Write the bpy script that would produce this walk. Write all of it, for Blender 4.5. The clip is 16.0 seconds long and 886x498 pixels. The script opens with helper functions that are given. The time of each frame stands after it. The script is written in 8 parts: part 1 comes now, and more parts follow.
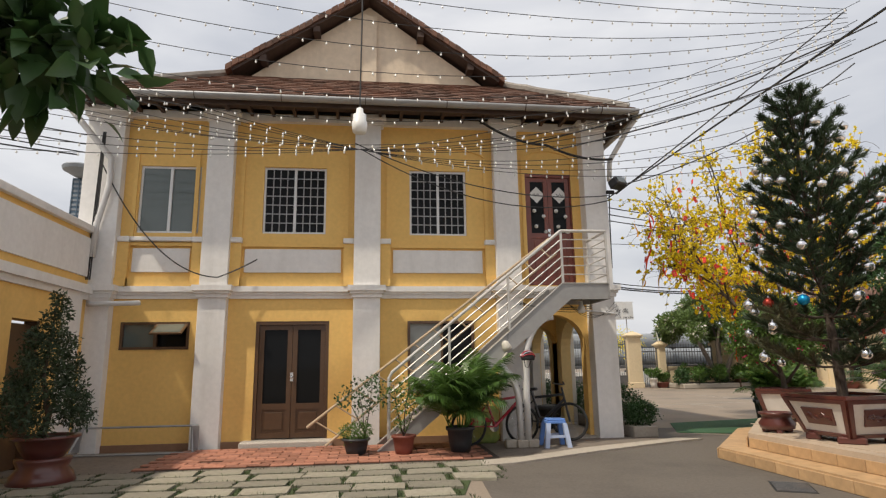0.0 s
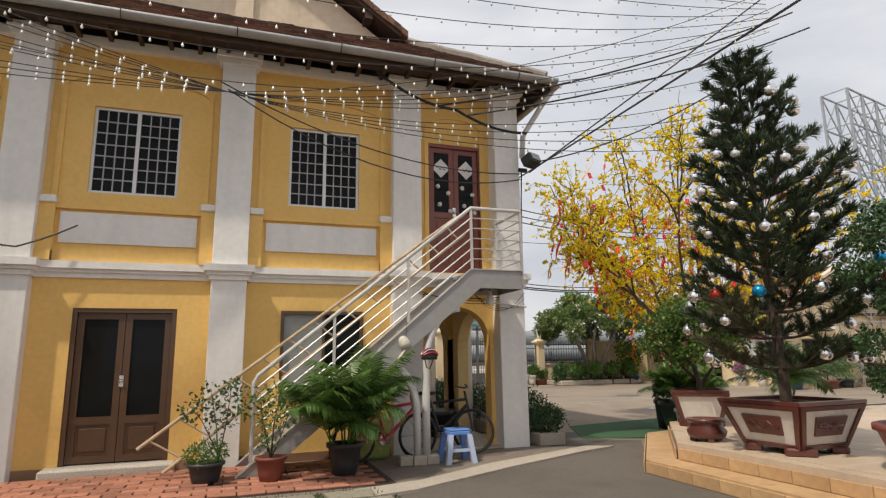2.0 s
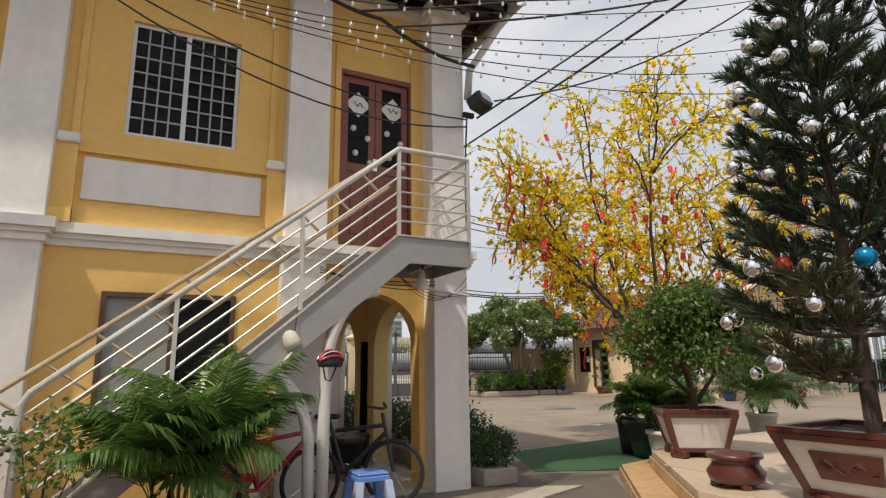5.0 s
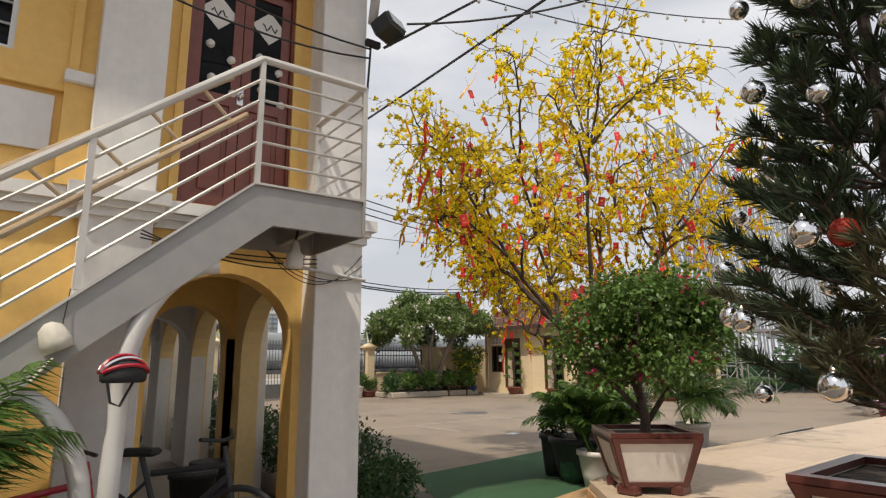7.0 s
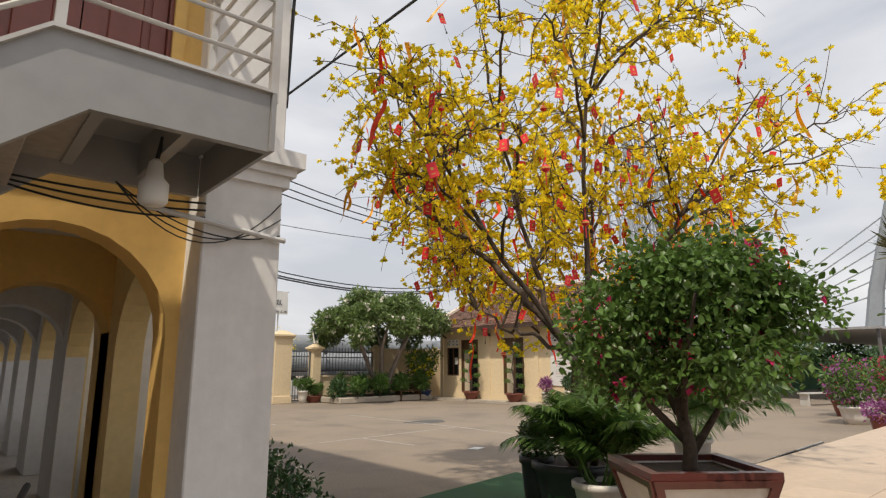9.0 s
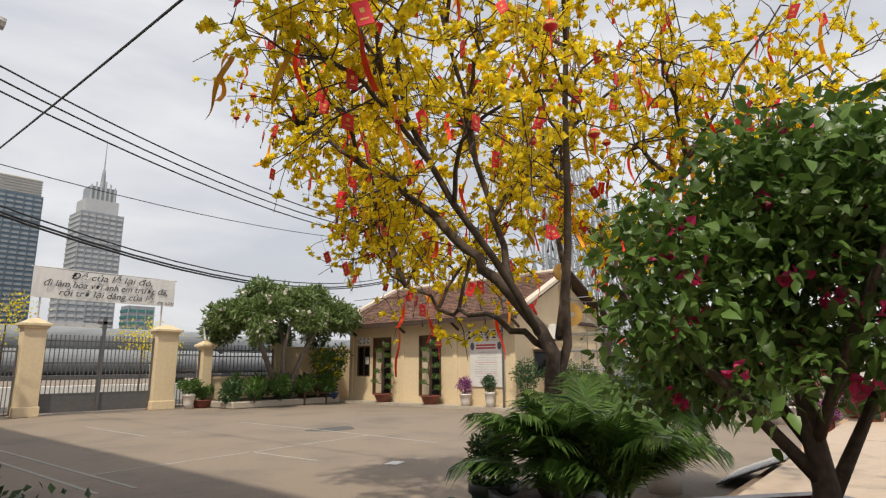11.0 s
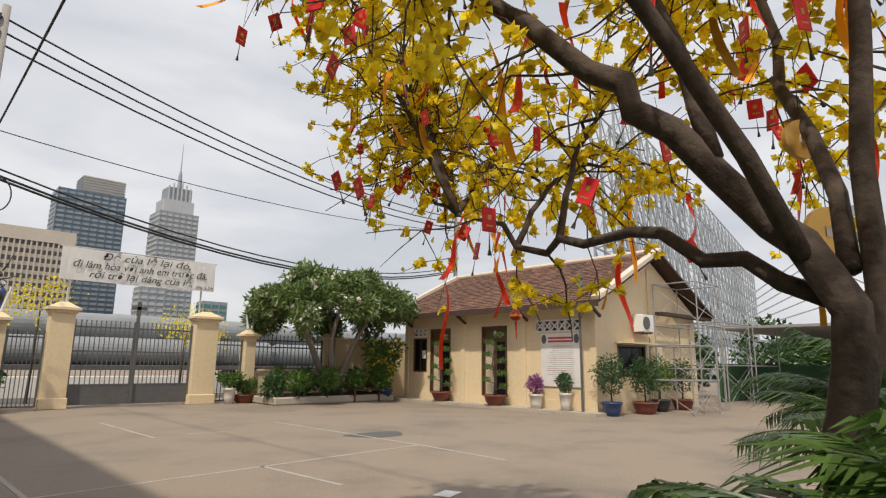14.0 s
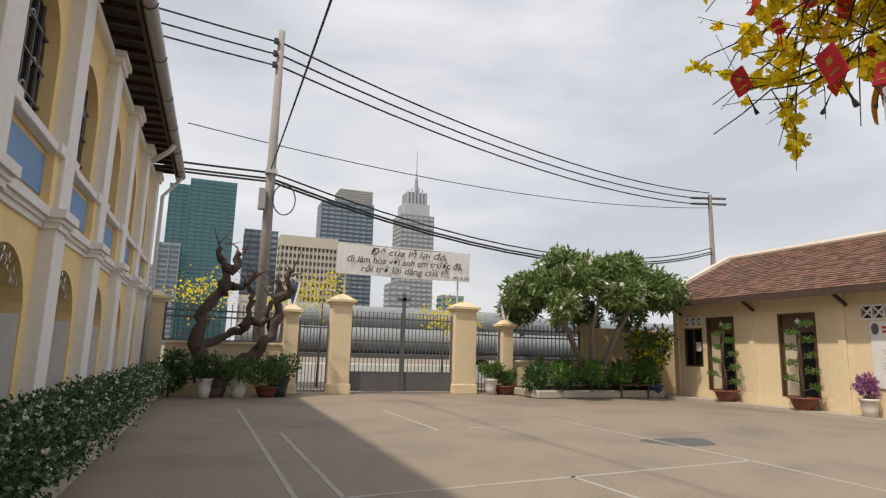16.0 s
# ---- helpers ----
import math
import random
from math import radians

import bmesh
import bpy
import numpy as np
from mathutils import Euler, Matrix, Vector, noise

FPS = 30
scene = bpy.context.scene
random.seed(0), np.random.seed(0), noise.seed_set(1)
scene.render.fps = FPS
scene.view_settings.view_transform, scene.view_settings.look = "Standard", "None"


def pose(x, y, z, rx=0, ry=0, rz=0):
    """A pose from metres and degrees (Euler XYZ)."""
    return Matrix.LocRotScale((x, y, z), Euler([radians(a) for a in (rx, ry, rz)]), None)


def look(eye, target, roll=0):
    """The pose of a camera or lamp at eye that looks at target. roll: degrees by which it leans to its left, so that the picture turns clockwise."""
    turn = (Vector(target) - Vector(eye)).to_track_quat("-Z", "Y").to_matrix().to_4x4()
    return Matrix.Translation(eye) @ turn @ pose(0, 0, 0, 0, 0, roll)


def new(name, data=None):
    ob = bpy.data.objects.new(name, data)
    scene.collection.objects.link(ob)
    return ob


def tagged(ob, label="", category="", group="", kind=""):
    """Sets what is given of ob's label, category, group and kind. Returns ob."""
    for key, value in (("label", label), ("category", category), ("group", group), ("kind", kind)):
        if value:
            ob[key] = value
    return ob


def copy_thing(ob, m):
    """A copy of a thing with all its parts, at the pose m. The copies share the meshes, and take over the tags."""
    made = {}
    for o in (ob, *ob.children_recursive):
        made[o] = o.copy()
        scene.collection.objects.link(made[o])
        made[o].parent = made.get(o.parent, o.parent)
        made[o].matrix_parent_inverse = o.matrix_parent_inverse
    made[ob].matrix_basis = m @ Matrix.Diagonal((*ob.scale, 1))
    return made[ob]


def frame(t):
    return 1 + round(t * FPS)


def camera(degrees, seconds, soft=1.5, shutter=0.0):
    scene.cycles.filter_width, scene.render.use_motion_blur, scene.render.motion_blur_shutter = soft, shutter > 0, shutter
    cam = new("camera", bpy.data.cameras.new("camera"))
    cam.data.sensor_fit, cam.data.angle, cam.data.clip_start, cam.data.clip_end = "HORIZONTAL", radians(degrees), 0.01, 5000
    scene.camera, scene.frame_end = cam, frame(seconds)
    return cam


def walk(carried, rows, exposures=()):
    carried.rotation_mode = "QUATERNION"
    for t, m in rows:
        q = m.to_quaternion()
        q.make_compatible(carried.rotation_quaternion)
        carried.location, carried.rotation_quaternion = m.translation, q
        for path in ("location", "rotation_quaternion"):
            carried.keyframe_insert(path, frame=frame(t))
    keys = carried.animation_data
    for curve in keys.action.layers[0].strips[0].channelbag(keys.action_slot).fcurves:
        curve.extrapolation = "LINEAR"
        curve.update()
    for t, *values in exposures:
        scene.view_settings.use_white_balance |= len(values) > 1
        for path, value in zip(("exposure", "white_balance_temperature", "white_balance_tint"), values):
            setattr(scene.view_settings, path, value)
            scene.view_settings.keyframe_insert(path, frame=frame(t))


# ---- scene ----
cam = camera(74.1, 16.0, 1.25)
ROWS = [
    (0, (0.193, 0.173, 1.372), (0.437, 2.12, 1.759), -0.9),
    (0.5, (0.152, 0.631, 1.413), (0.584, 2.547, 1.787), -1.0),
    (1, (0.121, 1.092, 1.438), (0.654, 2.985, 1.805), -1.0),
    (1.5, (0.089, 1.507, 1.473), (0.697, 3.378, 1.832), -1.0),
    (2, (0.269, 1.983, 1.432), (0.919, 3.839, 1.8), -0.9),
    (2.5, (0.433, 2.427, 1.378), (1.125, 4.264, 1.758), -0.7),
    (3, (0.565, 2.931, 1.379), (1.312, 4.746, 1.762), -0.7),
    (5.5, (1.44, 4.992, 1.442), (2.424, 6.688, 1.833), -0.7),
    (6, (1.691, 5.417, 1.475), (2.776, 7.053, 1.856), -0.6),
    (6.5, (2.022, 5.696, 1.487), (3.146, 7.305, 1.868), -0.6),
    (7, (2.28, 6.071, 1.521), (3.43, 7.663, 1.901), -0.4),
    (7.5, (2.535, 6.402, 1.523), (3.695, 7.986, 1.902), -0.1),
    (8, (2.811, 6.793, 1.541), (3.995, 8.359, 1.924), -0.2),
    (8.5, (3.029, 7.231, 1.554), (4.257, 8.762, 1.936), -0.0),
    (9, (3.314, 7.583, 1.534), (4.587, 9.076, 1.921), -0.2),
    (9.5, (3.584, 8.011, 1.542), (4.942, 9.429, 1.924), -0.2),
    (12, (5.236, 9.8, 1.389), (6.757, 11.034, 1.794), -0.1),
    (12.5, (5.572, 10.073, 1.391), (7.111, 11.285, 1.797), -0.0),
    (13, (5.96, 10.388, 1.37), (7.501, 11.597, 1.776), -0.2),
    (13.5, (6.285, 10.734, 1.361), (7.776, 12.004, 1.762), 0.2),
    (14, (6.589, 11.089, 1.371), (7.93, 12.522, 1.754), 0.7),
    (14.5, (6.669, 11.456, 1.375), (7.837, 13.038, 1.74), 1.1),
    (15, (6.674, 11.914, 1.371), (7.63, 13.636, 1.72), 1.4),
    (15.5, (6.684, 12.342, 1.384), (7.449, 14.159, 1.723), 1.6),
    (16, (6.576, 12.773, 1.366), (7.28, 14.614, 1.706), 1.5),
]
walk(cam, [(t, look(eye, target, roll)) for t, eye, target, roll in ROWS])

# ---- world and sun ----
SUN = Vector((0.56, 0.30, -1.0)).normalized()
world = bpy.data.worlds.new("sky")
scene.world = world
world.use_nodes = True
wn, wl = world.node_tree.nodes, world.node_tree.links
wn.clear()
sky = wn.new("ShaderNodeTexSky")
sky.sky_type = "NISHITA"
sky.sun_disc = False
sky.sun_elevation = math.asin(-SUN.z)
sky.sun_rotation = math.atan2(-SUN.x, -SUN.y)
sky.air_density, sky.dust_density, sky.ozone_density = 1.5, 4.0, 1.0
sky_gain = wn.new("ShaderNodeVectorMath")
sky_gain.operation = "SCALE"
sky_gain.inputs[3].default_value = 0.10
coord = wn.new("ShaderNodeTexCoord")
squash = wn.new("ShaderNodeMapping")
squash.inputs["Scale"].default_value = (1.6, 1.6, 5.0)
cloud = wn.new("ShaderNodeTexNoise")
cloud.inputs["Scale"].default_value, cloud.inputs["Detail"].default_value = 1.5, 7.0
cloud.inputs["Roughness"].default_value, cloud.inputs["Distortion"].default_value = 0.5, 0.3
ramp = wn.new("ShaderNodeValToRGB")
ramp.color_ramp.elements[0].position, ramp.color_ramp.elements[0].color = 0.36, (0.57, 0.585, 0.632, 1)
ramp.color_ramp.elements[1].position, ramp.color_ramp.elements[1].color = 0.72, (0.87, 0.862, 0.868, 1)
veil = wn.new("ShaderNodeMix")
veil.data_type = "RGBA"
veil.inputs[0].default_value = 0.88
back = wn.new("ShaderNodeBackground")
back.inputs["Strength"].default_value = 1.12
out = wn.new("ShaderNodeOutputWorld")
wl.new(coord.outputs["Generated"], squash.inputs["Vector"])
wl.new(squash.outputs["Vector"], cloud.inputs["Vector"])
wl.new(cloud.outputs["Fac"], ramp.inputs["Fac"])
wl.new(sky.outputs["Color"], sky_gain.inputs[0])
wl.new(sky_gain.outputs["Vector"], veil.inputs[6])
wl.new(ramp.outputs["Color"], veil.inputs[7])
wl.new(veil.outputs[2], back.inputs["Color"])
wl.new(back.outputs["Background"], out.inputs["Surface"])

sun_data = bpy.data.lights.new("sun", "SUN")
sun_data.energy, sun_data.angle, sun_data.color = 3.3, radians(1.6), (1.0, 0.90, 0.74)
sun = new("sun", sun_data)
sun.matrix_world = look((-20, -10, 40), Vector((-20, -10, 40)) + SUN)
scene.view_settings.exposure = 0.0

# ---- materials ----
def material(name, colour, rough=0.7, vary=0.15, scale=6.0, bump=0.15, metal=0.0, stain=None, stain_amount=0.3, stain_scale=0.6, per_piece=0.0, streaks=False, clear=0.0, transmission=0.0):
    """A painted or raw surface: base colour with fine grain, a broad stain and a little relief."""
    m = bpy.data.materials.new(name)
    m.use_nodes = True
    n, l = m.node_tree.nodes, m.node_tree.links
    b = n["Principled BSDF"]
    b.inputs["Roughness"].default_value, b.inputs["Metallic"].default_value = rough, metal
    b.inputs["Coat Weight"].default_value = clear
    b.inputs["Transmission Weight"].default_value = transmission
    tc = n.new("ShaderNodeTexCoord")
    fine = n.new("ShaderNodeTexNoise")
    fine.inputs["Scale"].default_value, fine.inputs["Detail"].default_value = scale, 6
    broad = n.new("ShaderNodeTexNoise")
    broad.inputs["Scale"].default_value, broad.inputs["Detail"].default_value = stain_scale, 5
    broad.inputs["Roughness"].default_value = 0.65
    mp = n.new("ShaderNodeMapping")
    mp.inputs["Scale"].default_value = (3.0, 3.0, 0.35) if streaks else (1, 1, 1)
    l.new(tc.outputs["Object"], fine.inputs["Vector"])
    l.new(tc.outputs["Object"], mp.inputs["Vector"])
    l.new(mp.outputs["Vector"], broad.inputs["Vector"])
    grain = n.new("ShaderNodeMapRange")
    grain.inputs[1].default_value, grain.inputs[2].default_value = 0.25, 0.75
    grain.inputs[3].default_value, grain.inputs[4].default_value = 1 - vary, 1 + vary
    l.new(fine.outputs["Fac"], grain.inputs[0])
    level = grain.outputs[0]
    if per_piece:
        info = n.new("ShaderNodeObjectInfo")
        isl = n.new("ShaderNodeNewGeometry")
        add = n.new("ShaderNodeMath")
        add.operation = "ADD"
        l.new(info.outputs["Random"], add.inputs[0])
        l.new(isl.outputs["Random Per Island"], add.inputs[1])
        fr = n.new("ShaderNodeMath")
        fr.operation = "FRACT"
        l.new(add.outputs[0], fr.inputs[0])
        pr = n.new("ShaderNodeMapRange")
        pr.inputs[3].default_value, pr.inputs[4].default_value = 1 - per_piece, 1 + per_piece
        l.new(fr.outputs[0], pr.inputs[0])
        mul = n.new("ShaderNodeMath")
        mul.operation = "MULTIPLY"
        l.new(level, mul.inputs[0])
        l.new(pr.outputs[0], mul.inputs[1])
        level = mul.outputs[0]
    mix = n.new("ShaderNodeMix")
    mix.data_type = "RGBA"
    edge = n.new("ShaderNodeMapRange")
    edge.inputs[1].default_value, edge.inputs[2].default_value = 0.48, 0.72
    edge.inputs[4].default_value = stain_amount
    l.new(broad.outputs["Fac"], edge.inputs[0])
    l.new(edge.outputs[0], mix.inputs[0])
    mix.inputs[6].default_value = (*colour, 1)
    mix.inputs[7].default_value = (*(stain or tuple(c * 0.6 for c in colour)), 1)
    scl = n.new("ShaderNodeVectorMath")
    scl.operation = "SCALE"
    l.new(mix.outputs[2], scl.inputs[0])
    l.new(level, scl.inputs[3])
    l.new(scl.outputs["Vector"], b.inputs["Base Color"])
    if bump:
        bp = n.new("ShaderNodeBump")
        bp.inputs["Strength"].default_value, bp.inputs["Distance"].default_value = bump, 0.02
        l.new(fine.outputs["Fac"], bp.inputs["Height"])
        l.new(bp.outputs["Normal"], b.inputs["Normal"])
    return m


def leaf_material(name, colour, dark=0.55, rough=0.45, through_light=0.25):
    m = material(name, colour, rough, 0.12, 9.0, 0.0, stain=tuple(c * dark for c in colour), stain_amount=0.7, stain_scale=1.6, per_piece=0.35)
    n, l = m.node_tree.nodes, m.node_tree.links
    b = n["Principled BSDF"]
    tr = n.new("ShaderNodeBsdfTranslucent")
    mx = n.new("ShaderNodeMixShader")
    mx.inputs[0].default_value = through_light
    src = b.inputs["Base Color"].links[0].from_socket
    l.new(src, tr.inputs["Color"])
    l.new(b.outputs[0], mx.inputs[1])
    l.new(tr.outputs[0], mx.inputs[2])
    l.new(mx.outputs[0], n["Material Output"].inputs["Surface"])
    return m


def glow(name, colour, power):
    m = bpy.data.materials.new(name)
    m.use_nodes = True
    b = m.node_tree.nodes["Principled BSDF"]
    b.inputs["Base Color"].default_value = (*colour, 1)
    b.inputs["Emission Color"].default_value = (*colour, 1)
    b.inputs["Emission Strength"].default_value = power
    b.inputs["Roughness"].default_value = 0.3
    return m


YELLOW = material("yellow_wall_paint", (0.80, 0.515, 0.165), 0.8, 0.06, 14, 0.12, stain=(0.60, 0.36, 0.10), stain_amount=0.35, stain_scale=0.9)
# lighter copy of the wall yellow, with the side's sky light in the colour
SKYLITYELLOW = material("skylit_yellow_wall_paint", (0.82, 0.62, 0.30), 0.8, 0.06, 14, 0.12, stain=(0.70, 0.50, 0.22), stain_amount=0.35, stain_scale=0.9)
WHITE = material("white_wall_paint", (0.78, 0.76, 0.74), 0.75, 0.05, 12, 0.12, stain=(0.60, 0.58, 0.55), stain_amount=0.45, stain_scale=0.8, streaks=True)
CREAM = material("cream_wall_paint", (0.72, 0.58, 0.38), 0.8, 0.06, 12, 0.12, stain=(0.58, 0.45, 0.30), stain_amount=0.25, stain_scale=0.6, streaks=True)
GABLE = material("faded_cream_plaster", (0.66, 0.55, 0.42), 0.85, 0.08, 10, 0.15, stain=(0.42, 0.33, 0.25), stain_amount=0.5, stain_scale=0.7, streaks=True)
BLUEPANEL = material("blue_panel", (0.13, 0.27, 0.52), 0.5, 0.05, 8, 0.0)
PLINTH = material("brown_plinth_paint", (0.27, 0.15, 0.09), 0.7, 0.12, 10, 0.1)
CONCRETE = material("yard_concrete", (0.262, 0.212, 0.165), 0.85, 0.14, 30, 0.2, stain=(0.15, 0.128, 0.108), stain_amount=0.85, stain_scale=0.45)
PATHEDGE = material("pale_concrete_edge", (0.42, 0.37, 0.31), 0.85, 0.12, 20, 0.25, stain=(0.28, 0.24, 0.2), stain_amount=0.5, stain_scale=1.2)
# darker worn concrete; the shade lying over the path is also in this colour
PATH = material("shade_dark_worn_concrete", (0.125, 0.107, 0.09), 0.85, 0.16, 26, 0.25, stain=(0.078, 0.067, 0.057), stain_amount=0.8, stain_scale=0.6)
ASPHALT = material("asphalt", (0.10, 0.098, 0.095), 0.9, 0.2, 40, 0.2)
SLAB = material("stone_slab", (0.26, 0.235, 0.185), 0.8, 0.18, 18, 0.35, stain=(0.20, 0.20, 0.13), stain_amount=0.5, stain_scale=1.8, per_piece=0.22)
BRICK = material("terracotta_paver", (0.36, 0.155, 0.10), 0.8, 0.2, 20, 0.3, stain=(0.20, 0.11, 0.08), stain_amount=0.5, stain_scale=1.5, per_piece=0.28)
SOIL = material("soil", (0.055, 0.04, 0.03), 0.95, 0.35, 30, 0.6)
STAGE = material("pale_stage_tile", (0.52, 0.41, 0.31), 0.55, 0.08, 10, 0.05, stain=(0.42, 0.33, 0.25), stain_amount=0.5, stain_scale=0.9, per_piece=0.06)
STEPSTONE = material("tan_step_stone", (0.48, 0.31, 0.165), 0.6, 0.18, 9, 0.15, stain=(0.38, 0.24, 0.13), stain_amount=0.6, stain_scale=2.0, per_piece=0.12)
CARPET = material("green_turf_carpet", (0.035, 0.10, 0.045), 0.95, 0.25, 60, 0.5, stain=(0.06, 0.09, 0.05), stain_amount=0.5, stain_scale=0.8)
LINE = material("worn_white_line", (0.37, 0.345, 0.31), 0.8, 0.2, 20, 0.1, stain=(0.29, 0.26, 0.22), stain_amount=0.9, stain_scale=2.5)
TILE = material("brown_roof_tile", (0.15, 0.075, 0.05), 0.85, 0.25, 14, 0.3, stain=(0.07, 0.055, 0.045), stain_amount=0.6, stain_scale=0.8, per_piece=0.4)
RIDGE = material("weathered_mortar", (0.30, 0.27, 0.24), 0.9, 0.25, 12, 0.4, stain=(0.12, 0.11, 0.10), stain_amount=0.6, stain_scale=1.5)
RIDGELIGHT = material("pale_ridge_mortar", (0.66, 0.56, 0.46), 0.85, 0.12, 12, 0.3)
EAVEWOOD = material("dark_eave_timber", (0.06, 0.035, 0.025), 0.7, 0.25, 10, 0.2)
ZINC = material("grey_gutter_metal", (0.36, 0.36, 0.365), 0.5, 0.12, 8, 0.05, metal=0.4, stain=(0.18, 0.14, 0.11), stain_amount=0.4, stain_scale=2)
STEEL = material("grey_painted_steel", (0.33, 0.325, 0.32), 0.45, 0.06, 10, 0.03, stain=(0.33, 0.31, 0.29), stain_amount=0.5, stain_scale=2)
RAILPAINT = material("silver_rail_paint", (0.60, 0.585, 0.56), 0.4, 0.05, 12, 0.02, metal=0.2, stain=(0.40, 0.32, 0.25), stain_amount=0.5, stain_scale=3)
RUSTYLADDER = material("weathered_ladder_paint", (0.52, 0.40, 0.27), 0.6, 0.15, 10, 0.1, stain=(0.28, 0.16, 0.09), stain_amount=0.7, stain_scale=3)
PIPE = material("pale_grey_plastic_pipe", (0.62, 0.61, 0.60), 0.45, 0.05, 8, 0.0)
BROWNFRAME = material("brown_door_paint", (0.095, 0.048, 0.022), 0.45, 0.12, 10, 0.08, clear=0.2)
REDDOOR = material("red_brown_door_varnish", (0.20, 0.052, 0.032), 0.4, 0.15, 9, 0.06, clear=0.3)
ALU = material("white_window_aluminium", (0.68, 0.68, 0.68), 0.4, 0.03, 8, 0.0, metal=0.2)
DARKGLASS = material("dark_glass", (0.012, 0.013, 0.014), 0.05, 0.05, 3, 0.0)
DARKGLASS.node_tree.nodes["Principled BSDF"].inputs["Specular IOR Level"].default_value = 0.1
GREYGLASS = material("grey_green_glass", (0.11, 0.135, 0.13), 0.06, 0.08, 2, 0.0, clear=0.5)
GRILLE = material("pale_window_grille", (0.36, 0.36, 0.37), 0.5, 0.05, 8, 0.0)
CURTAIN = material("beige_curtain", (0.55, 0.47, 0.35), 0.9, 0.15, 20, 0.2)
# dark grey that puts indoor shade into the colour of inner walls
SHADEDROOM = material("room_shade_colour", (0.10, 0.10, 0.10), 0.8, 0.1, 4, 0.0)
CHROME = material("brushed_chrome", (0.75, 0.75, 0.75), 0.2, 0.03, 10, 0.0, metal=1.0)
SILVERBALL = material("mirror_silver_bauble", (0.82, 0.82, 0.83), 0.09, 0.02, 6, 0.0, metal=1.0)
REDBALL = material("satin_red_bauble", (0.42, 0.05, 0.03), 0.25, 0.05, 6, 0.0, metal=0.6)
BLUEBALL = material("shiny_blue_bauble", (0.01, 0.25, 0.50), 0.2, 0.05, 6, 0.0, metal=0.6)
BARK = material("grey_brown_bark", (0.085, 0.062, 0.048), 0.9, 0.35, 25, 0.6, stain=(0.06, 0.045, 0.04), stain_amount=0.7, stain_scale=3)
PALEBARK = material("pale_grey_bark", (0.20, 0.165, 0.14), 0.9, 0.3, 20, 0.5)
MAROON = material("maroon_glazed_pot", (0.105, 0.03, 0.024), 0.3, 0.12, 9, 0.05, clear=0.3)
WHITEPOT = material("white_planter_panel", (0.68, 0.64, 0.60), 0.5, 0.08, 8, 0.08, stain=(0.45, 0.38, 0.33), stain_amount=0.5, stain_scale=2.5)
DARKPOT = material("charcoal_pot", (0.035, 0.037, 0.042), 0.5, 0.2, 10, 0.1)
TERRA = material("terracotta_pot", (0.19, 0.055, 0.038), 0.55, 0.15, 10, 0.1)
BLUEPOT = material("blue_glazed_pot", (0.03, 0.06, 0.16), 0.3, 0.12, 9, 0.05)
STOOL = material("blue_plastic", (0.12, 0.25, 0.62), 0.4, 0.05, 8, 0.0)
STOOLPALE = material("pale_blue_plastic", (0.45, 0.53, 0.72), 0.45, 0.05, 8, 0.0)
BLACKRUBBER = material("black_rubber", (0.02, 0.02, 0.021), 0.7, 0.2, 20, 0.1)
REDPAINT = material("red_bicycle_paint", (0.45, 0.02, 0.04), 0.3, 0.08, 8, 0.0, clear=0.4)
CLOTH = material("off_white_cloth", (0.62, 0.58, 0.50), 0.9, 0.1, 30, 0.15)
SACK = material("printed_yellow_green_sack", (0.42, 0.42, 0.12), 0.7, 0.2, 12, 0.2, stain=(0.12, 0.28, 0.06), stain_amount=0.8, stain_scale=4)
REDPAPER = material("red_envelope_paper", (0.82, 0.03, 0.045), 0.5, 0.1, 20, 0.0, per_piece=0.25)
GOLDPRINT = material("gold_print", (0.75, 0.45, 0.12), 0.4, 0.05, 20, 0.0, metal=0.5)
RIBBONRED = leaf_material("red_satin_ribbon", (0.90, 0.10, 0.03), 0.85, 0.4, 0.4)
RIBBONGOLD = leaf_material("golden_satin_ribbon", (0.95, 0.55, 0.04), 0.85, 0.35, 0.4)
BLOSSOM = leaf_material("yellow_silk_blossom", (0.95, 0.80, 0.04), 0.92, 0.6, 0.6)
SPROUT = leaf_material("yellow_green_sprout", (0.55, 0.52, 0.08), 0.85, 0.6, 0.5)
NEEDLE = leaf_material("dark_pine_needles", (0.040, 0.066, 0.030), 0.5, 0.55, 0.08)
NEEDLELIGHT = leaf_material("brownish_pine_needles", (0.085, 0.085, 0.042), 0.6, 0.6, 0.1)
LEAF = leaf_material("green_leaf", (0.105, 0.19, 0.04), 0.6, 0.4, 0.35)
LEAFDARK = leaf_material("dark_green_leaf", (0.045, 0.10, 0.03), 0.5, 0.4, 0.15)
LEAFBRIGHT = leaf_material("bright_green_leaf", (0.10, 0.19, 0.035), 0.6, 0.4, 0.3)
PALMLEAF = leaf_material("palm_leaflet", (0.095, 0.178, 0.04), 0.55, 0.35, 0.3)
FRANGI = leaf_material("frangipani_leaf", (0.15, 0.22, 0.065), 0.65, 0.45, 0.28)
PINKFLOWER = leaf_material("magenta_bract", (0.58, 0.03, 0.14), 0.8, 0.5, 0.3)
WHITEFLOWER = leaf_material("white_petal", (0.75, 0.70, 0.62), 0.9, 0.5, 0.3)
PURPLEFLOWER = leaf_material("purple_petal", (0.30, 0.10, 0.26), 0.7, 0.5, 0.3)
GRASS = leaf_material("joint_grass", (0.06, 0.085, 0.03), 0.6, 0.8, 0.1)
CABLE = material("black_cable", (0.02, 0.02, 0.021), 0.6, 0.1, 10, 0.0)
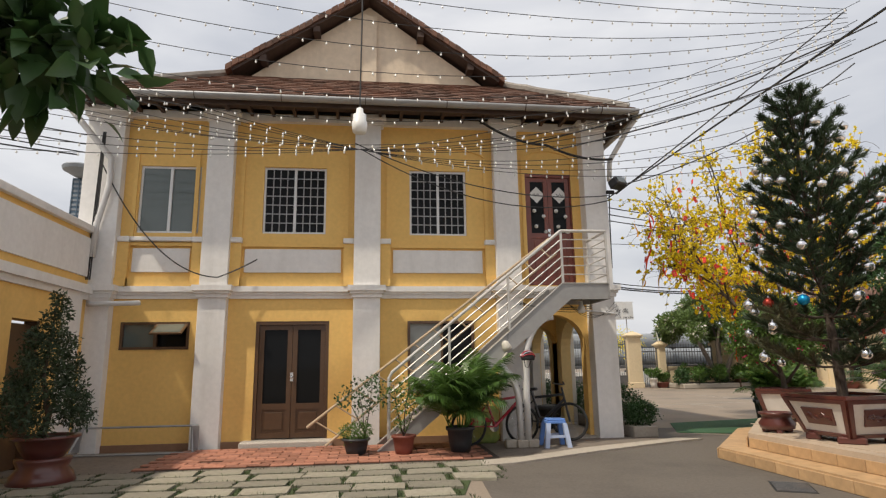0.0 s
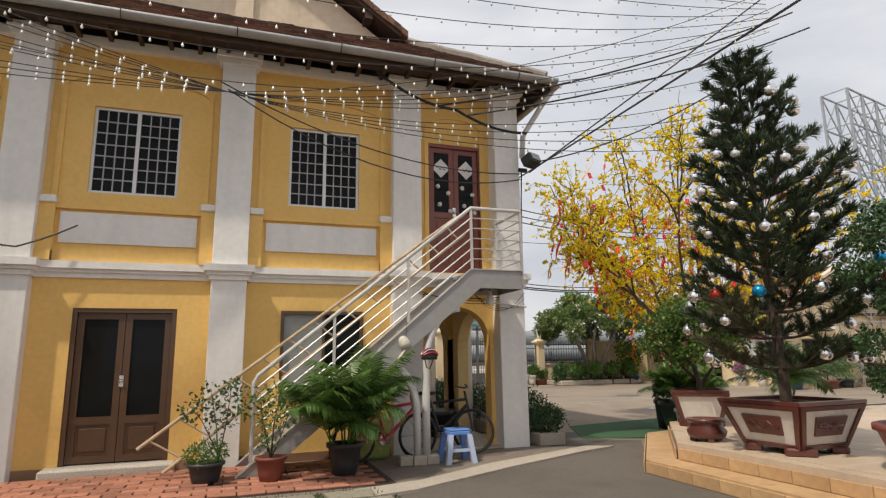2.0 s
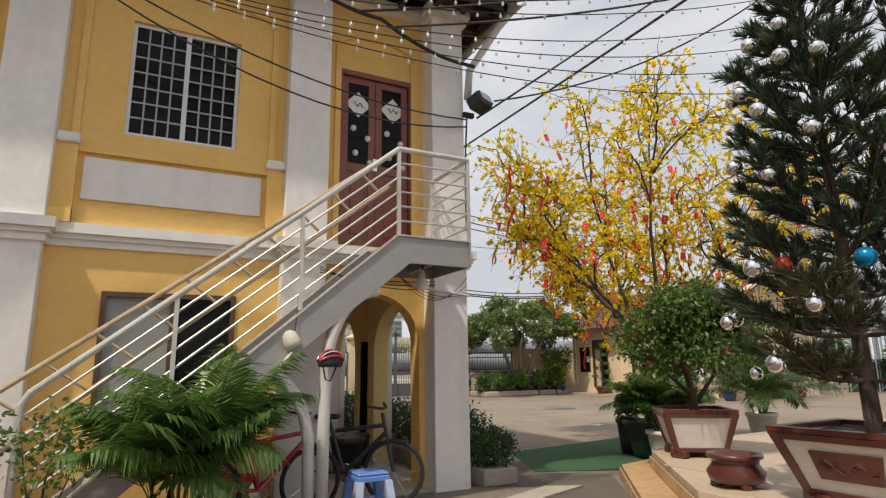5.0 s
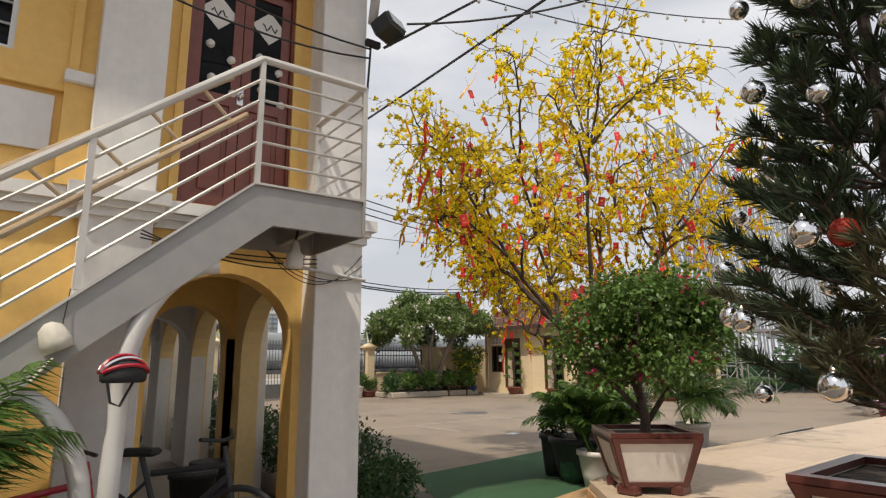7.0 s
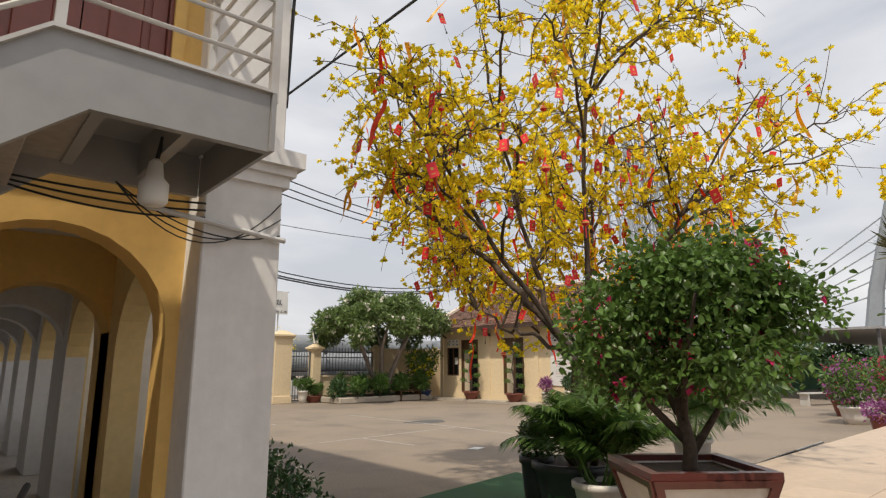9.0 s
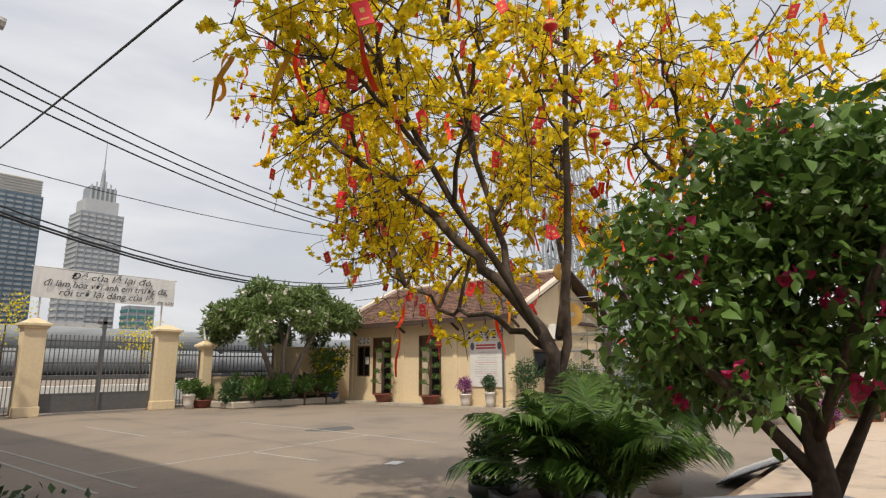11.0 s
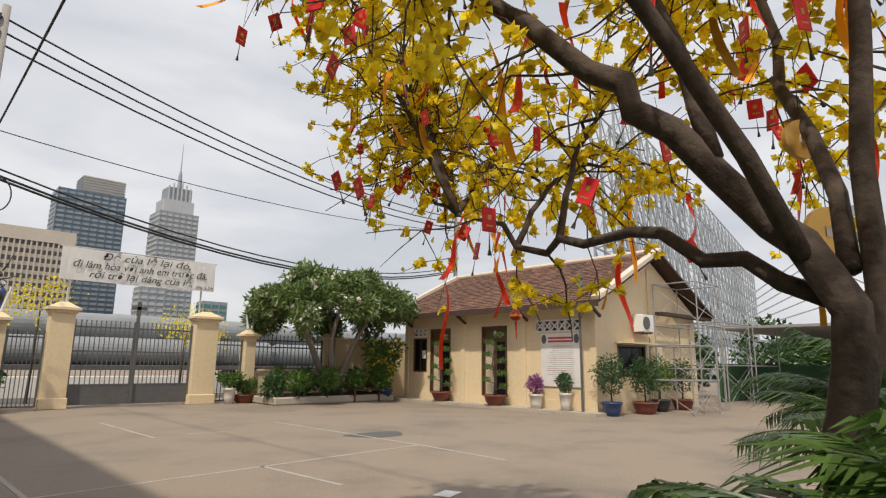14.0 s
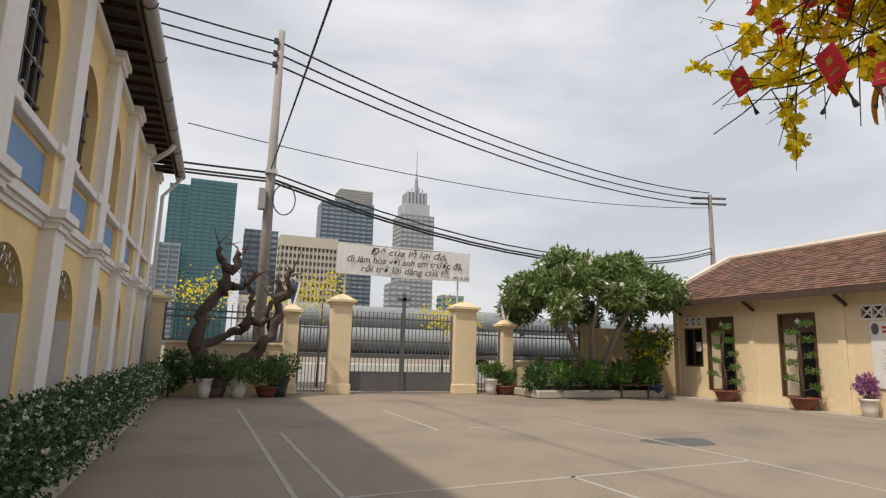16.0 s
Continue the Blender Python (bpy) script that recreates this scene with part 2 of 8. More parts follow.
BULB = material("frosted_white_bulb", (0.85, 0.84, 0.80), 0.3, 0.02, 8, 0.0, transmission=0.2)
LAMPWHITE = material("white_lamp_plastic", (0.80, 0.80, 0.78), 0.4, 0.03, 8, 0.0)
POLECONC = material("grey_concrete_pole", (0.30, 0.28, 0.26), 0.9, 0.12, 14, 0.2, stain=(0.2, 0.18, 0.17), stain_amount=0.5)
GATEPAINT = material("dark_grey_gate_paint", (0.10, 0.10, 0.105), 0.55, 0.15, 10, 0.05, stain=(0.16, 0.12, 0.09), stain_amount=0.4, stain_scale=2)
BANNER = material("white_banner_vinyl", (0.74, 0.73, 0.71), 0.5, 0.04, 8, 0.03)
INK = material("dark_print", (0.03, 0.03, 0.04), 0.6, 0.05, 8, 0.0)
REDINK = material("red_print", (0.50, 0.05, 0.06), 0.6, 0.05, 8, 0.0)
BIGPIPE = material("primed_steel_pipe", (0.26, 0.28, 0.30), 0.5, 0.08, 3, 0.03, stain=(0.18, 0.18, 0.19), stain_amount=0.5, stain_scale=0.7)
TEALGLASS = material("teal_tower_glass", (0.05, 0.19, 0.19), 0.25, 0.12, 0.05, 0.0, stain=(0.03, 0.10, 0.11), stain_amount=0.6, stain_scale=0.02)
BLUEGLASS = material("blue_grey_tower_glass", (0.09, 0.14, 0.19), 0.3, 0.1, 0.05, 0.0)
TOWERWHITE = material("pale_tower_cladding", (0.42, 0.44, 0.46), 0.6, 0.08, 0.1, 0.0)
TOWERGREY = material("hazy_grey_cladding", (0.26, 0.29, 0.32), 0.6, 0.1, 0.1, 0.0)
TOWERBEIGE = material("beige_hotel_cladding", (0.50, 0.45, 0.38), 0.7, 0.06, 0.1, 0.0)
TRUSS = material("galvanised_lattice", (0.36, 0.39, 0.42), 0.5, 0.08, 1, 0.0, metal=0.2)

# ---- building blocks ----
def part(name, shape, mat_, parent=None, label="", smooth=False):
    """Links a bmesh or a mesh as one object, under a thing where one is given."""
    if isinstance(shape, bmesh.types.BMesh):
        me = bpy.data.meshes.new(name)
        shape.normal_update()
        shape.to_mesh(me)
        shape.free()
    else:
        me = shape
    mats = mat_ if isinstance(mat_, (list, tuple)) else [mat_]
    if not me.materials:
        for mm in mats:
            me.materials.append(mm)
    if smooth:
        me.polygons.foreach_set("use_smooth", [True] * len(me.polygons))
    ob = new(name, me)
    if parent:
        ob.parent = parent
    if label:
        ob["label"] = label
    return ob


def thing(name, at, label, category, group="", kind="", turn=0):
    ob = new(name)
    ob.matrix_basis = pose(*at, 0, 0, turn)
    ob.empty_display_size = 0.1
    return tagged(ob, label, category, group, kind)


def box(bm, x0, x1, y0, y1, z0, z1, m=None, bevel=0.0):
    vs = [bm.verts.new((x, y, z)) for z in (z0, z1) for y in (y0, y1) for x in (x0, x1)]
    if m is not None:
        for v in vs:
            v.co = m @ v.co
    fs = [bm.faces.new([vs[i] for i in f]) for f in ((0, 2, 3, 1), (4, 5, 7, 6), (0, 1, 5, 4), (2, 6, 7, 3), (0, 4, 6, 2), (1, 3, 7, 5))]
    if bevel:
        es = {e for f in fs for e in f.edges}
        bmesh.ops.bevel(bm, geom=list(es), offset=bevel, segments=1, affect="EDGES")
    return vs


def boxmesh(x0, x1, y0, y1, z0, z1, bevel=0.0, m=None):
    bm = bmesh.new()
    box(bm, x0, x1, y0, y1, z0, z1, m, bevel)
    return bm


def prism(bm, pts, z0, z1, m=None):
    """A polygon of (x, y), drawn counter-clockwise, raised from z0 to z1."""
    low = [bm.verts.new((x, y, z0)) for x, y in pts]
    top = [bm.verts.new((x, y, z1)) for x, y in pts]
    if m is not None:
        for v in low + top:
            v.co = m @ v.co
    bm.faces.new(low[::-1])
    bm.faces.new(top)
    k = len(pts)
    for i in range(k):
        j = (i + 1) % k
        bm.faces.new((low[i], low[j], top[j], top[i]))


def tube(bm, pts, r, seg=8, r1=None):
    """A round bar along points, tapering from r to r1."""
    pts = [Vector(p) for p in pts]
    rings, k = [], len(pts)
    for i, p in enumerate(pts):
        d = (pts[min(i + 1, k - 1)] - pts[max(i - 1, 0)]).normalized()
        a = d.orthogonal().normalized() if i == 0 else (ref - d * ref.dot(d)).normalized()
        ref = a
        c = d.cross(a)
        rad = r if r1 is None else r + (r1 - r) * i / max(k - 1, 1)
        rings.append([bm.verts.new(p + (a * math.cos(2 * math.pi * s / seg) + c * math.sin(2 * math.pi * s / seg)) * rad) for s in range(seg)])
    for u, v in zip(rings, rings[1:]):
        for s in range(seg):
            bm.faces.new((u[s], u[(s + 1) % seg], v[(s + 1) % seg], v[s]))
    bm.faces.new(rings[0][::-1])
    bm.faces.new(rings[-1])


def lathe(bm, profile, seg=20, at=(0, 0, 0)):
    """A turned shape from (radius, height) pairs, bottom to top."""
    rings = [[bm.verts.new((at[0] + r * math.cos(2 * math.pi * s / seg), at[1] + r * math.sin(2 * math.pi * s / seg), at[2] + z)) for s in range(seg)] for r, z in profile]
    for u, v in zip(rings, rings[1:]):
        for s in range(seg):
            bm.faces.new((u[s], u[(s + 1) % seg], v[(s + 1) % seg], v[s]))
    bm.faces.new(rings[0][::-1])
    bm.faces.new(rings[-1])


def ball(bm, at, r, seg=14, rings=8, squash=1.0):
    lathe(bm, [(max(r * math.sin(math.pi * i / rings), r * 0.02), -r * squash * math.cos(math.pi * i / rings)) for i in range(rings + 1)], seg, at)


def turned(rz, at=(0, 0, 0)):
    return pose(*at, 0, 0, rz)


FACE_X = Matrix(((0, -1, 0, 0), (1, 0, 0, 0), (0, 0, 1, 0), (0, 0, 0, 1)))


def wall_grid(bm, u0, u1, z0, z1, v0, v1, holes, m=None):
    """A wall along u, from v0 to v1 thick, with rectangular holes (u0, u1, z0, z1)."""
    us = sorted({u0, u1, *[h[0] for h in holes], *[h[1] for h in holes]})
    zs = sorted({z0, z1, *[h[2] for h in holes], *[h[3] for h in holes]})
    us = [u for u in us if u0 <= u <= u1]
    zs = [z for z in zs if z0 <= z <= z1]
    for a, b in zip(us, us[1:]):
        run = None
        for c, d in zip(zs, zs[1:]):
            inside = any(h[0] < (a + b) / 2 < h[1] and h[2] < (c + d) / 2 < h[3] for h in holes)
            if not inside:
                run = (run[0], d) if run else (c, d)
            if (inside or d == zs[-1]) and run:
                box(bm, a, b, v0, v1, run[0], run[1], m)
                run = None


def arch_fill(bm, a0, a1, spring, rise, top, v0, v1, m=None, steps=14):
    """The piece of wall over an arch: from the arch's curve up to top."""
    c, h = (a0 + a1) / 2, (a1 - a0) / 2
    for i in range(steps):
        t0, t1 = math.pi * i / steps, math.pi * (i + 1) / steps
        x0, x1 = c - h * math.cos(t0), c - h * math.cos(t1)
        p0, p1 = spring + rise * math.sin(t0), spring + rise * math.sin(t1)
        vs = [bm.verts.new(p) for p in ((x0, v0, p0), (x1, v0, p1), (x1, v0, top), (x0, v0, top), (x0, v1, p0), (x1, v1, p1), (x1, v1, top), (x0, v1, top))]
        if m is not None:
            for v in vs:
                v.co = m @ v.co
        for f in ((0, 1, 2, 3), (5, 4, 7, 6), (4, 5, 1, 0), (3, 2, 6, 7)):
            bm.faces.new([vs[k] for k in f])


def arch_band(bm, a0, a1, spring, rise, wide, v0, v1, m=None, steps=18):
    """A raised moulding that follows an arch."""
    c, h = (a0 + a1) / 2, (a1 - a0) / 2
    for i in range(steps):
        q = []
        for t in (math.pi * i / steps, math.pi * (i + 1) / steps):
            for k in (0, wide):
                q.append((c - (h + k) * math.cos(t), spring + (rise + k) * math.sin(t)))
        vs = [bm.verts.new((x, v, z)) for v in (v0, v1) for x, z in q]
        if m is not None:
            for v in vs:
                v.co = m @ v.co
        for f in ((0, 2, 3, 1), (4, 5, 7, 6), (0, 4, 6, 2), (1, 3, 7, 5)):
            bm.faces.new([vs[k] for k in f])


def mesh_from(name, verts, faces):
    me = bpy.data.meshes.new(name)
    me.from_pydata(verts, [], faces)
    return me


def quad_leaves(name, rng, centres, size, spread=0.35, aspect=0.5, droop=0.0, fold=True, outward=None, stretch=1.0):
    """Many small leaves, each two triangles folded along a rib, one island a leaf."""
    c = np.asarray(centres, float)
    k = len(c)
    d = rng.normal(size=(k, 3))
    if outward is not None:
        d = d * spread + outward
    d[:, 2] -= droop
    d /= np.linalg.norm(d, axis=1)[:, None] + 1e-9
    side = np.cross(d, rng.normal(size=(k, 3)))
    side /= np.linalg.norm(side, axis=1)[:, None] + 1e-9
    up = np.cross(side, d)
    s = (size * rng.uniform(0.65, 1.3, k))[:, None]
    mid = c + d * s * 0.45
    a, t = c, c + d * s * stretch
    l = mid + side * s * aspect * 0.5 + up * s * (0.12 if fold else 0)
    r = mid - side * s * aspect * 0.5 + up * s * (0.12 if fold else 0)
    v = np.stack([a, r, t, l], 1).reshape(-1, 3)
    base = np.arange(k)[:, None] * 4
    f = np.concatenate([base + [0, 1, 2], base + [0, 2, 3]], 1).reshape(-1, 3)
    return mesh_from(name, v.tolist(), f.tolist())


def cable(name, a, b, sag, r=0.012, steps=14, mat_=None, label="black overhead cable strung between poles", seg=5, group="overhead cables"):
    a, b = Vector(a), Vector(b)
    bm = bmesh.new()
    tube(bm, [a.lerp(b, i / steps) - Vector((0, 0, sag * 4 * (i / steps) * (1 - i / steps))) for i in range(steps + 1)], r, seg)
    return tagged(part(name, bm, mat_ or CABLE), label, "cable", group)

# ---- the yellow house ----
YR, YP = 11.15, 10.95          # recessed wall face and pillar face of the front
XR, XP = 4.66, 4.82            # the same for the long side
PILLARS = ((-4.95, -4.3), (-2.83, -2.35), (-0.12, 0.37), (2.57, 3.05))
SIDE = [11.17 + 2.37 * i for i in range(9)]
ENDY = 30.35


def structure(name, bm, mat_, label, category):
    return tagged(part(name, bm, mat_), label, category, kind="structure")


def house_walls():
    holes = [(-1.85, -0.55, 0.12, 2.19), (-4.15, -2.99, 1.71, 2.19), (0.88, 2.13, 0.87, 2.18), (-4.04, -2.96, 3.81, 5.09),
             (-1.82, -0.66, 3.82, 5.12), (0.93, 2.04, 3.82, 5.12), (3.2, 4.22, 2.85, 5.11)]
    bm = bmesh.new()
    wall_grid(bm, -4.9, 3.05, 0, 6.2, YR, YR + 0.25, holes)
    wall_grid(bm, 3.05, XR, 2.62, 6.2, YR, YR + 0.25, holes)
    box(bm, 3.05, 3.12, YR, YR + 0.25, 0, 2.62)
    box(bm, 4.29, XR, YR, YR + 0.25, 0, 2.62)
    arch_fill(bm, 3.12, 4.29, 1.7, 0.58, 2.62, YR, YR + 0.25)
    wall = structure("wall_front", bm, YELLOW, "yellow painted front wall with windows and an arch", "wall")
    # upper side wall, with arched windows, and the arcade under it
    bm = bmesh.new()
    for a, b in zip(SIDE, SIDE[1:]):
        lo, hi = a + 0.44, b - 0.44
        box(bm, a, lo, XR - 0.22, XR, 0, 6.1, FACE_X @ Matrix.Scale(-1, 4, (0, 1, 0)))
        box(bm, hi, b, XR - 0.22, XR, 0, 6.1, FACE_X @ Matrix.Scale(-1, 4, (0, 1, 0)))
        m = FACE_X @ Matrix.Scale(-1, 4, (0, 1, 0))
        arch_fill(bm, lo, hi, 1.6, 0.68, 2.62, XR - 0.22, XR, m)
        box(bm, lo, hi, XR - 0.22, XR, 2.62, 3.5, m)
        arch_fill(bm, lo, hi, 4.55, 0.62, 6.1, XR - 0.22, XR, m)
    box(bm, XR - 0.22, XR, SIDE[-1], ENDY, 0, 6.1)
    bmesh.ops.recalc_face_normals(bm, faces=bm.faces)
    structure("wall_side", bm, SKYLITYELLOW, "yellow arcaded side wall of the house, paled for sky light", "wall")
    for name, dims in (("wall_left", (-4.9, -4.7, YR + 0.25, ENDY, 0, 6.2)), ("wall_back", (-4.7, XR - 0.22, ENDY - 0.25, ENDY, 0, 6.2))):
        structure(name, boxmesh(*dims), YELLOW, "plain yellow outer wall of the house", "wall")
    structure("wall_gallery", boxmesh(2.85, 3.05, YR + 0.25, ENDY - 0.25, 0.0, 2.62), WHITE, "white inner wall of the arcade", "wall")
    structure("wall_inner", boxmesh(-4.7, 2.85, 14.5, 14.7, 0.0, 6.1), SHADEDROOM, "inner partition wall coloured dark for room shade", "wall")
    structure("floor_upper", boxmesh(-4.7, XR - 0.22, YR + 0.25, ENDY - 0.25, 2.62, 2.8), WHITE, "white slab between the storeys", "floor")
    structure("ceiling", boxmesh(-4.7, XR - 0.22, YR + 0.25, ENDY - 0.25, 6.0, 6.1), WHITE, "plain white ceiling", "ceiling")
    structure("floor_gallery", boxmesh(3.05, XR, YP, ENDY - 0.25, 0.0, 0.05), PATHEDGE, "grey concrete arcade floor", "floor")
    for i, y in enumerate(SIDE[1:-1]):
        if i:
            structure("pier_lining", boxmesh(XR - 0.226, XR - 0.02, y - 0.444, y + 0.444, 0.05, 2.615), WHITE, "white plastered inner side of an arcade pier", "wall")
        bm = bmesh.new()
        box(bm, 3.05, 3.42, y - 0.17, y + 0.17, 0.05, 2.62)
        box(bm, 4.46, XR - 0.22, y - 0.17, y + 0.17, 0.05, 2.62)
        arch_fill(bm, 3.42, 4.46, 1.68, 0.54, 2.62, y - 0.17, y + 0.17)
        structure("wall_arch", bm, YELLOW if i == 0 else WHITE, "painted cross arch of the arcade", "wall")
        bm = boxmesh(3.40, 3.44, y - 0.19, y + 0.19, 0.05, 0.16)
        box(bm, 4.44, 4.48, y - 0.19, y + 0.19, 0.05, 0.16)
        structure("baseboard", bm, PLINTH, "brown base of a cross arch", "trim")


def house_trim():
    for x0, x1 in PILLARS + ((4.36, XP),):
        front = YP if x1 < 4 else YP - 0.08
        bm = boxmesh(x0, x1, front, YR if x1 < 4 else YR + 0.25, 0, 6.1, 0.008)
        box(bm, x0 - 0.05, x1 + 0.05, front - 0.05, YR, 5.94, 6.04, bevel=0.01)
        box(bm, x0 - 0.09, x1 + 0.09, front - 0.09, YR, 6.04, 6.14, bevel=0.01)
        for z0, z1, o in ((2.6, 2.67, 0.03), (2.67, 2.72, 0.06), (2.72, 2.82, 0.1)):
            box(bm, x0 - o, x1 + o, front - o, YR - 0.02, z0, z1)
        structure("pillar", bm, WHITE, "white plastered pillar against the yellow wall", "pillar")
    edges = [p for q in PILLARS for p in q] + [4.36]
    for a, b in zip(edges[1::2], edges[2::2]):
        bm = bmesh.new()
        for z0, z1, o in ((2.6, 2.67, 0.03), (2.67, 2.72, 0.06), (2.72, 2.82, 0.1)):
            box(bm, a + o, b - o, YR - o, YR, z0, z1)
        box(bm, a, b, YR - 0.12, YR, 6.0, 6.14)
        structure("trim_band", bm, WHITE, "white stepped string course between the storeys", "trim")
        if b < 3.0 or a < 3:
            bm = boxmesh(a, b, YR - 0.03, YR, 0, 0.12)
            structure("baseboard", bm, PLINTH, "brown painted wall base", "trim")
        # apron under the window: strips, sill, panel
        if a < 2.8:
            bm = bmesh.new()
            for u0, u1 in ((a, a + 0.19), (b - 0.19, b)):
                box(bm, u0, u1, YR - 0.09, YR, 2.82, 3.62)
                box(bm, u0 - 0.0, u1 + 0.0, YR - 0.12, YR, 2.82, 2.96)
            box(bm, a + 0.19, b - 0.19, YR - 0.05, YR, 3.56, 3.62)
            box(bm, a + 0.19, b - 0.19, YR - 0.03, YR, 2.82, 3.0)
            structure("trim_apron", bm, YELLOW, "yellow raised apron under a window", "trim")
            bm = bmesh.new()
            for u0, u1 in ((a, a + 0.2), (b - 0.2, b)):
                box(bm, u0, u1, YR - 0.13, YR, 3.62, 3.72, bevel=0.012)
            if a < -4:
                box(bm, a + 0.2, b - 0.2, YR - 0.1, YR, 3.64, 3.72, bevel=0.012)
            structure("trim_cap", bm, WHITE, "small white caps beside a window", "trim")
            structure("trim_panel", boxmesh(a + 0.24, b - 0.24, YR - 0.025, YR - 0.001, 3.08, 3.52, 0.006), WHITE, "white raised panel under a window", "trim")
        bm = bmesh.new()
        mid = (a + b) / 2
        u0, u1 = a + 0.16, b - 0.16
        if a < -4:
            box(bm, u0, u1, YR - 0.035, YR, 5.32, 5.4)
            box(bm, u0, u0 + 0.07, YR - 0.03, YR, 3.72, 5.32)
            box(bm, u1 - 0.07, u1, YR - 0.03, YR, 3.72, 5.32)
        else:
            arch_band(bm, u0, u1, 5.38, 0.2, 0.05, YR - 0.04, YR)
            box(bm, u0 - 0.05, u0 + 0.02, YR - 0.03, YR, 3.72 if a < 2.8 else 2.82, 5.38)
            box(bm, u1 - 0.02, u1 + 0.05, YR - 0.03, YR, 3.72 if a < 2.8 else 2.82, 5.38)
        structure("trim_arch", bm, YELLOW, "yellow raised moulding over a window", "trim")
    # long side
    for y in SIDE[1:]:
        bm = boxmesh(XR - 0.02, XP, y - 0.24, y + 0.24, 0, 5.95, 0.008)
        for z0, z1, o in ((2.6, 2.67, 0.03), (2.67, 2.72, 0.06), (2.72, 2.82, 0.1), (5.72, 5.82, 0.05), (5.82, 5.92, 0.09)):
            box(bm, XR, XP + o, y - 0.24 - o, y + 0.24 + o, z0, z1)
        structure("pillar", bm, WHITE, "white plastered pillar of the arcade", "pillar")
    bm = bmesh.new()
    for z0, z1, o in ((2.6, 2.67, 0.03), (2.67, 2.72, 0.06), (2.72, 2.82, 0.1)):
        box(bm, XP, XP + o, YR - 0.02, SIDE[0] + 0.24 + o, z0, z1)
    structure("trim_band", bm, WHITE, "white stepped string course at the house corner", "trim")
    for a, b in zip(SIDE, SIDE[1:]):
        bm = bmesh.new()
        for z0, z1, o in ((2.6, 2.67, 0.03), (2.67, 2.72, 0.06), (2.72, 2.82, 0.1)):
            box(bm, XR, XR + o, a + 0.24 + o, b - 0.24 - o, z0, z1)
        box(bm, XR, XR + 0.1, a + 0.3, b - 0.3, 5.75, 5.88)
        box(bm, XR, XR + 0.12, a + 0.24, b - 0.24, 3.44, 3.54, bevel=0.01)
        box(bm, XR, XR + 0.16, a + 0.24, a + 0.46, 3.42, 3.56, bevel=0.01)
        box(bm, XR, XR + 0.16, b - 0.46, b - 0.24, 3.42, 3.56, bevel=0.01)
        structure("trim_band", bm, WHITE, "white string course and sill of the side wall", "trim")
        bm = boxmesh(XR, XR + 0.1, a + 0.24, a + 0.44, 2.82, 3.42)
        box(bm, XR, XR + 0.1, b - 0.44, b - 0.24, 2.82, 3.42)
        structure("trim_apron", bm, SKYLITYELLOW, "yellow strips beside a side window panel", "trim")


house_walls()
house_trim()


def tile_field(bm, quad, wide, course, rng, lift=0.03):
    """Overlapping flat tiles on a sloping quad: eave left, eave right, top right, top left."""
    e0, e1, t1, t0 = (Vector(p) for p in quad)
    up = ((t0 + t1) - (e0 + e1)) / 2
    rows = max(2, round(up.length / course))
    normal = (e1 - e0).cross(t0 - e0).normalized()
    for r in range(rows):
        a, b = e0.lerp(t0, r / rows), e1.lerp(t1, r / rows)
        a2, b2 = e0.lerp(t0, min((r + 1.25) / rows, 1)), e1.lerp(t1, min((r + 1.25) / rows, 1))
        cols = max(1, round((b - a).length / wide))
        off = 0.5 * (r % 2)
        for c in range(cols + (r % 2)):
            f0, f1 = max((c - off) / cols, 0), min((c + 1 - off) / cols, 1)
            if f1 - f0 < 0.1 / cols:
                continue
            f0 += 0.04 / cols
            h = lift * rng.uniform(0.75, 1.3)
            lo = [a.lerp(b, f0), a.lerp(b, f1)]
            hi = [a2.lerp(b2, f1), a2.lerp(b2, f0)]
            top = [bm.verts.new(p + normal * k) for p, k in zip(lo + hi, (h, h * rng.uniform(0.9, 1.1), 0.006, 0.006))]
            bot = [bm.verts.new(p - normal * 0.004) for p in lo]
            bm.faces.new(top)
            bm.faces.new((bot[0], bot[1], top[1], top[0]))
            bm.faces.new((bot[0], top[0], top[3]))
            bm.faces.new((bot[1], top[2], top[1]))


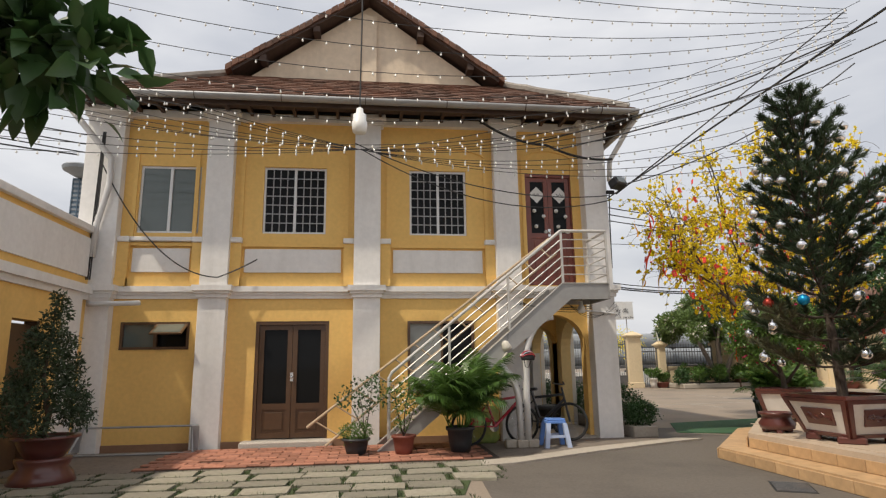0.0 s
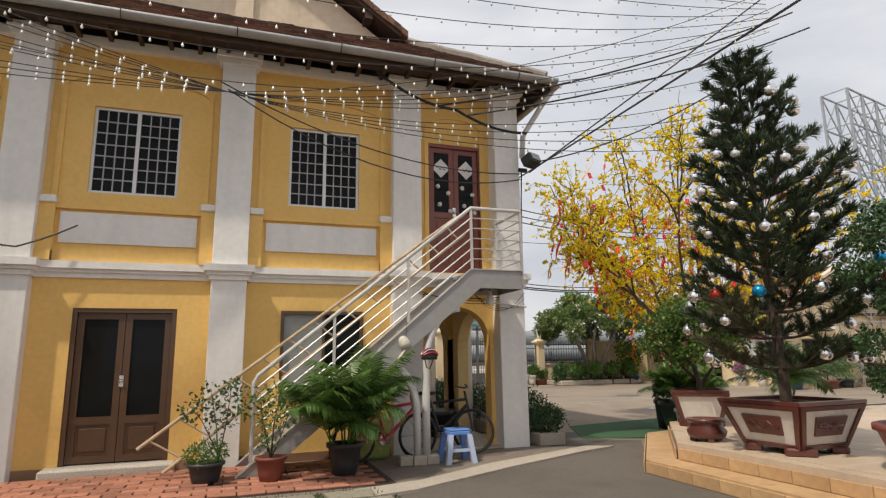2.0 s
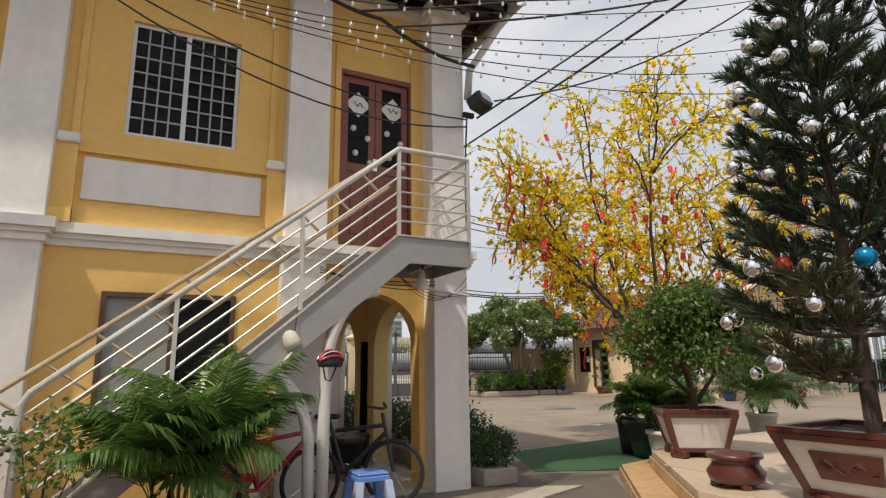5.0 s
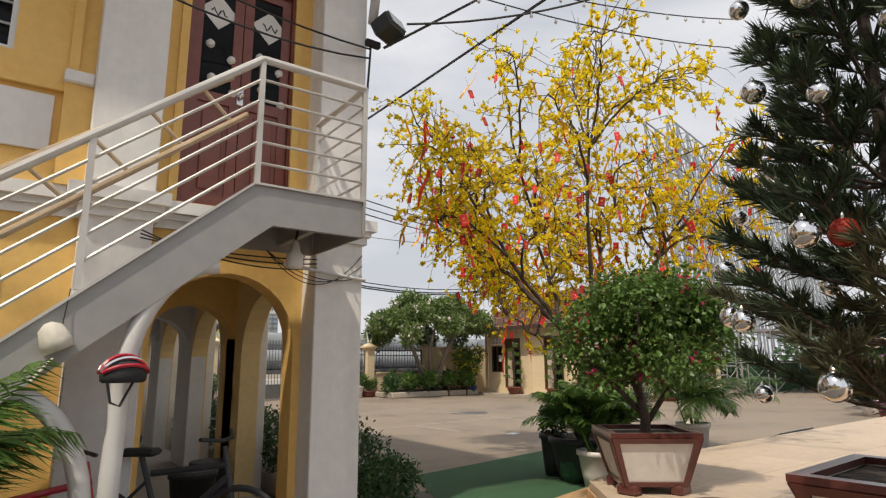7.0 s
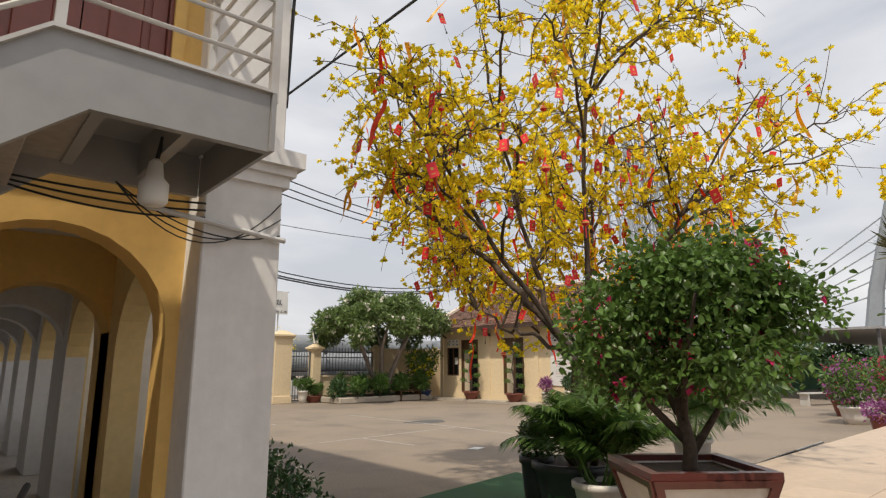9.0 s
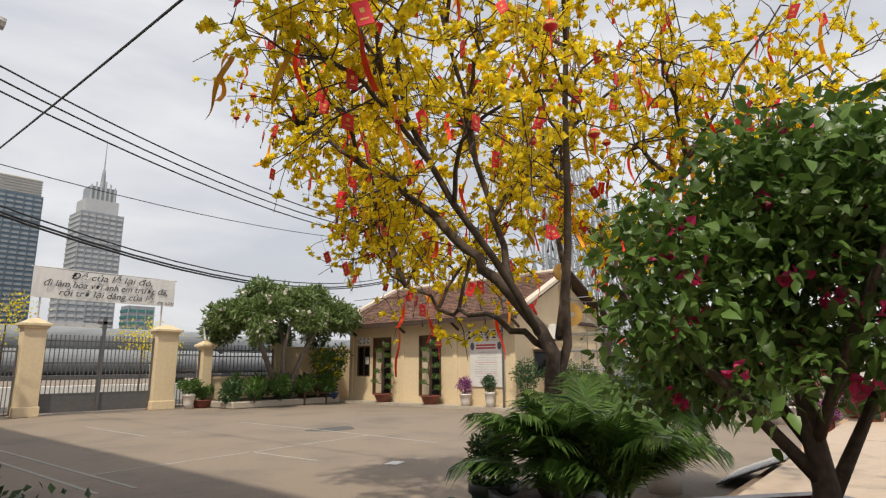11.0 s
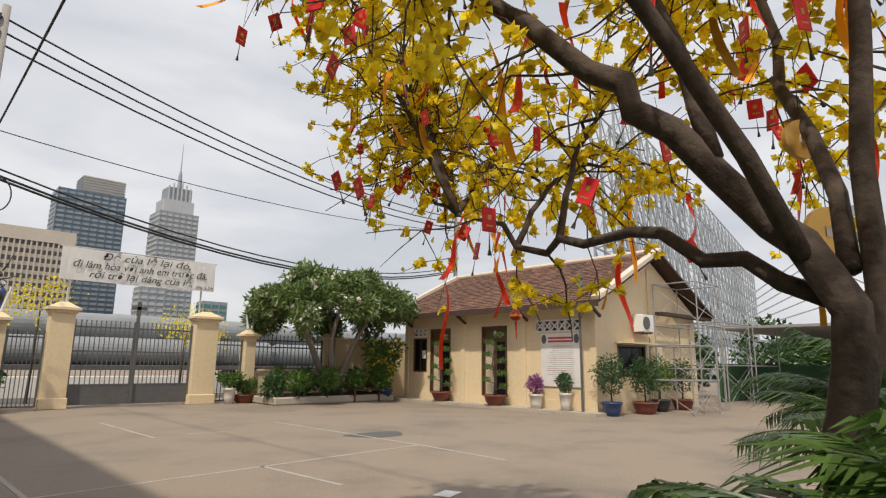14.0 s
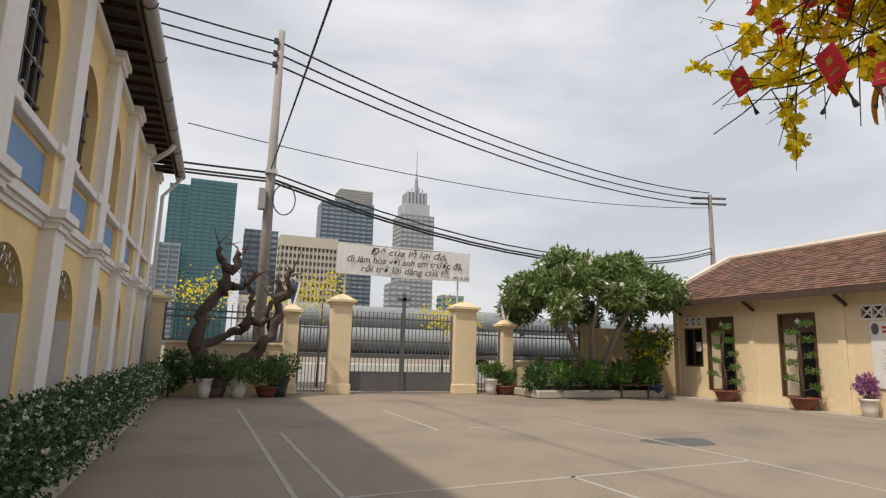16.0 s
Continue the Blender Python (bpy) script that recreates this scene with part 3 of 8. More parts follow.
def house_roof():
    rng = random.Random(3)
    ze, xl, xr, yf, yb = 6.2, -5.12, 5.27, 10.3, 30.9
    kl, kr, zk, yk = -2.7, 2.94, 7.42, 12.05
    xc, zt, yo = 0.12, 9.32, 11.72
    roof = thing("house_roof", (0, 0, 0), "weathered brown tiled hip roof with a front gablet", "roof", kind="structure")

    def slope(name, quad, tiles=True):
        bm = bmesh.new()
        vs = [Vector(p) for p in quad]
        n = (vs[1] - vs[0]).cross(vs[2] - vs[0]).normalized() * 0.06
        top = [bm.verts.new(v) for v in vs]
        low = [bm.verts.new(v - n) for v in vs]
        bm.faces.new(top)
        bm.faces.new(low[::-1])
        for i in range(len(vs)):
            j = (i + 1) % len(vs)
            bm.faces.new((low[i], low[j], top[j], top[i]))
        part(name, bm, EAVEWOOD, roof)
        if tiles and len(quad) == 4:
            bm = bmesh.new()
            tile_field(bm, quad, 0.22, 0.2, rng)
            part("roof_tiles", bm, TILE, roof)["kind"] = "stuff"
    slope("front_skirt", ((xl, yf, ze), (xr, yf, ze), (kr, yk, zk), (kl, yk, zk)))
    slope("right_skirt", ((xr, yf, ze), (xr, yb, ze), (kr, yb - 1.7, zk), (kr, yk, zk)))
    slope("left_skirt", ((xl, yb, ze), (xl, yf, ze), (kl, yk, zk), (kl, yb - 1.7, zk)), False)
    slope("right_slope", ((kr, yo, zk), (kr, yb - 1.7, zk), (xc, yb - 1.7, zt), (xc, yo, zt)), False)
    slope("left_slope", ((kl, yb - 1.7, zk), (kl, yo, zk), (xc, yo, zt), (xc, yb - 1.7, zt)), False)
    bm = bmesh.new()
    prism(bm, ((kl + 0.12, zk - 0.15), (kr - 0.12, zk - 0.15), (xc, zt - 0.12)), -yk - 0.15, -yk, Matrix(((1, 0, 0, 0), (0, 0, -1, 0), (0, 1, 0, 0), (0, 0, 0, 1))))
    part("gable_wall", bm, GABLE, roof, "faded cream gable wall")
    bm = boxmesh(xc - 0.14, xc + 0.16, yk - 0.06, yk, zk - 0.1, zt - 0.35)
    part("gable_pilaster", bm, GABLE, roof)
    for sx, side in ((kl, -1), (kr, 1)):
        bm = bmesh.new()
        a, b = Vector((sx + side * 0.1, yo - 0.02, zk - 0.06)), Vector((xc, yo - 0.02, zt - 0.02))
        steps = 22
        for i in range(steps):
            p, q = a.lerp(b, i / steps), a.lerp(b, (i + 0.94) / steps)
            j = rng.uniform(-0.012, 0.012)
            vs = [bm.verts.new(v) for v in (p + Vector((0, -0.03, j)), q + Vector((0, -0.03, j)), q + Vector((0, -0.03, 0.13 + j)), p + Vector((0, -0.03, 0.13 + j)),
                                           p + Vector((0, 0.22, j)), q + Vector((0, 0.22, j)), q + Vector((0, 0.22, 0.13 + j)), p + Vector((0, 0.22, 0.13 + j)))]
            for f in ((0, 1, 2, 3), (7, 6, 5, 4), (3, 2, 6, 7), (0, 4, 5, 1), (0, 3, 7, 4), (1, 5, 6, 2)):
                bm.faces.new([vs[k] for k in f])
        bmesh.ops.recalc_face_normals(bm, faces=bm.faces)
        part("verge", bm, TILE, roof, "dark weathered verge tiles")
        for f in (0.25, 0.62):
            p = a.lerp(b, f)
            part("purlin_end", boxmesh(p.x - 0.07, p.x + 0.07, yo + 0.02, yk, p.z - 0.2, p.z - 0.07), EAVEWOOD, roof)
    for sx, side in ((xl, -1), (xr, 1)):
        bm = bmesh.new()
        a, b = Vector((sx - side * 0.1, yf + 0.08, ze + 0.07)), Vector((kl if side < 0 else kr, yk, zk + 0.08))
        tube(bm, [a.lerp(b, i / 12) + Vector((0, 0, rng.uniform(-0.01, 0.01))) for i in range(13)], 0.085, 7)
        part("hip_ridge", bm, RIDGE, roof, "grey mortared hip ridge")
    bm = bmesh.new()
    tube(bm, [(xc, yo - 0.05 + i * 0.9, zt + 0.05) for i in range(20)], 0.1, 7)
    ball(bm, (xc, yo, zt + 0.08), 0.13, 8, 6)
    part("ridge", bm, RIDGE, roof)
    # fascia, soffit boards, rafters
    part("fascia", boxmesh(xl + 0.05, xr - 0.05, yf + 0.05, yf + 0.09, ze - 0.2, ze - 0.03), EAVEWOOD, roof)
    part("fascia", boxmesh(xr - 0.09, xr - 0.05, yf + 0.05, yb, ze - 0.2, ze - 0.03), EAVEWOOD, roof)
    for i in range(26):
        x = xl + 0.2 + i * 0.403
        part("rafter", boxmesh(x, x + 0.06, yf + 0.1, YR, ze - 0.12, ze - 0.05), EAVEWOOD, roof)
    part("soffit", boxmesh(xl + 0.1, xr - 0.1, yf + 0.1, YP - 0.1, ze - 0.05, ze - 0.02), EAVEWOOD, roof)
    for i in range(44):
        y = yf + 0.3 + i * 0.46
        part("rafter", boxmesh(XR, xr - 0.1, y, y + 0.07, ze - 0.14, ze - 0.05), EAVEWOOD, roof)
    # gutters with brackets
    for a, b in (((xl - 0.02, yf - 0.05), (xr + 0.02, yf - 0.05)), ((xr + 0.05, yf - 0.08), (xr + 0.05, yb))):
        g = thing("roof_gutter", (0, 0, 0), "grey metal half-round gutter along the eave", "gutter")
        bm = bmesh.new()
        va, vb = Vector((*a, ze - 0.06)), Vector((*b, ze - 0.06))
        d = (vb - va).normalized()
        s = d.cross(Vector((0, 0, 1)))
        rings = []
        for p in (va, vb):
            for r in ((0.09, 0.08) if abs(d.x) > 0.5 else (0.115, 0.105)):
                rings.append([bm.verts.new(p + s * r * math.cos(t) + Vector((0, 0, r * math.sin(t)))) for t in [math.pi + math.pi * i / 8 for i in range(9)]])
        o0, i0, o1, i1 = rings
        for k in range(8):
            bm.faces.new((o0[k], o0[k + 1], o1[k + 1], o1[k]))
            bm.faces.new((i0[k + 1], i0[k], i1[k], i1[k + 1]))
        for k in (0, 8):
            bm.faces.new((o0[k], o1[k], i1[k], i0[k]))
        bmesh.ops.recalc_face_normals(bm, faces=bm.faces)
        part("gutter_channel", bm, ZINC, g, smooth=True)
        for i in range(7 if abs(d.x) > 0.5 else 12):
            p = va.lerp(vb, (i + 0.5) / (7 if abs(d.x) > 0.5 else 12))
            bm = bmesh.new()
            tube(bm, [p + s * (0.098 if abs(d.x) > 0.5 else 0.122) * math.cos(t) + Vector((0, 0, (0.098 if abs(d.x) > 0.5 else 0.122) * math.sin(t))) for t in [math.pi + math.pi * k / 8 for k in range(9)]], 0.008, 4)
            part("bracket", bm, EAVEWOOD, g)


house_roof()


def downpipe(pts, r, label):
    bm = bmesh.new()
    tube(bm, pts, r, 10)
    tagged(part("downpipe", bm, PIPE, smooth=True), label, "pipe", "rainwater pipes")


downpipe([(-5.1, 10.3, 6.05), (-5.05, 10.4, 5.9), (-4.45, 10.85, 5.1), (-4.45, 10.87, 4.6), (-4.6, 10.87, 3.9), (-4.62, 10.87, 3.3)], 0.055, "pale grey rainwater pipe down the house corner")
downpipe([(5.31, 10.45, 6.02), (5.23, 10.58, 5.9), (4.9, 10.82, 5.3), (4.88, 10.86, 4.9)], 0.05, "pale grey rainwater pipe elbow under the eave")
downpipe([(5.33, 27.5, 6.0), (5.24, 27.55, 5.85), (4.88, 27.6, 5.55)], 0.06, "pale rainwater pipe from gutter to wall")
downpipe([(5.33, 30.6, 6.0), (5.28, 30.58, 5.9), (4.92, 30.45, 5.4), (4.89, 30.4, 0.3)], 0.05, "pale rainwater pipe down the far house corner")
downpipe([(-4.6, 10.83, 2.48), (-4.45, 10.83, 2.48), (-3.75, 10.83, 2.5)], 0.045, "short pale pipe stub on the wall")

# ---- low wing beside the house ----
def wing():
    bm = bmesh.new()
    wall_grid(bm, -6, YP, 0, 3.72, -4.95, -4.68, [(8.9, 9.7, 0, 2.1)], Matrix(((0, 1, 0, 0), (1, 0, 0, 0), (0, 0, 1, 0), (0, 0, 0, 1))))
    bmesh.ops.recalc_face_normals(bm, faces=bm.faces)
    structure("wall_wing", bm, YELLOW, "yellow wall of the low side wing", "wall")
    bm = boxmesh(-5.0, -4.6, -6, YP, 3.72, 3.84, 0.01)
    box(bm, -4.68, -4.64, -6, YP, 2.95, 3.62)
    for z0, z1, o in ((2.56, 2.66, 0.05), (2.66, 2.8, 0.12)):
        box(bm, -4.68, -4.68 + o, -6, YP, z0, z1)
    for y in (10.2, 7.6, 4.2):
        box(bm, -4.68, -4.62, y, y + 0.5, 0, 2.56)
    structure("trim_wing", bm, WHITE, "white parapet, band and pilasters of the wing", "trim")
    structure("roof_wing", boxmesh(-9.5, -4.95, -6, YP, 3.2, 3.35), ZINC, "flat roof of the low wing", "roof")
    structure("wall_wing_room", boxmesh(-6.3, -6.1, 7, YP, 0, 3.2), SHADEDROOM, "room wall behind the wing door, coloured dark for shade", "wall")
    d = thing("door_wing", (-4.85, 8.9, 0), "brown wooden door in the low wing", "door", kind="structure")
    part("door_frame", boxmesh(-0.06, 0.12, 0, 0.06, 0, 2.1), BROWNFRAME, d)
    part("door_frame", boxmesh(-0.06, 0.12, 0.74, 0.8, 0, 2.1), BROWNFRAME, d)
    part("door_leaf", boxmesh(-0.02, 0.03, 0.06, 0.74, 0.02, 2.05, 0.01), BROWNFRAME, d)


wing()

# ---- ground ----
bm = bmesh.new()
box(bm, -1500, 1500, -600, 2400, -0.3, 0.0)
structure("ground", bm, CONCRETE, "worn grey-brown concrete yard", "ground")
structure("road", boxmesh(-400, 400, 33.5, 60, 0.0, 0.006), ASPHALT, "asphalt street beyond the gate", "road")
bm = bmesh.new()
prism(bm, ((-4.6, 8.85), (1.5, 8.75), (2.4, 8.95), (3.6, 9.65), (5.6, 10.45), (5.2, 10.75), (4.9, 10.94), (-4.6, 10.94)), 0.0, 0.02)
structure("pavement", bm, material("dark_worn_paving", (0.20, 0.165, 0.135), 0.85, 0.2, 16, 0.3, stain=(0.11, 0.09, 0.075), stain_amount=0.6, stain_scale=1.0), "dark worn paving along the house wall", "pavement")
bm = bmesh.new()
prism(bm, ((1.55, 8.35), (2.2, 8.5), (3.7, 9.3), (5.3, 10.05), (6.0, 10.3), (5.6, 10.5), (3.6, 9.68), (2.4, 8.98), (1.5, 8.75)), 0.0, 0.035)
structure("pavement_edge", bm, PATHEDGE, "pale curved concrete edge of the paving", "pavement")


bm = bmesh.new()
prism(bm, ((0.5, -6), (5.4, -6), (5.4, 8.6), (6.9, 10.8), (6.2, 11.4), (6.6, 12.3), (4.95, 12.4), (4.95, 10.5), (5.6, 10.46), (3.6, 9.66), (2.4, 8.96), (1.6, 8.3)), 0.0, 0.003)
structure("path", bm, PATH, "worn concrete path beside the stage, darkened for shade", "path")


def yard_line(a, b, wide=0.06):
    a, b = Vector((*a, 0)), Vector((*b, 0))
    s = (b - a).normalized().cross(Vector((0, 0, 1))) * wide / 2
    bm = bmesh.new()
    prism(bm, [(a + s)[:2], (b + s)[:2], (b - s)[:2], (a - s)[:2]], 0.0, 0.004)
    structure("yard_line", bm, LINE, "worn white painted line on the yard", "marking")


for a, b in (((7.2, 26.5), (7.43, 17.0)), ((7.7, 22.8), (7.86, 17.0)), ((7.82, 18.42), (13.5, 19.0)), ((13.4, 24.0), (13.5, 19.0)), ((10.47, 18.75), (10.6, 17.0)), ((10.28, 26.0), (10.34, 22.6)), ((11.0, 22.8), (11.75, 22.82)), ((13.5, 19.0), (13.42, 17.0))):
    yard_line(a, b)
bm = bmesh.new()
prism(bm, [(13.8 + 0.6 * math.cos(t) * (1 + 0.2 * math.sin(3 * t)), 20.6 + 0.5 * math.sin(t) * (1 + 0.2 * math.cos(2 * t))) for t in [2 * math.pi * i / 18 for i in range(18)]], 0.0, 0.003)
structure("yard_patch", bm, ASPHALT, "dark repaired patch in the yard", "ground")
bm = bmesh.new()
prism(bm, ((6.15, 11.45), (7.3, 10.95), (9.9, 11.25), (9.9, 13.7), (6.9, 13.15)), 0.0, 0.012)
tagged(part("turf_carpet", bm, CARPET), "flat green artificial turf carpet on the yard", "carpet")

# ---- stage platform ----
LOW = ((5.15, -3.0), (16.5, -3.0), (22.0, 11.45), (9.0, 11.05), (6.85, 10.55), (5.15, 8.4))
TOP = ((5.52, -3.0), (16.0, -3.0), (22.0, 11.1), (9.1, 10.72), (7.05, 10.22), (5.52, 8.25))
bm = bmesh.new()
prism(bm, LOW, 0.0, 0.16)
stage_low = structure("stage_step", bm, STEPSTONE, "tan stone lower step of the stage", "step")
bm = bmesh.new()
prism(bm, TOP, 0.16, 0.36)
stage_top = structure("stage_floor", bm, STAGE, "pale stone tiled stage platform", "floor")

# ---- boundary wall and gate ----
GY = 30.8
def gate_post(x0, x1, h, name="gate_post", deep=0.45):
    t = thing(name, ((x0 + x1) / 2 - 0.1, GY, 0), "cream plastered gate post with a stepped cap", "gate post", "gate posts")
    w = (x1 - x0) / 2
    part("shaft", boxmesh(-w, w, -deep / 2, deep / 2, 0, h - 0.22, 0.01), CREAM, t)
    part("base", boxmesh(-w - 0.04, w + 0.04, -deep / 2 - 0.04, deep / 2 + 0.04, 0, 0.3, 0.015), CREAM, t)
    bm = boxmesh(-w - 0.05, w + 0.05, -deep / 2 - 0.05, deep / 2 + 0.05, h - 0.26, h - 0.19, 0.01)
    box(bm, -w - 0.11, w + 0.11, -deep / 2 - 0.11, deep / 2 + 0.11, h - 0.19, h - 0.1, bevel=0.01)
    lo = [bm.verts.new((sx * (w + 0.06), sy * (deep / 2 + 0.06), h - 0.1)) for sx, sy in ((-1, -1), (1, -1), (1, 1), (-1, 1))]
    hi = [bm.verts.new((sx * w * 0.35, sy * deep * 0.18, h + 0.06)) for sx, sy in ((-1, -1), (1, -1), (1, 1), (-1, 1))]
    bm.faces.new(hi)
    for i in range(4):
        bm.faces.new((lo[i], lo[(i + 1) % 4], hi[(i + 1) % 4], hi[i]))
    part("cap", bm, CREAM, t)
    return t


gate_post(4.92, 5.35, 2.75, "wall_post")
gate_post(8.58, 9.0, 2.55)
gate_post(9.96, 10.58, 2.92)
gate_post(13.98, 14.74, 2.9)
gate_post(15.72, 16.1, 2.4)
gate_post(18.9, 19.2, 2.4, "wall_post", 0.3)
for x0, x1, h in ((5.35, 8.58, 1.45), (16.1, 18.9, 1.1), (19.2, 24.0, 2.3), (-12, 4.92, 2.2)):
    bm = boxmesh(x0, x1, GY - 0.1, GY + 0.1, 0, h - 0.08)
    box(bm, x0, x1, GY - 0.15, GY + 0.15, h - 0.08, h, bevel=0.01)
    box(bm, x0, x1, GY - 0.13, GY, 0, 0.25)
    structure("wall_boundary", bm, CREAM, "cream plastered boundary wall", "wall")


def barred(name, x0, x1, z0, z1, solid, label, category="fence", step=0.13, y=GY, rise=0.0):
    t = thing(name, (x0 - 0.1, y, 0), label, category)
    w = x1 - x0
    if solid > z0:
        part("bottom_panel", boxmesh(0.04, w - 0.04, -0.012, 0.012, z0, solid, 0.0), GATEPAINT, t)
    for z in (z0 if solid <= z0 else solid, z0 + (z1 - z0) * 0.62, z1 - 0.22):
        part("rail", boxmesh(0, w, -0.02, 0.02, z, z + 0.045), GATEPAINT, t)
    for x in (0, w - 0.05):
        part("stile", boxmesh(x, x + 0.05, -0.025, 0.025, z0, z1), GATEPAINT, t)
    bars = int((w - 0.1) / step)
    bar = None
    for i in range(1, bars + 1):
        x = 0.05 + (w - 0.1) * i / (bars + 1)
        if bar is None:
            bm = boxmesh(-0.011, 0.011, -0.011, 0.011, solid if solid > z0 else z0, z1 - 0.03)
            prism(bm, ((-0.02, -0.01), (0.02, -0.01), (0.02, 0.01), (-0.02, 0.01)), z1 - 0.03, z1 - 0.0)
            bar = part("bar", bm, GATEPAINT, t)
            bar.location.x = x
        else:
            o = part("bar", bar.data, GATEPAINT, t)
            o.location.x = x
    return t


gl = barred("gate_leaf", 10.6, 12.25, 0.08, 2.5, 0.62, "dark grey barred gate leaf with a solid bottom", "gate")
gr = barred("gate_leaf", 12.3, 13.96, 0.08, 2.5, 0.62, "dark grey barred gate leaf with a solid bottom", "gate")
bm = boxmesh(-0.04, 0.04, -0.05, 0.05, 0.08, 2.75)
cross = thing("gate_cross", (12.18, GY - 0.03, 0), "dark metal post with a cross at the gate's middle", "cross")
part("post", bm, GATEPAINT, cross)
part("cross_upright", boxmesh(-0.06, 0.06, -0.03, 0.03, 2.7, 3.12), GATEPAINT, cross)
part("cross_arm", boxmesh(-0.22, 0.22, -0.03, 0.03, 2.88, 2.98), GATEPAINT, cross)
barred("side_gate", 9.04, 9.93, 0.06, 2.15, 0.0, "dark grey barred side gate", "gate", 0.11)
barred("iron_fence", 14.76, 15.7, 0.06, 2.1, 0.0, "dark grey barred fence panel", step=0.13)
barred("iron_fence", 5.36, 8.57, 1.45, 2.5, 0.0, "thin dark fence on top of the boundary wall", step=0.16)
barred("iron_fence", 16.12, 18.88, 1.1, 2.3, 0.0, "pale barred fence on top of the boundary wall", step=0.16)

# ---- doors and windows of the house ----
def sliding_window(name, x0, x1, z0, z1, glass, grille, label):
    t = thing(name, (x0, YR + 0.07, z0), label, "window", "front windows", "structure")
    w, h = x1 - x0, z1 - z0
    bm = boxmesh(0, w, -0.03, 0.03, 0, 0.04)
    box(bm, 0, w, -0.03, 0.03, h - 0.04, h)
    box(bm, 0, 0.04, -0.03, 0.03, 0.04, h - 0.04)
    box(bm, w - 0.04, w, -0.03, 0.03, 0.04, h - 0.04)
    part("window_frame", bm, ALU, t)
    part("mullion", boxmesh(w / 2 - 0.025, w / 2 + 0.025, -0.035, 0.035, 0.04, h - 0.04), ALU, t)
    for a, b, y in ((0.04, w / 2 - 0.025, -0.01), (w / 2 + 0.025, w - 0.04, 0.01)):
        part("pane", boxmesh(a, b, y - 0.003, y + 0.003, 0.04, h - 0.04), glass, t)
    if grille:
        cols, rows = 4, 7
        for half in (0, 1):
            a = 0.04 if half == 0 else w / 2 + 0.025
            b = w / 2 - 0.025 if half == 0 else w - 0.04
            for c in range(1, cols):
                x = a + (b - a) * c / cols
                part("grille_bar", boxmesh(x - 0.009, x + 0.009, -0.022, -0.016, 0.04, h - 0.04), GRILLE, t)
            for r in range(1, rows):
                z = 0.04 + (h - 0.08) * r / rows
                part("grille_bar", boxmesh(a, b, -0.024, -0.018, z - 0.009, z + 0.009), GRILLE, t)
    return t


sliding_window("window_1", -4.04, -2.96, 3.81, 5.09, GREYGLASS, False, "white aluminium sliding window with grey-green glass")
sliding_window("window_2", -1.82, -0.66, 3.82, 5.12, DARKGLASS, True, "white sliding window with a square grille")
sliding_window("window_3", 0.93, 2.04, 3.82, 5.12, DARKGLASS, True, "white sliding window with a square grille")


def frame_of(bm, w, h, bar, d0, d1, bottom=True):
    box(bm, 0, bar, d0, d1, 0, h)
    box(bm, w - bar, w, d0, d1, 0, h)
    box(bm, bar, w - bar, d0, d1, h - bar, h)
    if bottom:
        box(bm, bar, w - bar, d0, d1, 0, bar)


def double_door(name, x0, x1, z0, z1, paint, glass, panel_z, y, label, papers=False):
    t = thing(name, (x0, y, z0), label, "door", kind="structure")
    w, h = x1 - x0, z1 - z0
    bm = bmesh.new()
    frame_of(bm, w, h, 0.06, -0.06, 0.08, False)
    part("door_frame", bm, paint, t)
    for k in (0, 1):
        a = 0.065 if k == 0 else w / 2 + 0.004
        b = w / 2 - 0.004 if k == 0 else w - 0.065
        bm = bmesh.new()
        for u0, u1, v0, v1 in ((a, a + 0.085, 0.01, h - 0.065), (b - 0.085, b, 0.01, h - 0.065), (a + 0.085, b - 0.085, h - 0.15, h - 0.065), (a + 0.085, b - 0.085, panel_z, panel_z + 0.1), (a + 0.085, b - 0.085, 0.01, 0.1)):
            box(bm, u0, u1, -0.02, 0.025, v0, v1)
        box(bm, a + 0.085, b - 0.085, 0.0, 0.018, 0.1, panel_z)
        leaf = part("door_leaf", bm, paint, t)
        part("raised_panel", boxmesh(a + 0.13, b - 0.13, -0.014, 0.0, 0.15, panel_z - 0.05, 0.008), paint, leaf)
        part("pane", boxmesh(a + 0.085, b - 0.085, 0.0, 0.006, panel_z + 0.1, h - 0.15), glass, leaf)
        if papers:
            cx, cz = (a + b) / 2 + 0.02 * k, h - 0.42
            bm = bmesh.new()
            prism(bm, ((cx, cz - 0.17), (cx + 0.17, cz), (cx, cz + 0.17), (cx - 0.17, cz)), 0.003, 0.006, Matrix(((1, 0, 0, 0), (0, 0, -1, 0), (0, 1, 0, 0), (0, 0, 0, 1))))
            part("paper_diamond", bm, BANNER, leaf, "white diamond paper with brushed writing")
            bm = bmesh.new()
            tube(bm, [(cx - 0.07 + 0.02 * i, -0.009, cz + 0.035 * math.sin(i * 1.7 + k)) for i in range(8)], 0.007, 4)
            part("brush_stroke", bm, INK, leaf)
            for i in range(4):
                bm = bmesh.new()
                px, pz = a + 0.16 + 0.19 * (i % 2) + 0.03 * (i // 2), h - 0.75 - 0.16 * i + 0.05 * (i % 2)
                ball(bm, (px, -0.006, pz), 0.04, 10, 6)
                part("glass_sticker", bm, BANNER, leaf, "pale round sticker")
    hand = bmesh.new()
    box(hand, w / 2 - 0.03, w / 2 + 0.03, -0.03, -0.02, 0.98, 1.14, bevel=0.004)
    ball(hand, (w / 2, -0.055, 1.06), 0.03, 10, 6)
    part("door_handle", hand, CHROME, t, "shiny chrome knob and plate")
    return t


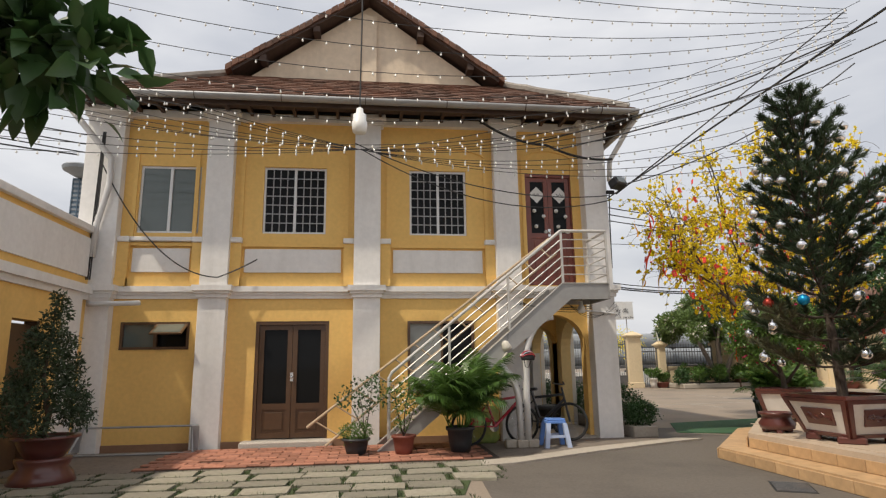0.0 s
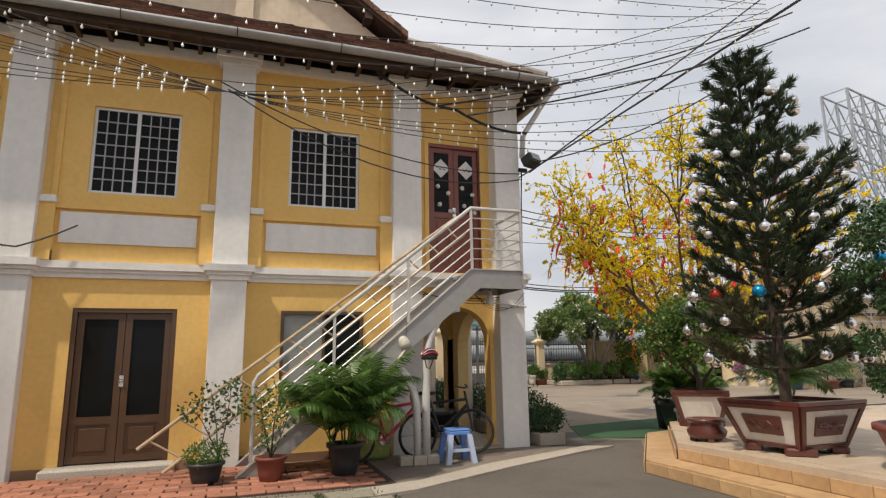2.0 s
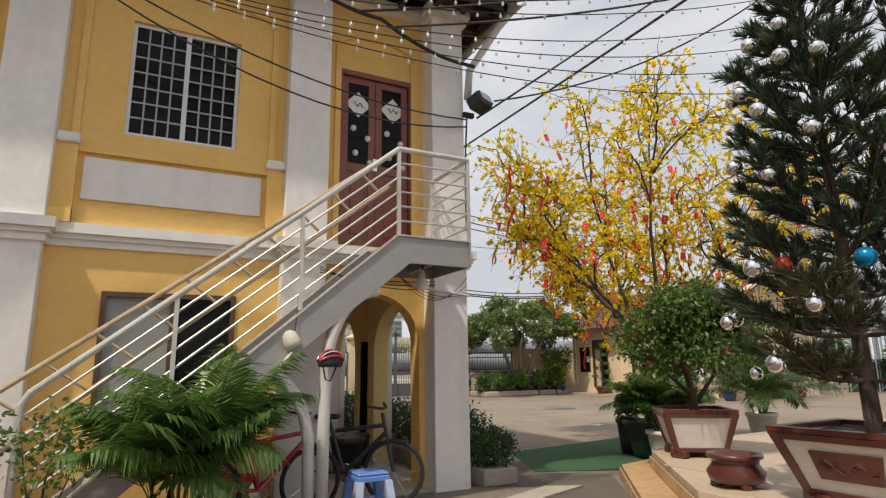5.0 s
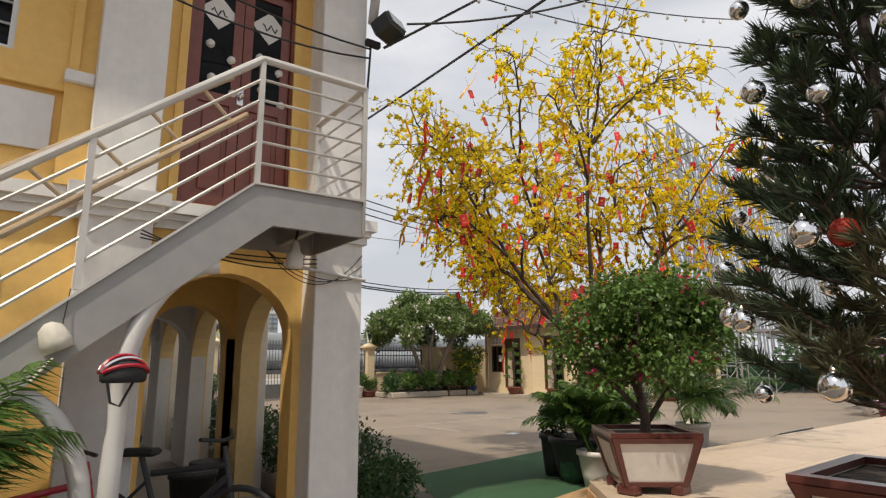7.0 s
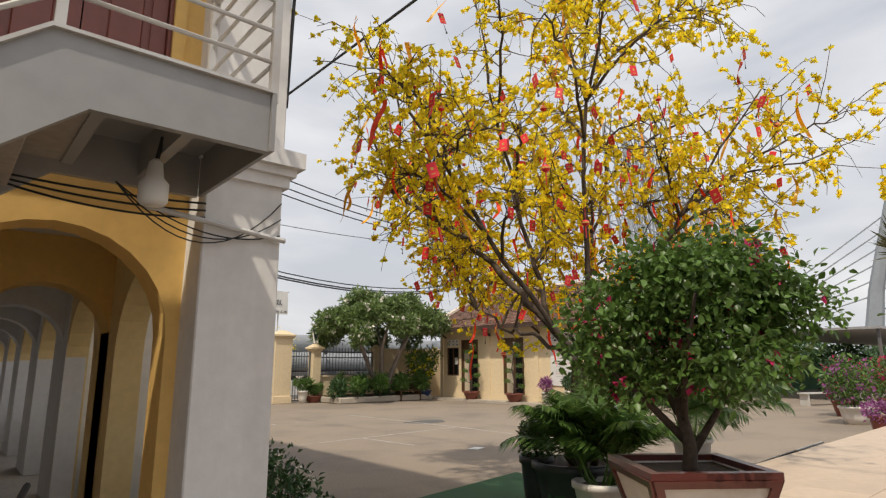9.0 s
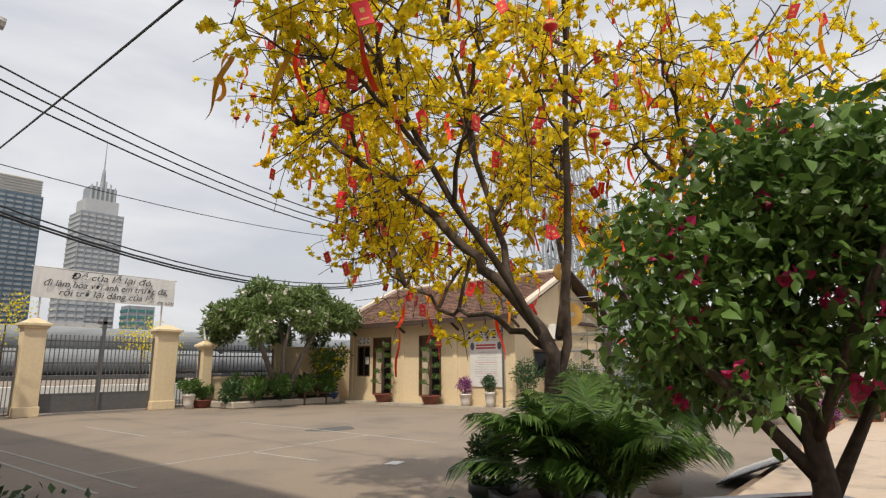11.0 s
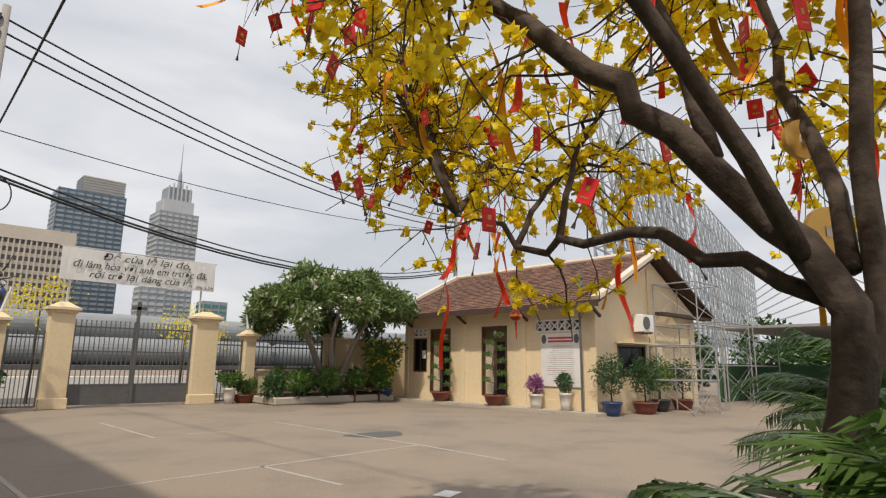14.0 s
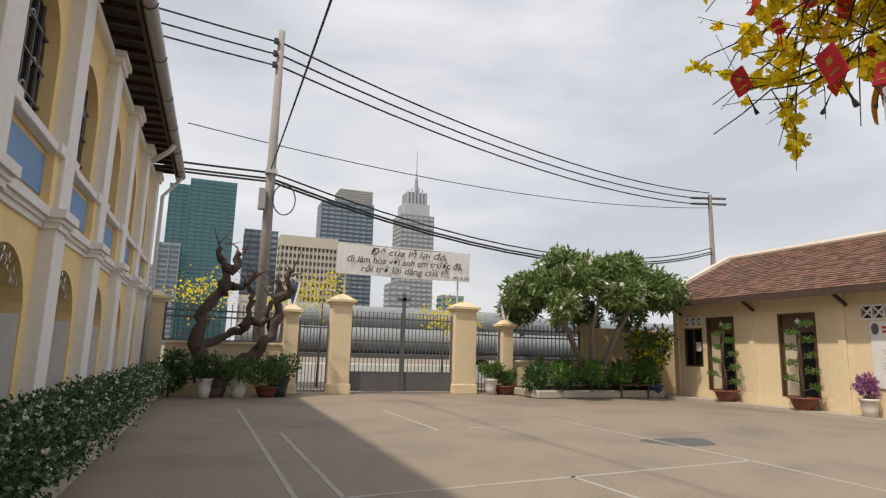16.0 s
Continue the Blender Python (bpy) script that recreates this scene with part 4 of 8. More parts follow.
double_door("door_1", -1.85, -0.55, 0.14, 2.19, BROWNFRAME, DARKGLASS, 0.5, YR + 0.07, "closed brown double door with dark glass panes")
double_door("door_2", 3.2, 4.22, 2.85, 5.11, REDDOOR, DARKGLASS, 0.95, YR + 0.07, "closed red-brown balcony double door with papers", True)
structure("door_step", boxmesh(-2.0, -0.45, YP - 0.1, YR + 0.2, 0.0, 0.13, 0.02), material("pebbled_step_concrete", (0.55, 0.50, 0.44), 0.9, 0.3, 60, 0.5), "pale pebbled concrete door step", "step")
# small hopper window and the wide ground floor window
t = thing("window_4", (-4.15, YR + 0.02, 1.71), "small brown window with one tilted pane", "window", kind="structure")
bm = bmesh.new()
frame_of(bm, 1.16, 0.48, 0.045, -0.04, 0.1)
part("window_frame", bm, BROWNFRAME, t)
part("mullion", boxmesh(0.56, 0.61, -0.035, 0.06, 0.045, 0.435), BROWNFRAME, t)
part("pane", boxmesh(0.045, 0.56, 0.02, 0.026, 0.045, 0.435), GREYGLASS, t)
# near-black sheet stands for the unlit room behind the open sash
part("backing", boxmesh(0.61, 1.115, 0.12, 0.126, 0.045, 0.435), DARKGLASS, t)
flap = boxmesh(0.6, 1.13, -0.012, 0.012, -0.4, 0.0, m=pose(0, -0.03, 0.44, -62))
part("tilted_sash", flap, BROWNFRAME, t)
part("sash_pane", boxmesh(0.64, 1.09, -0.016, 0.016, -0.36, -0.04, m=pose(0, -0.03, 0.44, -62)), GREYGLASS, t)
t = thing("window_5", (0.88, YR + 0.03, 0.87), "brown framed ground floor window behind the stairs", "window", kind="structure")
bm = bmesh.new()
frame_of(bm, 1.25, 1.31, 0.05, -0.05, 0.1)
part("window_frame", bm, BROWNFRAME, t)
part("shutter", boxmesh(0.05, 0.62, 0.0, 0.03, 0.05, 1.26), material("grey_shutter", (0.30, 0.31, 0.30), 0.6, 0.06, 8, 0.05), t, "grey closed shutter")
part("mullion", boxmesh(0.62, 0.66, -0.03, 0.04, 0.05, 1.26), BROWNFRAME, t)
part("pane", boxmesh(0.66, 1.2, 0.01, 0.016, 0.05, 1.26), DARKGLASS, t)


def side_window(i, a, b):
    lo, hi = a + 0.44, b - 0.44
    t = thing("window_side", (XR - 0.16, 0, 0), "tall arched window with patterned dark panes", "window", "side windows", "structure")
    m = Matrix(((0, 1, 0, 0), (1, 0, 0, 0), (0, 0, 1, 0), (0, 0, 0, 1)))
    bm = bmesh.new()
    c, h = (lo + hi) / 2, (hi - lo) / 2
    pts = [(lo, 3.5), (hi, 3.5)] + [(c + h * math.cos(s), 4.55 + 0.62 * math.sin(s)) for s in [math.pi * k / 14 for k in range(15)]]
    prism(bm, pts, -0.01, 0.01, Matrix(((0, 0, 1, 0), (1, 0, 0, 0), (0, 1, 0, 0), (0, 0, 0, 1))))
    part("pane", bm, DARKGLASS, t)
    for k in range(1, 6):
        y = lo + (hi - lo) * k / 6
        top = 4.55 + 0.62 * math.sqrt(max(0, 1 - ((y - c) / h) ** 2))
        bm = boxmesh(0.012, 0.04, y - 0.012, y + 0.012, 3.5, top)
        part("glazing_bar", bm, GATEPAINT, t)
    for z in (3.9, 4.3, 4.7):
        part("glazing_bar", boxmesh(0.012, 0.045, lo, hi, z - 0.012, z + 0.012), GATEPAINT, t)
    rng = random.Random(i)
    for k in range(9):
        bm = bmesh.new()
        y, z = rng.uniform(lo + 0.15, hi - 0.15), rng.uniform(3.7, 4.8)
        arch_band(bm, y - 0.09, y + 0.09, z, 0.12, 0.015, 0.02, 0.035, m)
        part("scroll", bm, GRILLE, t)
    structure("trim_panel", boxmesh(XR, XR + 0.02, lo + 0.04, hi - 0.04, 2.92, 3.36, 0.005), BLUEPANEL, "blue panel under a side window", "trim")


for i, (a, b) in enumerate(zip(SIDE, SIDE[1:])):
    side_window(i, a, b)
structure("wall_side_inner", boxmesh(2.9, 2.95, YR + 0.3, ENDY - 0.3, 2.8, 6.0), SHADEDROOM, "inner wall of the upper storey, coloured dark for shade", "wall")
for i in (3, 4, 5):
    y = SIDE[i] + 1.185
    s = thing("star_garland", (XR - 0.05, y, 1.9), "thin silvery star garland hanging in an arch", "garland", "arch garlands")
    for k in range(7):
        bm = bmesh.new()
        u = -0.6 + 0.2 * k
        z = 0.3 * math.cos(u * 2.0) - 0.05 * (k % 3)
        pts = [(u + (0.1 if j % 2 == 0 else 0.045) * math.cos(math.pi * j / 5 + 0.3 * k), z + (0.1 if j % 2 == 0 else 0.045) * math.sin(math.pi * j / 5 + 0.3 * k)) for j in range(10)]
        tube(bm, [(0.01, *p) for p in pts + pts[:1]], 0.006, 4)
        part("star", bm, CHROME, s)

# ---- outside stair ----
def outside_stair():
    t = thing("outside_stair", (0, 0, 0), "grey painted steel stair with a landing and rail", "staircase")
    x0, z0, x1, z1 = 0.29, 0.0, 3.52, 2.65
    k = (z1 - z0) / (x1 - x0)
    flip = Matrix(((1, 0, 0, 0), (0, 0, -1, 0), (0, 1, 0, 0), (0, 0, 0, 1)))
    for y in (9.93, 10.84):
        bm = bmesh.new()
        prism(bm, ((x0, z0), (x0 + 0.32, z0), (3.63, z1 - 0.2), (4.31, z1 - 0.2), (4.31, z1 + 0.07), (3.49, z1 + 0.07)), -y - 0.04, -y, flip)
        part("stringer", bm, STEEL, t)
        bm = bmesh.new()
        prism(bm, ((x0, z0 + 0.0), (3.49, z1 + 0.07), (4.33, z1 + 0.07), (4.33, z1 + 0.085), (3.485, z1 + 0.085), (x0 - 0.015, z0 + 0.012)), -y - 0.06, -y + 0.02, flip)
        part("stringer_flange", bm, RAILPAINT, t)
    part("landing_end", boxmesh(4.312, 4.332, 9.91, 10.84, z1 - 0.2, z1 + 0.068), STEEL, t)
    part("landing_floor", boxmesh(3.53, 4.305, 9.975, 10.86, z1 + 0.03, z1 + 0.066), STEEL, t)
    for x in (3.66, 4.0):
        part("landing_beam", boxmesh(x, x + 0.05, 9.98, 10.84, z1 - 0.15, z1 + 0.03), STEEL, t)
    steps = 15
    for i in range(steps):
        z = z0 + (z1 + 0.06) * (i + 1) / (steps + 1)
        x = x0 + 0.1 + (x1 - x0 - 0.1) * (i + 0.6) / steps
        # added plate that blocks light between treads to darken the space below
        part("shade_riser", boxmesh(x + 0.2, x + 0.22, 9.98, 10.83, z, z + 0.14), STEEL, t)
    for i in range(steps):
        z = z0 + (z1 + 0.06) * (i + 1) / (steps + 1)
        x = x0 + 0.1 + (x1 - x0 - 0.1) * (i + 0.6) / steps
        part("tread", boxmesh(x - 0.02, x + 0.24, 9.975, 10.84, z - 0.03, z, 0.006), PATHEDGE, t, "worn pale tread")
    # railing: rail, posts and five bars on the open side and the landing end
    def rail_run(y):
        a, c, d = Vector((0.5, y, 1.23)), Vector((3.51, y, 3.66)), Vector((4.33, y, 3.66))
        bm = bmesh.new()
        tube(bm, [a - Vector((0, 0, 1.0)), a - Vector((0, 0, 0.06)), a + Vector((0.05, 0, 0.03)), c, c + Vector((0.02, 0, 0.0)), d], 0.028, 10)
        part("handrail", bm, RAILPAINT, t)
        for x in (1.5, 2.53, 3.51, 4.33):
            top = min(1.23 + (x - 0.5) * 0.807, 3.66)
            part("post", boxmesh(x - 0.018, x + 0.018, y - 0.017, y + 0.017, top - (0.97 if x > 3 else 0.93), top), RAILPAINT, t)
        for b in range(1, 6):
            h = 0.155 * b
            bm = bmesh.new()
            tube(bm, [(0.5, y, 1.23 - h), (3.51, y, 3.66 - h), (4.33, y, 3.66 - h)], 0.011, 6)
            part("rail_bar", bm, RAILPAINT, t)
    rail_run(9.95)
    bm = bmesh.new()
    tube(bm, [(4.33, 9.95, 3.66), (4.33, 10.85, 3.66)], 0.028, 10)
    part("handrail", bm, RAILPAINT, t)
    part("post", boxmesh(4.31, 4.35, 10.82, 10.86, 2.72, 3.66), RAILPAINT, t)
    for b in range(1, 6):
        bm = bmesh.new()
        tube(bm, [(4.33, 9.95, 3.66 - 0.155 * b), (4.33, 10.85, 3.66 - 0.155 * b)], 0.011, 6)
        part("rail_bar", bm, RAILPAINT, t)
    # bent support pipes
    arc = [(2.79, 9.99, 0.12), (2.79, 9.99, 0.9), (2.8, 9.99, 1.3)] + [(2.8 + 0.5 * (1 - math.cos(s)), 9.99, 1.35 + 0.8 * math.sin(s)) for s in [math.pi / 2 * i / 9 for i in range(1, 10)]]
    bm = bmesh.new()
    tube(bm, arc, 0.055, 12)
    part("support_pipe", bm, PIPE, t, smooth=True)
    arc = [(2.68, 10.03, 0.12), (2.67, 10.03, 0.6)] + [(2.67 - 0.42 * (1 - math.cos(s)), 10.03, 0.65 + 0.72 * math.sin(s)) for s in [math.pi / 2 * i / 9 for i in range(1, 10)]]
    bm = bmesh.new()
    tube(bm, arc, 0.055, 12)
    part("support_pipe", bm, PIPE, t, smooth=True)


outside_stair()
lad = thing("ladder", (0, 10.12, 0), "weathered paint-stained ladder lying along the stair", "ladder")
for dx, dz in ((0.0, 0.0), (0.3, -0.29)):
    bm = bmesh.new()
    tube(bm, [(-0.8 + dx, 0, 0.42 + dz), (3.35 + dx * 0.4, 0, 3.55 + dz * 0.9)], 0.022, 8)
    part("stile", bm, RUSTYLADDER, lad)
for i in range(13):
    f = 0.03 + i / 13.0
    a, b = Vector((-0.8, 0, 0.42)).lerp(Vector((3.35, 0, 3.55)), f), Vector((-0.5, 0, 0.13)).lerp(Vector((3.47, 0, 3.29)), f + 0.02)
    bm = bmesh.new()
    tube(bm, [a, b], 0.014, 6)
    part("rung", bm, RUSTYLADDER, lad)

# ---- gate house across the yard ----
GX, GY0, GY1 = 21.4, 20.45, 28.95
def gate_house():
    m = Matrix(((0, 1, 0, 0), (1, 0, 0, 0), (0, 0, 1, 0), (0, 0, 0, 1)))
    holes = [(27.72, 28.5, 1.05, 2.3), (26.45, 27.52, 0.1, 2.62), (23.8, 24.92, 0.1, 2.62), (20.95, 22.6, 2.36, 2.73), (27.72, 28.5, 2.36, 2.66)]
    bm = bmesh.new()
    wall_grid(bm, GY0, GY1, 0, 3.2, GX, GX + 0.22, holes, m)
    bmesh.ops.recalc_face_normals(bm, faces=bm.faces)
    structure("wall_gatehouse", bm, CREAM, "cream plastered front wall of the gate house", "wall")
    bm = bmesh.new()
    wall_grid(bm, GX + 0.22, 27.8, 0, 3.2, GY0, GY0 + 0.22, [(22.5, 24.2, 1.05, 2.0)])
    prism(bm, ((GX + 0.22, 3.2), (27.8, 3.2), (24.6, 4.85)), -GY0 - 0.22, -GY0, Matrix(((1, 0, 0, 0), (0, 0, -1, 0), (0, 1, 0, 0), (0, 0, 0, 1))))
    box(bm, 24.45, 24.75, GY0 - 0.05, GY0, 0.0, 4.5)
    structure("wall_gatehouse_gable", bm, CREAM, "cream plastered gable wall of the gate house", "wall")
    structure("wall_gatehouse_back", boxmesh(27.6, 27.8, GY0 + 0.22, GY1, 0, 3.2), CREAM, "plain back wall of the gate house", "wall")
    structure("wall_gatehouse_end", boxmesh(GX + 0.22, 27.6, GY1 - 0.22, GY1, 0, 3.2), CREAM, "plain end wall of the gate house", "wall")
    structure("wall_gatehouse_inner", boxmesh(23.6, 23.7, GY0 + 0.22, GY1 - 0.22, 0, 3.2), SHADEDROOM, "inner wall of the gate house, coloured dark for shade", "wall")
    bm = bmesh.new()
    for y in (28.75, 25.7, 23.0, 20.45):
        box(bm, GX - 0.05, GX, y, y + 0.2, 0, 3.2)
    box(bm, GX - 0.03, GX, GY0, GY1, 0.0, 0.35)
    structure("trim_gatehouse", bm, CREAM, "cream pilasters and plinth of the gate house", "trim")
    structure("gatehouse_kerb", boxmesh(20.75, GX, GY0 - 0.3, GY1, 0.0, 0.09), PATHEDGE, "raised concrete edge along the gate house", "kerb")
    rng = random.Random(9)
    roof = thing("gatehouse_roof", (0, 0, 0), "brown tiled gable roof with pale ridge mortar", "roof", kind="structure")
    y0, y1 = 19.95, 29.5
    fe, fr, be = (20.75, 3.14), (24.6, 5.02), (28.45, 3.14)
    for e, quad in (("front_slope", ((fe[0], y1, fe[1]), (fe[0], y0, fe[1]), (fr[0], y0, fr[1]), (fr[0], y1, fr[1]))), ("back_slope", ((be[0], y0, be[1]), (be[0], y1, be[1]), (fr[0], y1, fr[1]), (fr[0], y0, fr[1])))):
        bm = bmesh.new()
        vs = [Vector(p) for p in quad]
        n = (vs[1] - vs[0]).cross(vs[3] - vs[0]).normalized() * 0.07
        top, low = [bm.verts.new(v) for v in vs], [bm.verts.new(v - n) for v in vs]
        bm.faces.new(top)
        bm.faces.new(low[::-1])
        for i in range(4):
            bm.faces.new((low[i], low[(i + 1) % 4], top[(i + 1) % 4], top[i]))
        part(e, bm, EAVEWOOD, roof)
        if e == "front_slope":
            bm = bmesh.new()
            tile_field(bm, quad, 0.2, 0.17, rng, 0.025)
            part("roof_tiles", bm, TILE, roof)["kind"] = "stuff"
    for y in (y0 + 0.1, y1 - 0.1):
        bm = bmesh.new()
        a, b = Vector((fe[0] + 0.05, y, fe[1] + 0.08)), Vector((fr[0], y, fr[1] + 0.08))
        mm = (b - a).normalized()
        u = Vector((-mm.z, 0, mm.x))
        for p, q in ((a, b),):
            vs = [bm.verts.new(p2 + Vector((0, s, 0)) + u * h) for h in (-0.06, 0.06) for s in (-0.13, 0.13) for p2 in (p, q)]
            for f in ((0, 1, 3, 2), (4, 6, 7, 5), (0, 4, 5, 1), (2, 3, 7, 6), (0, 2, 6, 4), (1, 5, 7, 3)):
                bm.faces.new([vs[k] for k in f])
        part("verge", bm, RIDGELIGHT, roof, "pale mortared verge")
    bm = bmesh.new()
    tube(bm, [(fr[0], y0 + (y1 - y0) * i / 12, fr[1] + 0.06) for i in range(13)], 0.09, 8)
    part("ridge", bm, RIDGELIGHT, roof)
    part("fascia", boxmesh(20.73, 20.77, y0, y1, 2.98, 3.14), EAVEWOOD, roof)
    for y in (20.3, 22.95, 25.7, 28.6):
        bm = bmesh.new()
        tube(bm, [(GX, y, 2.75), (20.9, y, 3.05)], 0.05, 4)
        part("eave_bracket", bm, EAVEWOOD, roof)
    for y in (20.05, 20.25):
        part("gable_board", boxmesh(24.7, 28.4, y, y + 0.1, 3.0, 3.1, m=Matrix.Translation((0, 0, 0))), EAVEWOOD, roof)


gate_house()


def house_door(y0, y1, z0, z1, label):
    t = thing("door_gatehouse", (GX + 0.06, y0, z0), label, "door", "gate house doors", "structure")
    w, h = y1 - y0, z1 - z0
    m = Matrix(((0, 1, 0, 0), (1, 0, 0, 0), (0, 0, 1, 0), (0, 0, 0, 1)))
    bm = bmesh.new()
    for d in ((0, 0.06, 0, h), (w - 0.06, w, 0, h), (0.06, w - 0.06, h - 0.06, h), (0.06, w - 0.06, h - 0.45, h - 0.38)):
        box(bm, d[0], d[1], -0.08, 0.06, d[2], d[3], m)
    part("door_frame", bm, BROWNFRAME, t)
    part("transom", boxmesh(0.0, 0.006, 0.06, w - 0.06, h - 0.38, h - 0.06), BROWNFRAME, t, "dark brown transom board with a small star")
    for k in (0, 1):
        a, b = (0.06, w / 2 - 0.005) if k == 0 else (w / 2 + 0.005, w - 0.06)
        bm = bmesh.new()
        for d in ((a, a + 0.06, 0, h - 0.45), (b - 0.06, b, 0, h - 0.45), (a + 0.06, b - 0.06, h - 0.52, h - 0.45), (a + 0.06, b - 0.06, 0, 0.3)):
            box(bm, d[0], d[1], -0.02, 0.02, d[2], d[3], m)
        leaf = part("door_leaf", bm, BROWNFRAME, t)
        part("pane", boxmesh(-0.002, 0.004, a + 0.06, b - 0.06, 0.3, h - 0.52), CURTAIN if k == 1 else DARKGLASS, leaf)
    bm = bmesh.new()
    pts = [(w / 2 + (0.1 if j % 2 == 0 else 0.04) * math.sin(math.pi * j / 5), h - 0.22 + (0.1 if j % 2 == 0 else 0.04) * math.cos(math.pi * j / 5)) for j in range(10)]
    prism(bm, pts, -0.02, -0.008, Matrix(((0, 0, 1, 0), (1, 0, 0, 0), (0, 1, 0, 0), (0, 0, 0, 1))))
    part("star", bm, BANNER, t, "small white star")


house_door(26.45, 27.52, 0.1, 2.62, "brown glazed double door of the gate house")
house_door(23.8, 24.92, 0.1, 2.62, "brown glazed double door of the gate house")
t = thing("window_gatehouse", (GX + 0.06, 27.72, 1.05), "brown framed window with a paper notice", "window", kind="structure")
bm = bmesh.new()
for d in ((0, 0.05, 0, 1.25), (0.73, 0.78, 0, 1.25), (0.05, 0.73, 0, 0.05), (0.05, 0.73, 1.2, 1.25), (0.37, 0.41, 0.05, 1.2)):
    box(bm, -0.06, 0.04, d[0], d[1], d[2], d[3])
part("window_frame", bm, BROWNFRAME, t)
part("pane", boxmesh(-0.004, 0.004, 0.05, 0.73, 0.05, 1.2), DARKGLASS, t)
part("notice", boxmesh(-0.012, -0.006, 0.12, 0.33, 0.5, 0.8), BANNER, t, "white paper notice")
for y0, y1, z0, z1, k in ((20.95, 22.6, 2.36, 2.73, 6), (27.72, 28.5, 2.36, 2.66, 3)):
    t = thing("vent_lattice", (GX + 0.05, y0, z0), "white concrete lattice vent in the wall", "vent", "lattice vents", "structure")
    w, h = y1 - y0, z1 - z0
    part("vent_frame", boxmesh(-0.08, 0.02, 0, w, 0, 0.04), WHITE, t)
    part("vent_frame", boxmesh(-0.08, 0.02, 0, w, h - 0.04, h), WHITE, t)
    # dark sheet stands for the unlit room behind the lattice
    part("backing", boxmesh(0.06, 0.08, 0, w, 0, h), SHADEDROOM, t)
    for i in range(k):
        a, b = w * i / k, w * (i + 1) / k
        part("vent_post", boxmesh(-0.07, 0.02, a, a + 0.03, 0.04, h - 0.04), WHITE, t)
        for s in (0, 1):
            bm = bmesh.new()
            tube(bm, [(-0.03, a, 0.04 if s == 0 else h - 0.04), (-0.03, b, h - 0.04 if s == 0 else 0.04)], 0.025, 4)
            part("vent_cross", bm, WHITE, t)
t = thing("wall_poster", (GX - 0.034, 20.98, 0.74), "white printed notice poster on the gate house wall", "poster")
part("sheet", boxmesh(-0.004, 0, 0, 1.42, 0, 1.58), BANNER, t)
rng = random.Random(5)
for i in range(19):
    y, z = 0.2 + rng.uniform(0, 0.05), 1.18 - 0.06 * i
    part("text_line", boxmesh(-0.007, -0.0045, y, 1.22 - rng.uniform(0, 0.25), z, z + 0.012), GRILLE if i % 6 else REDINK, t)
for i in range(2):
    part("heading_line", boxmesh(-0.007, -0.0045, 0.28, 1.14, 1.3 + 0.1 * i, 1.36 + 0.1 * i), REDINK, t)
for y in (0.12, 1.3):
    bm = bmesh.new()
    prism(bm, [(y + 0.09 * math.cos(s), 1.4 + 0.14 * math.sin(s)) for s in [2 * math.pi * k / 16 for k in range(16)]], -0.008, -0.0045, Matrix(((0, 0, 1, 0), (1, 0, 0, 0), (0, 1, 0, 0), (0, 0, 0, 1))))
    part("oval_mark", bm, GATEPAINT, t)
t = thing("window_gable", (22.5, GY0 + 0.05, 1.05), "brown window in the gate house gable", "window", kind="structure")
bm = bmesh.new()
frame_of(bm, 1.7, 0.95, 0.06, -0.06, 0.06)
part("window_frame", bm, BROWNFRAME, t)
part("pane", boxmesh(0.06, 1.64, 0, 0.006, 0.06, 0.89), DARKGLASS, t)
part("awning", boxmesh(-0.1, 2.0, -0.35, 0, 0.98, 1.03), CREAM, t)
t = thing("air_conditioner", (23.35, GY0 - 0.38, 2.35), "white outdoor air conditioner unit on the gable", "air conditioner")
part("casing", boxmesh(0, 0.75, 0, 0.3, 0.05, 0.58, 0.015), LAMPWHITE, t)
bm = bmesh.new()
lathe(bm, [(0.2, 0), (0.2, 0.02)], 20)
bmesh.ops.transform(bm, matrix=pose(0.28, 0, 0.32, 90), verts=bm.verts)
part("fan_grille", bm, GATEPAINT, t)
part("bracket", boxmesh(0.1, 0.14, 0, 0.38, 0, 0.05), GATEPAINT, t)
part("bracket", boxmesh(0.6, 0.64, 0, 0.38, 0, 0.05), GATEPAINT, t)
# iron lantern pole at the gate house corner
t = thing("lantern_pole", (21.05, 20.75, 0), "thin dark iron pole with a small lantern", "lamp post")
bm = bmesh.new()
tube(bm, [(0, 0, 0.09), (0, 0, 3.6)], 0.035, 8)
part("pole", bm, GATEPAINT, t)
bm = boxmesh(-0.09, 0.09, -0.09, 0.09, 3.6, 3.85, 0.01)
part("lantern", bm, GREYGLASS, t)
bm = bmesh.new()
lathe(bm, [(0.14, 3.85), (0.03, 3.97)], 8)
part("lantern_cap", bm, GATEPAINT, t)


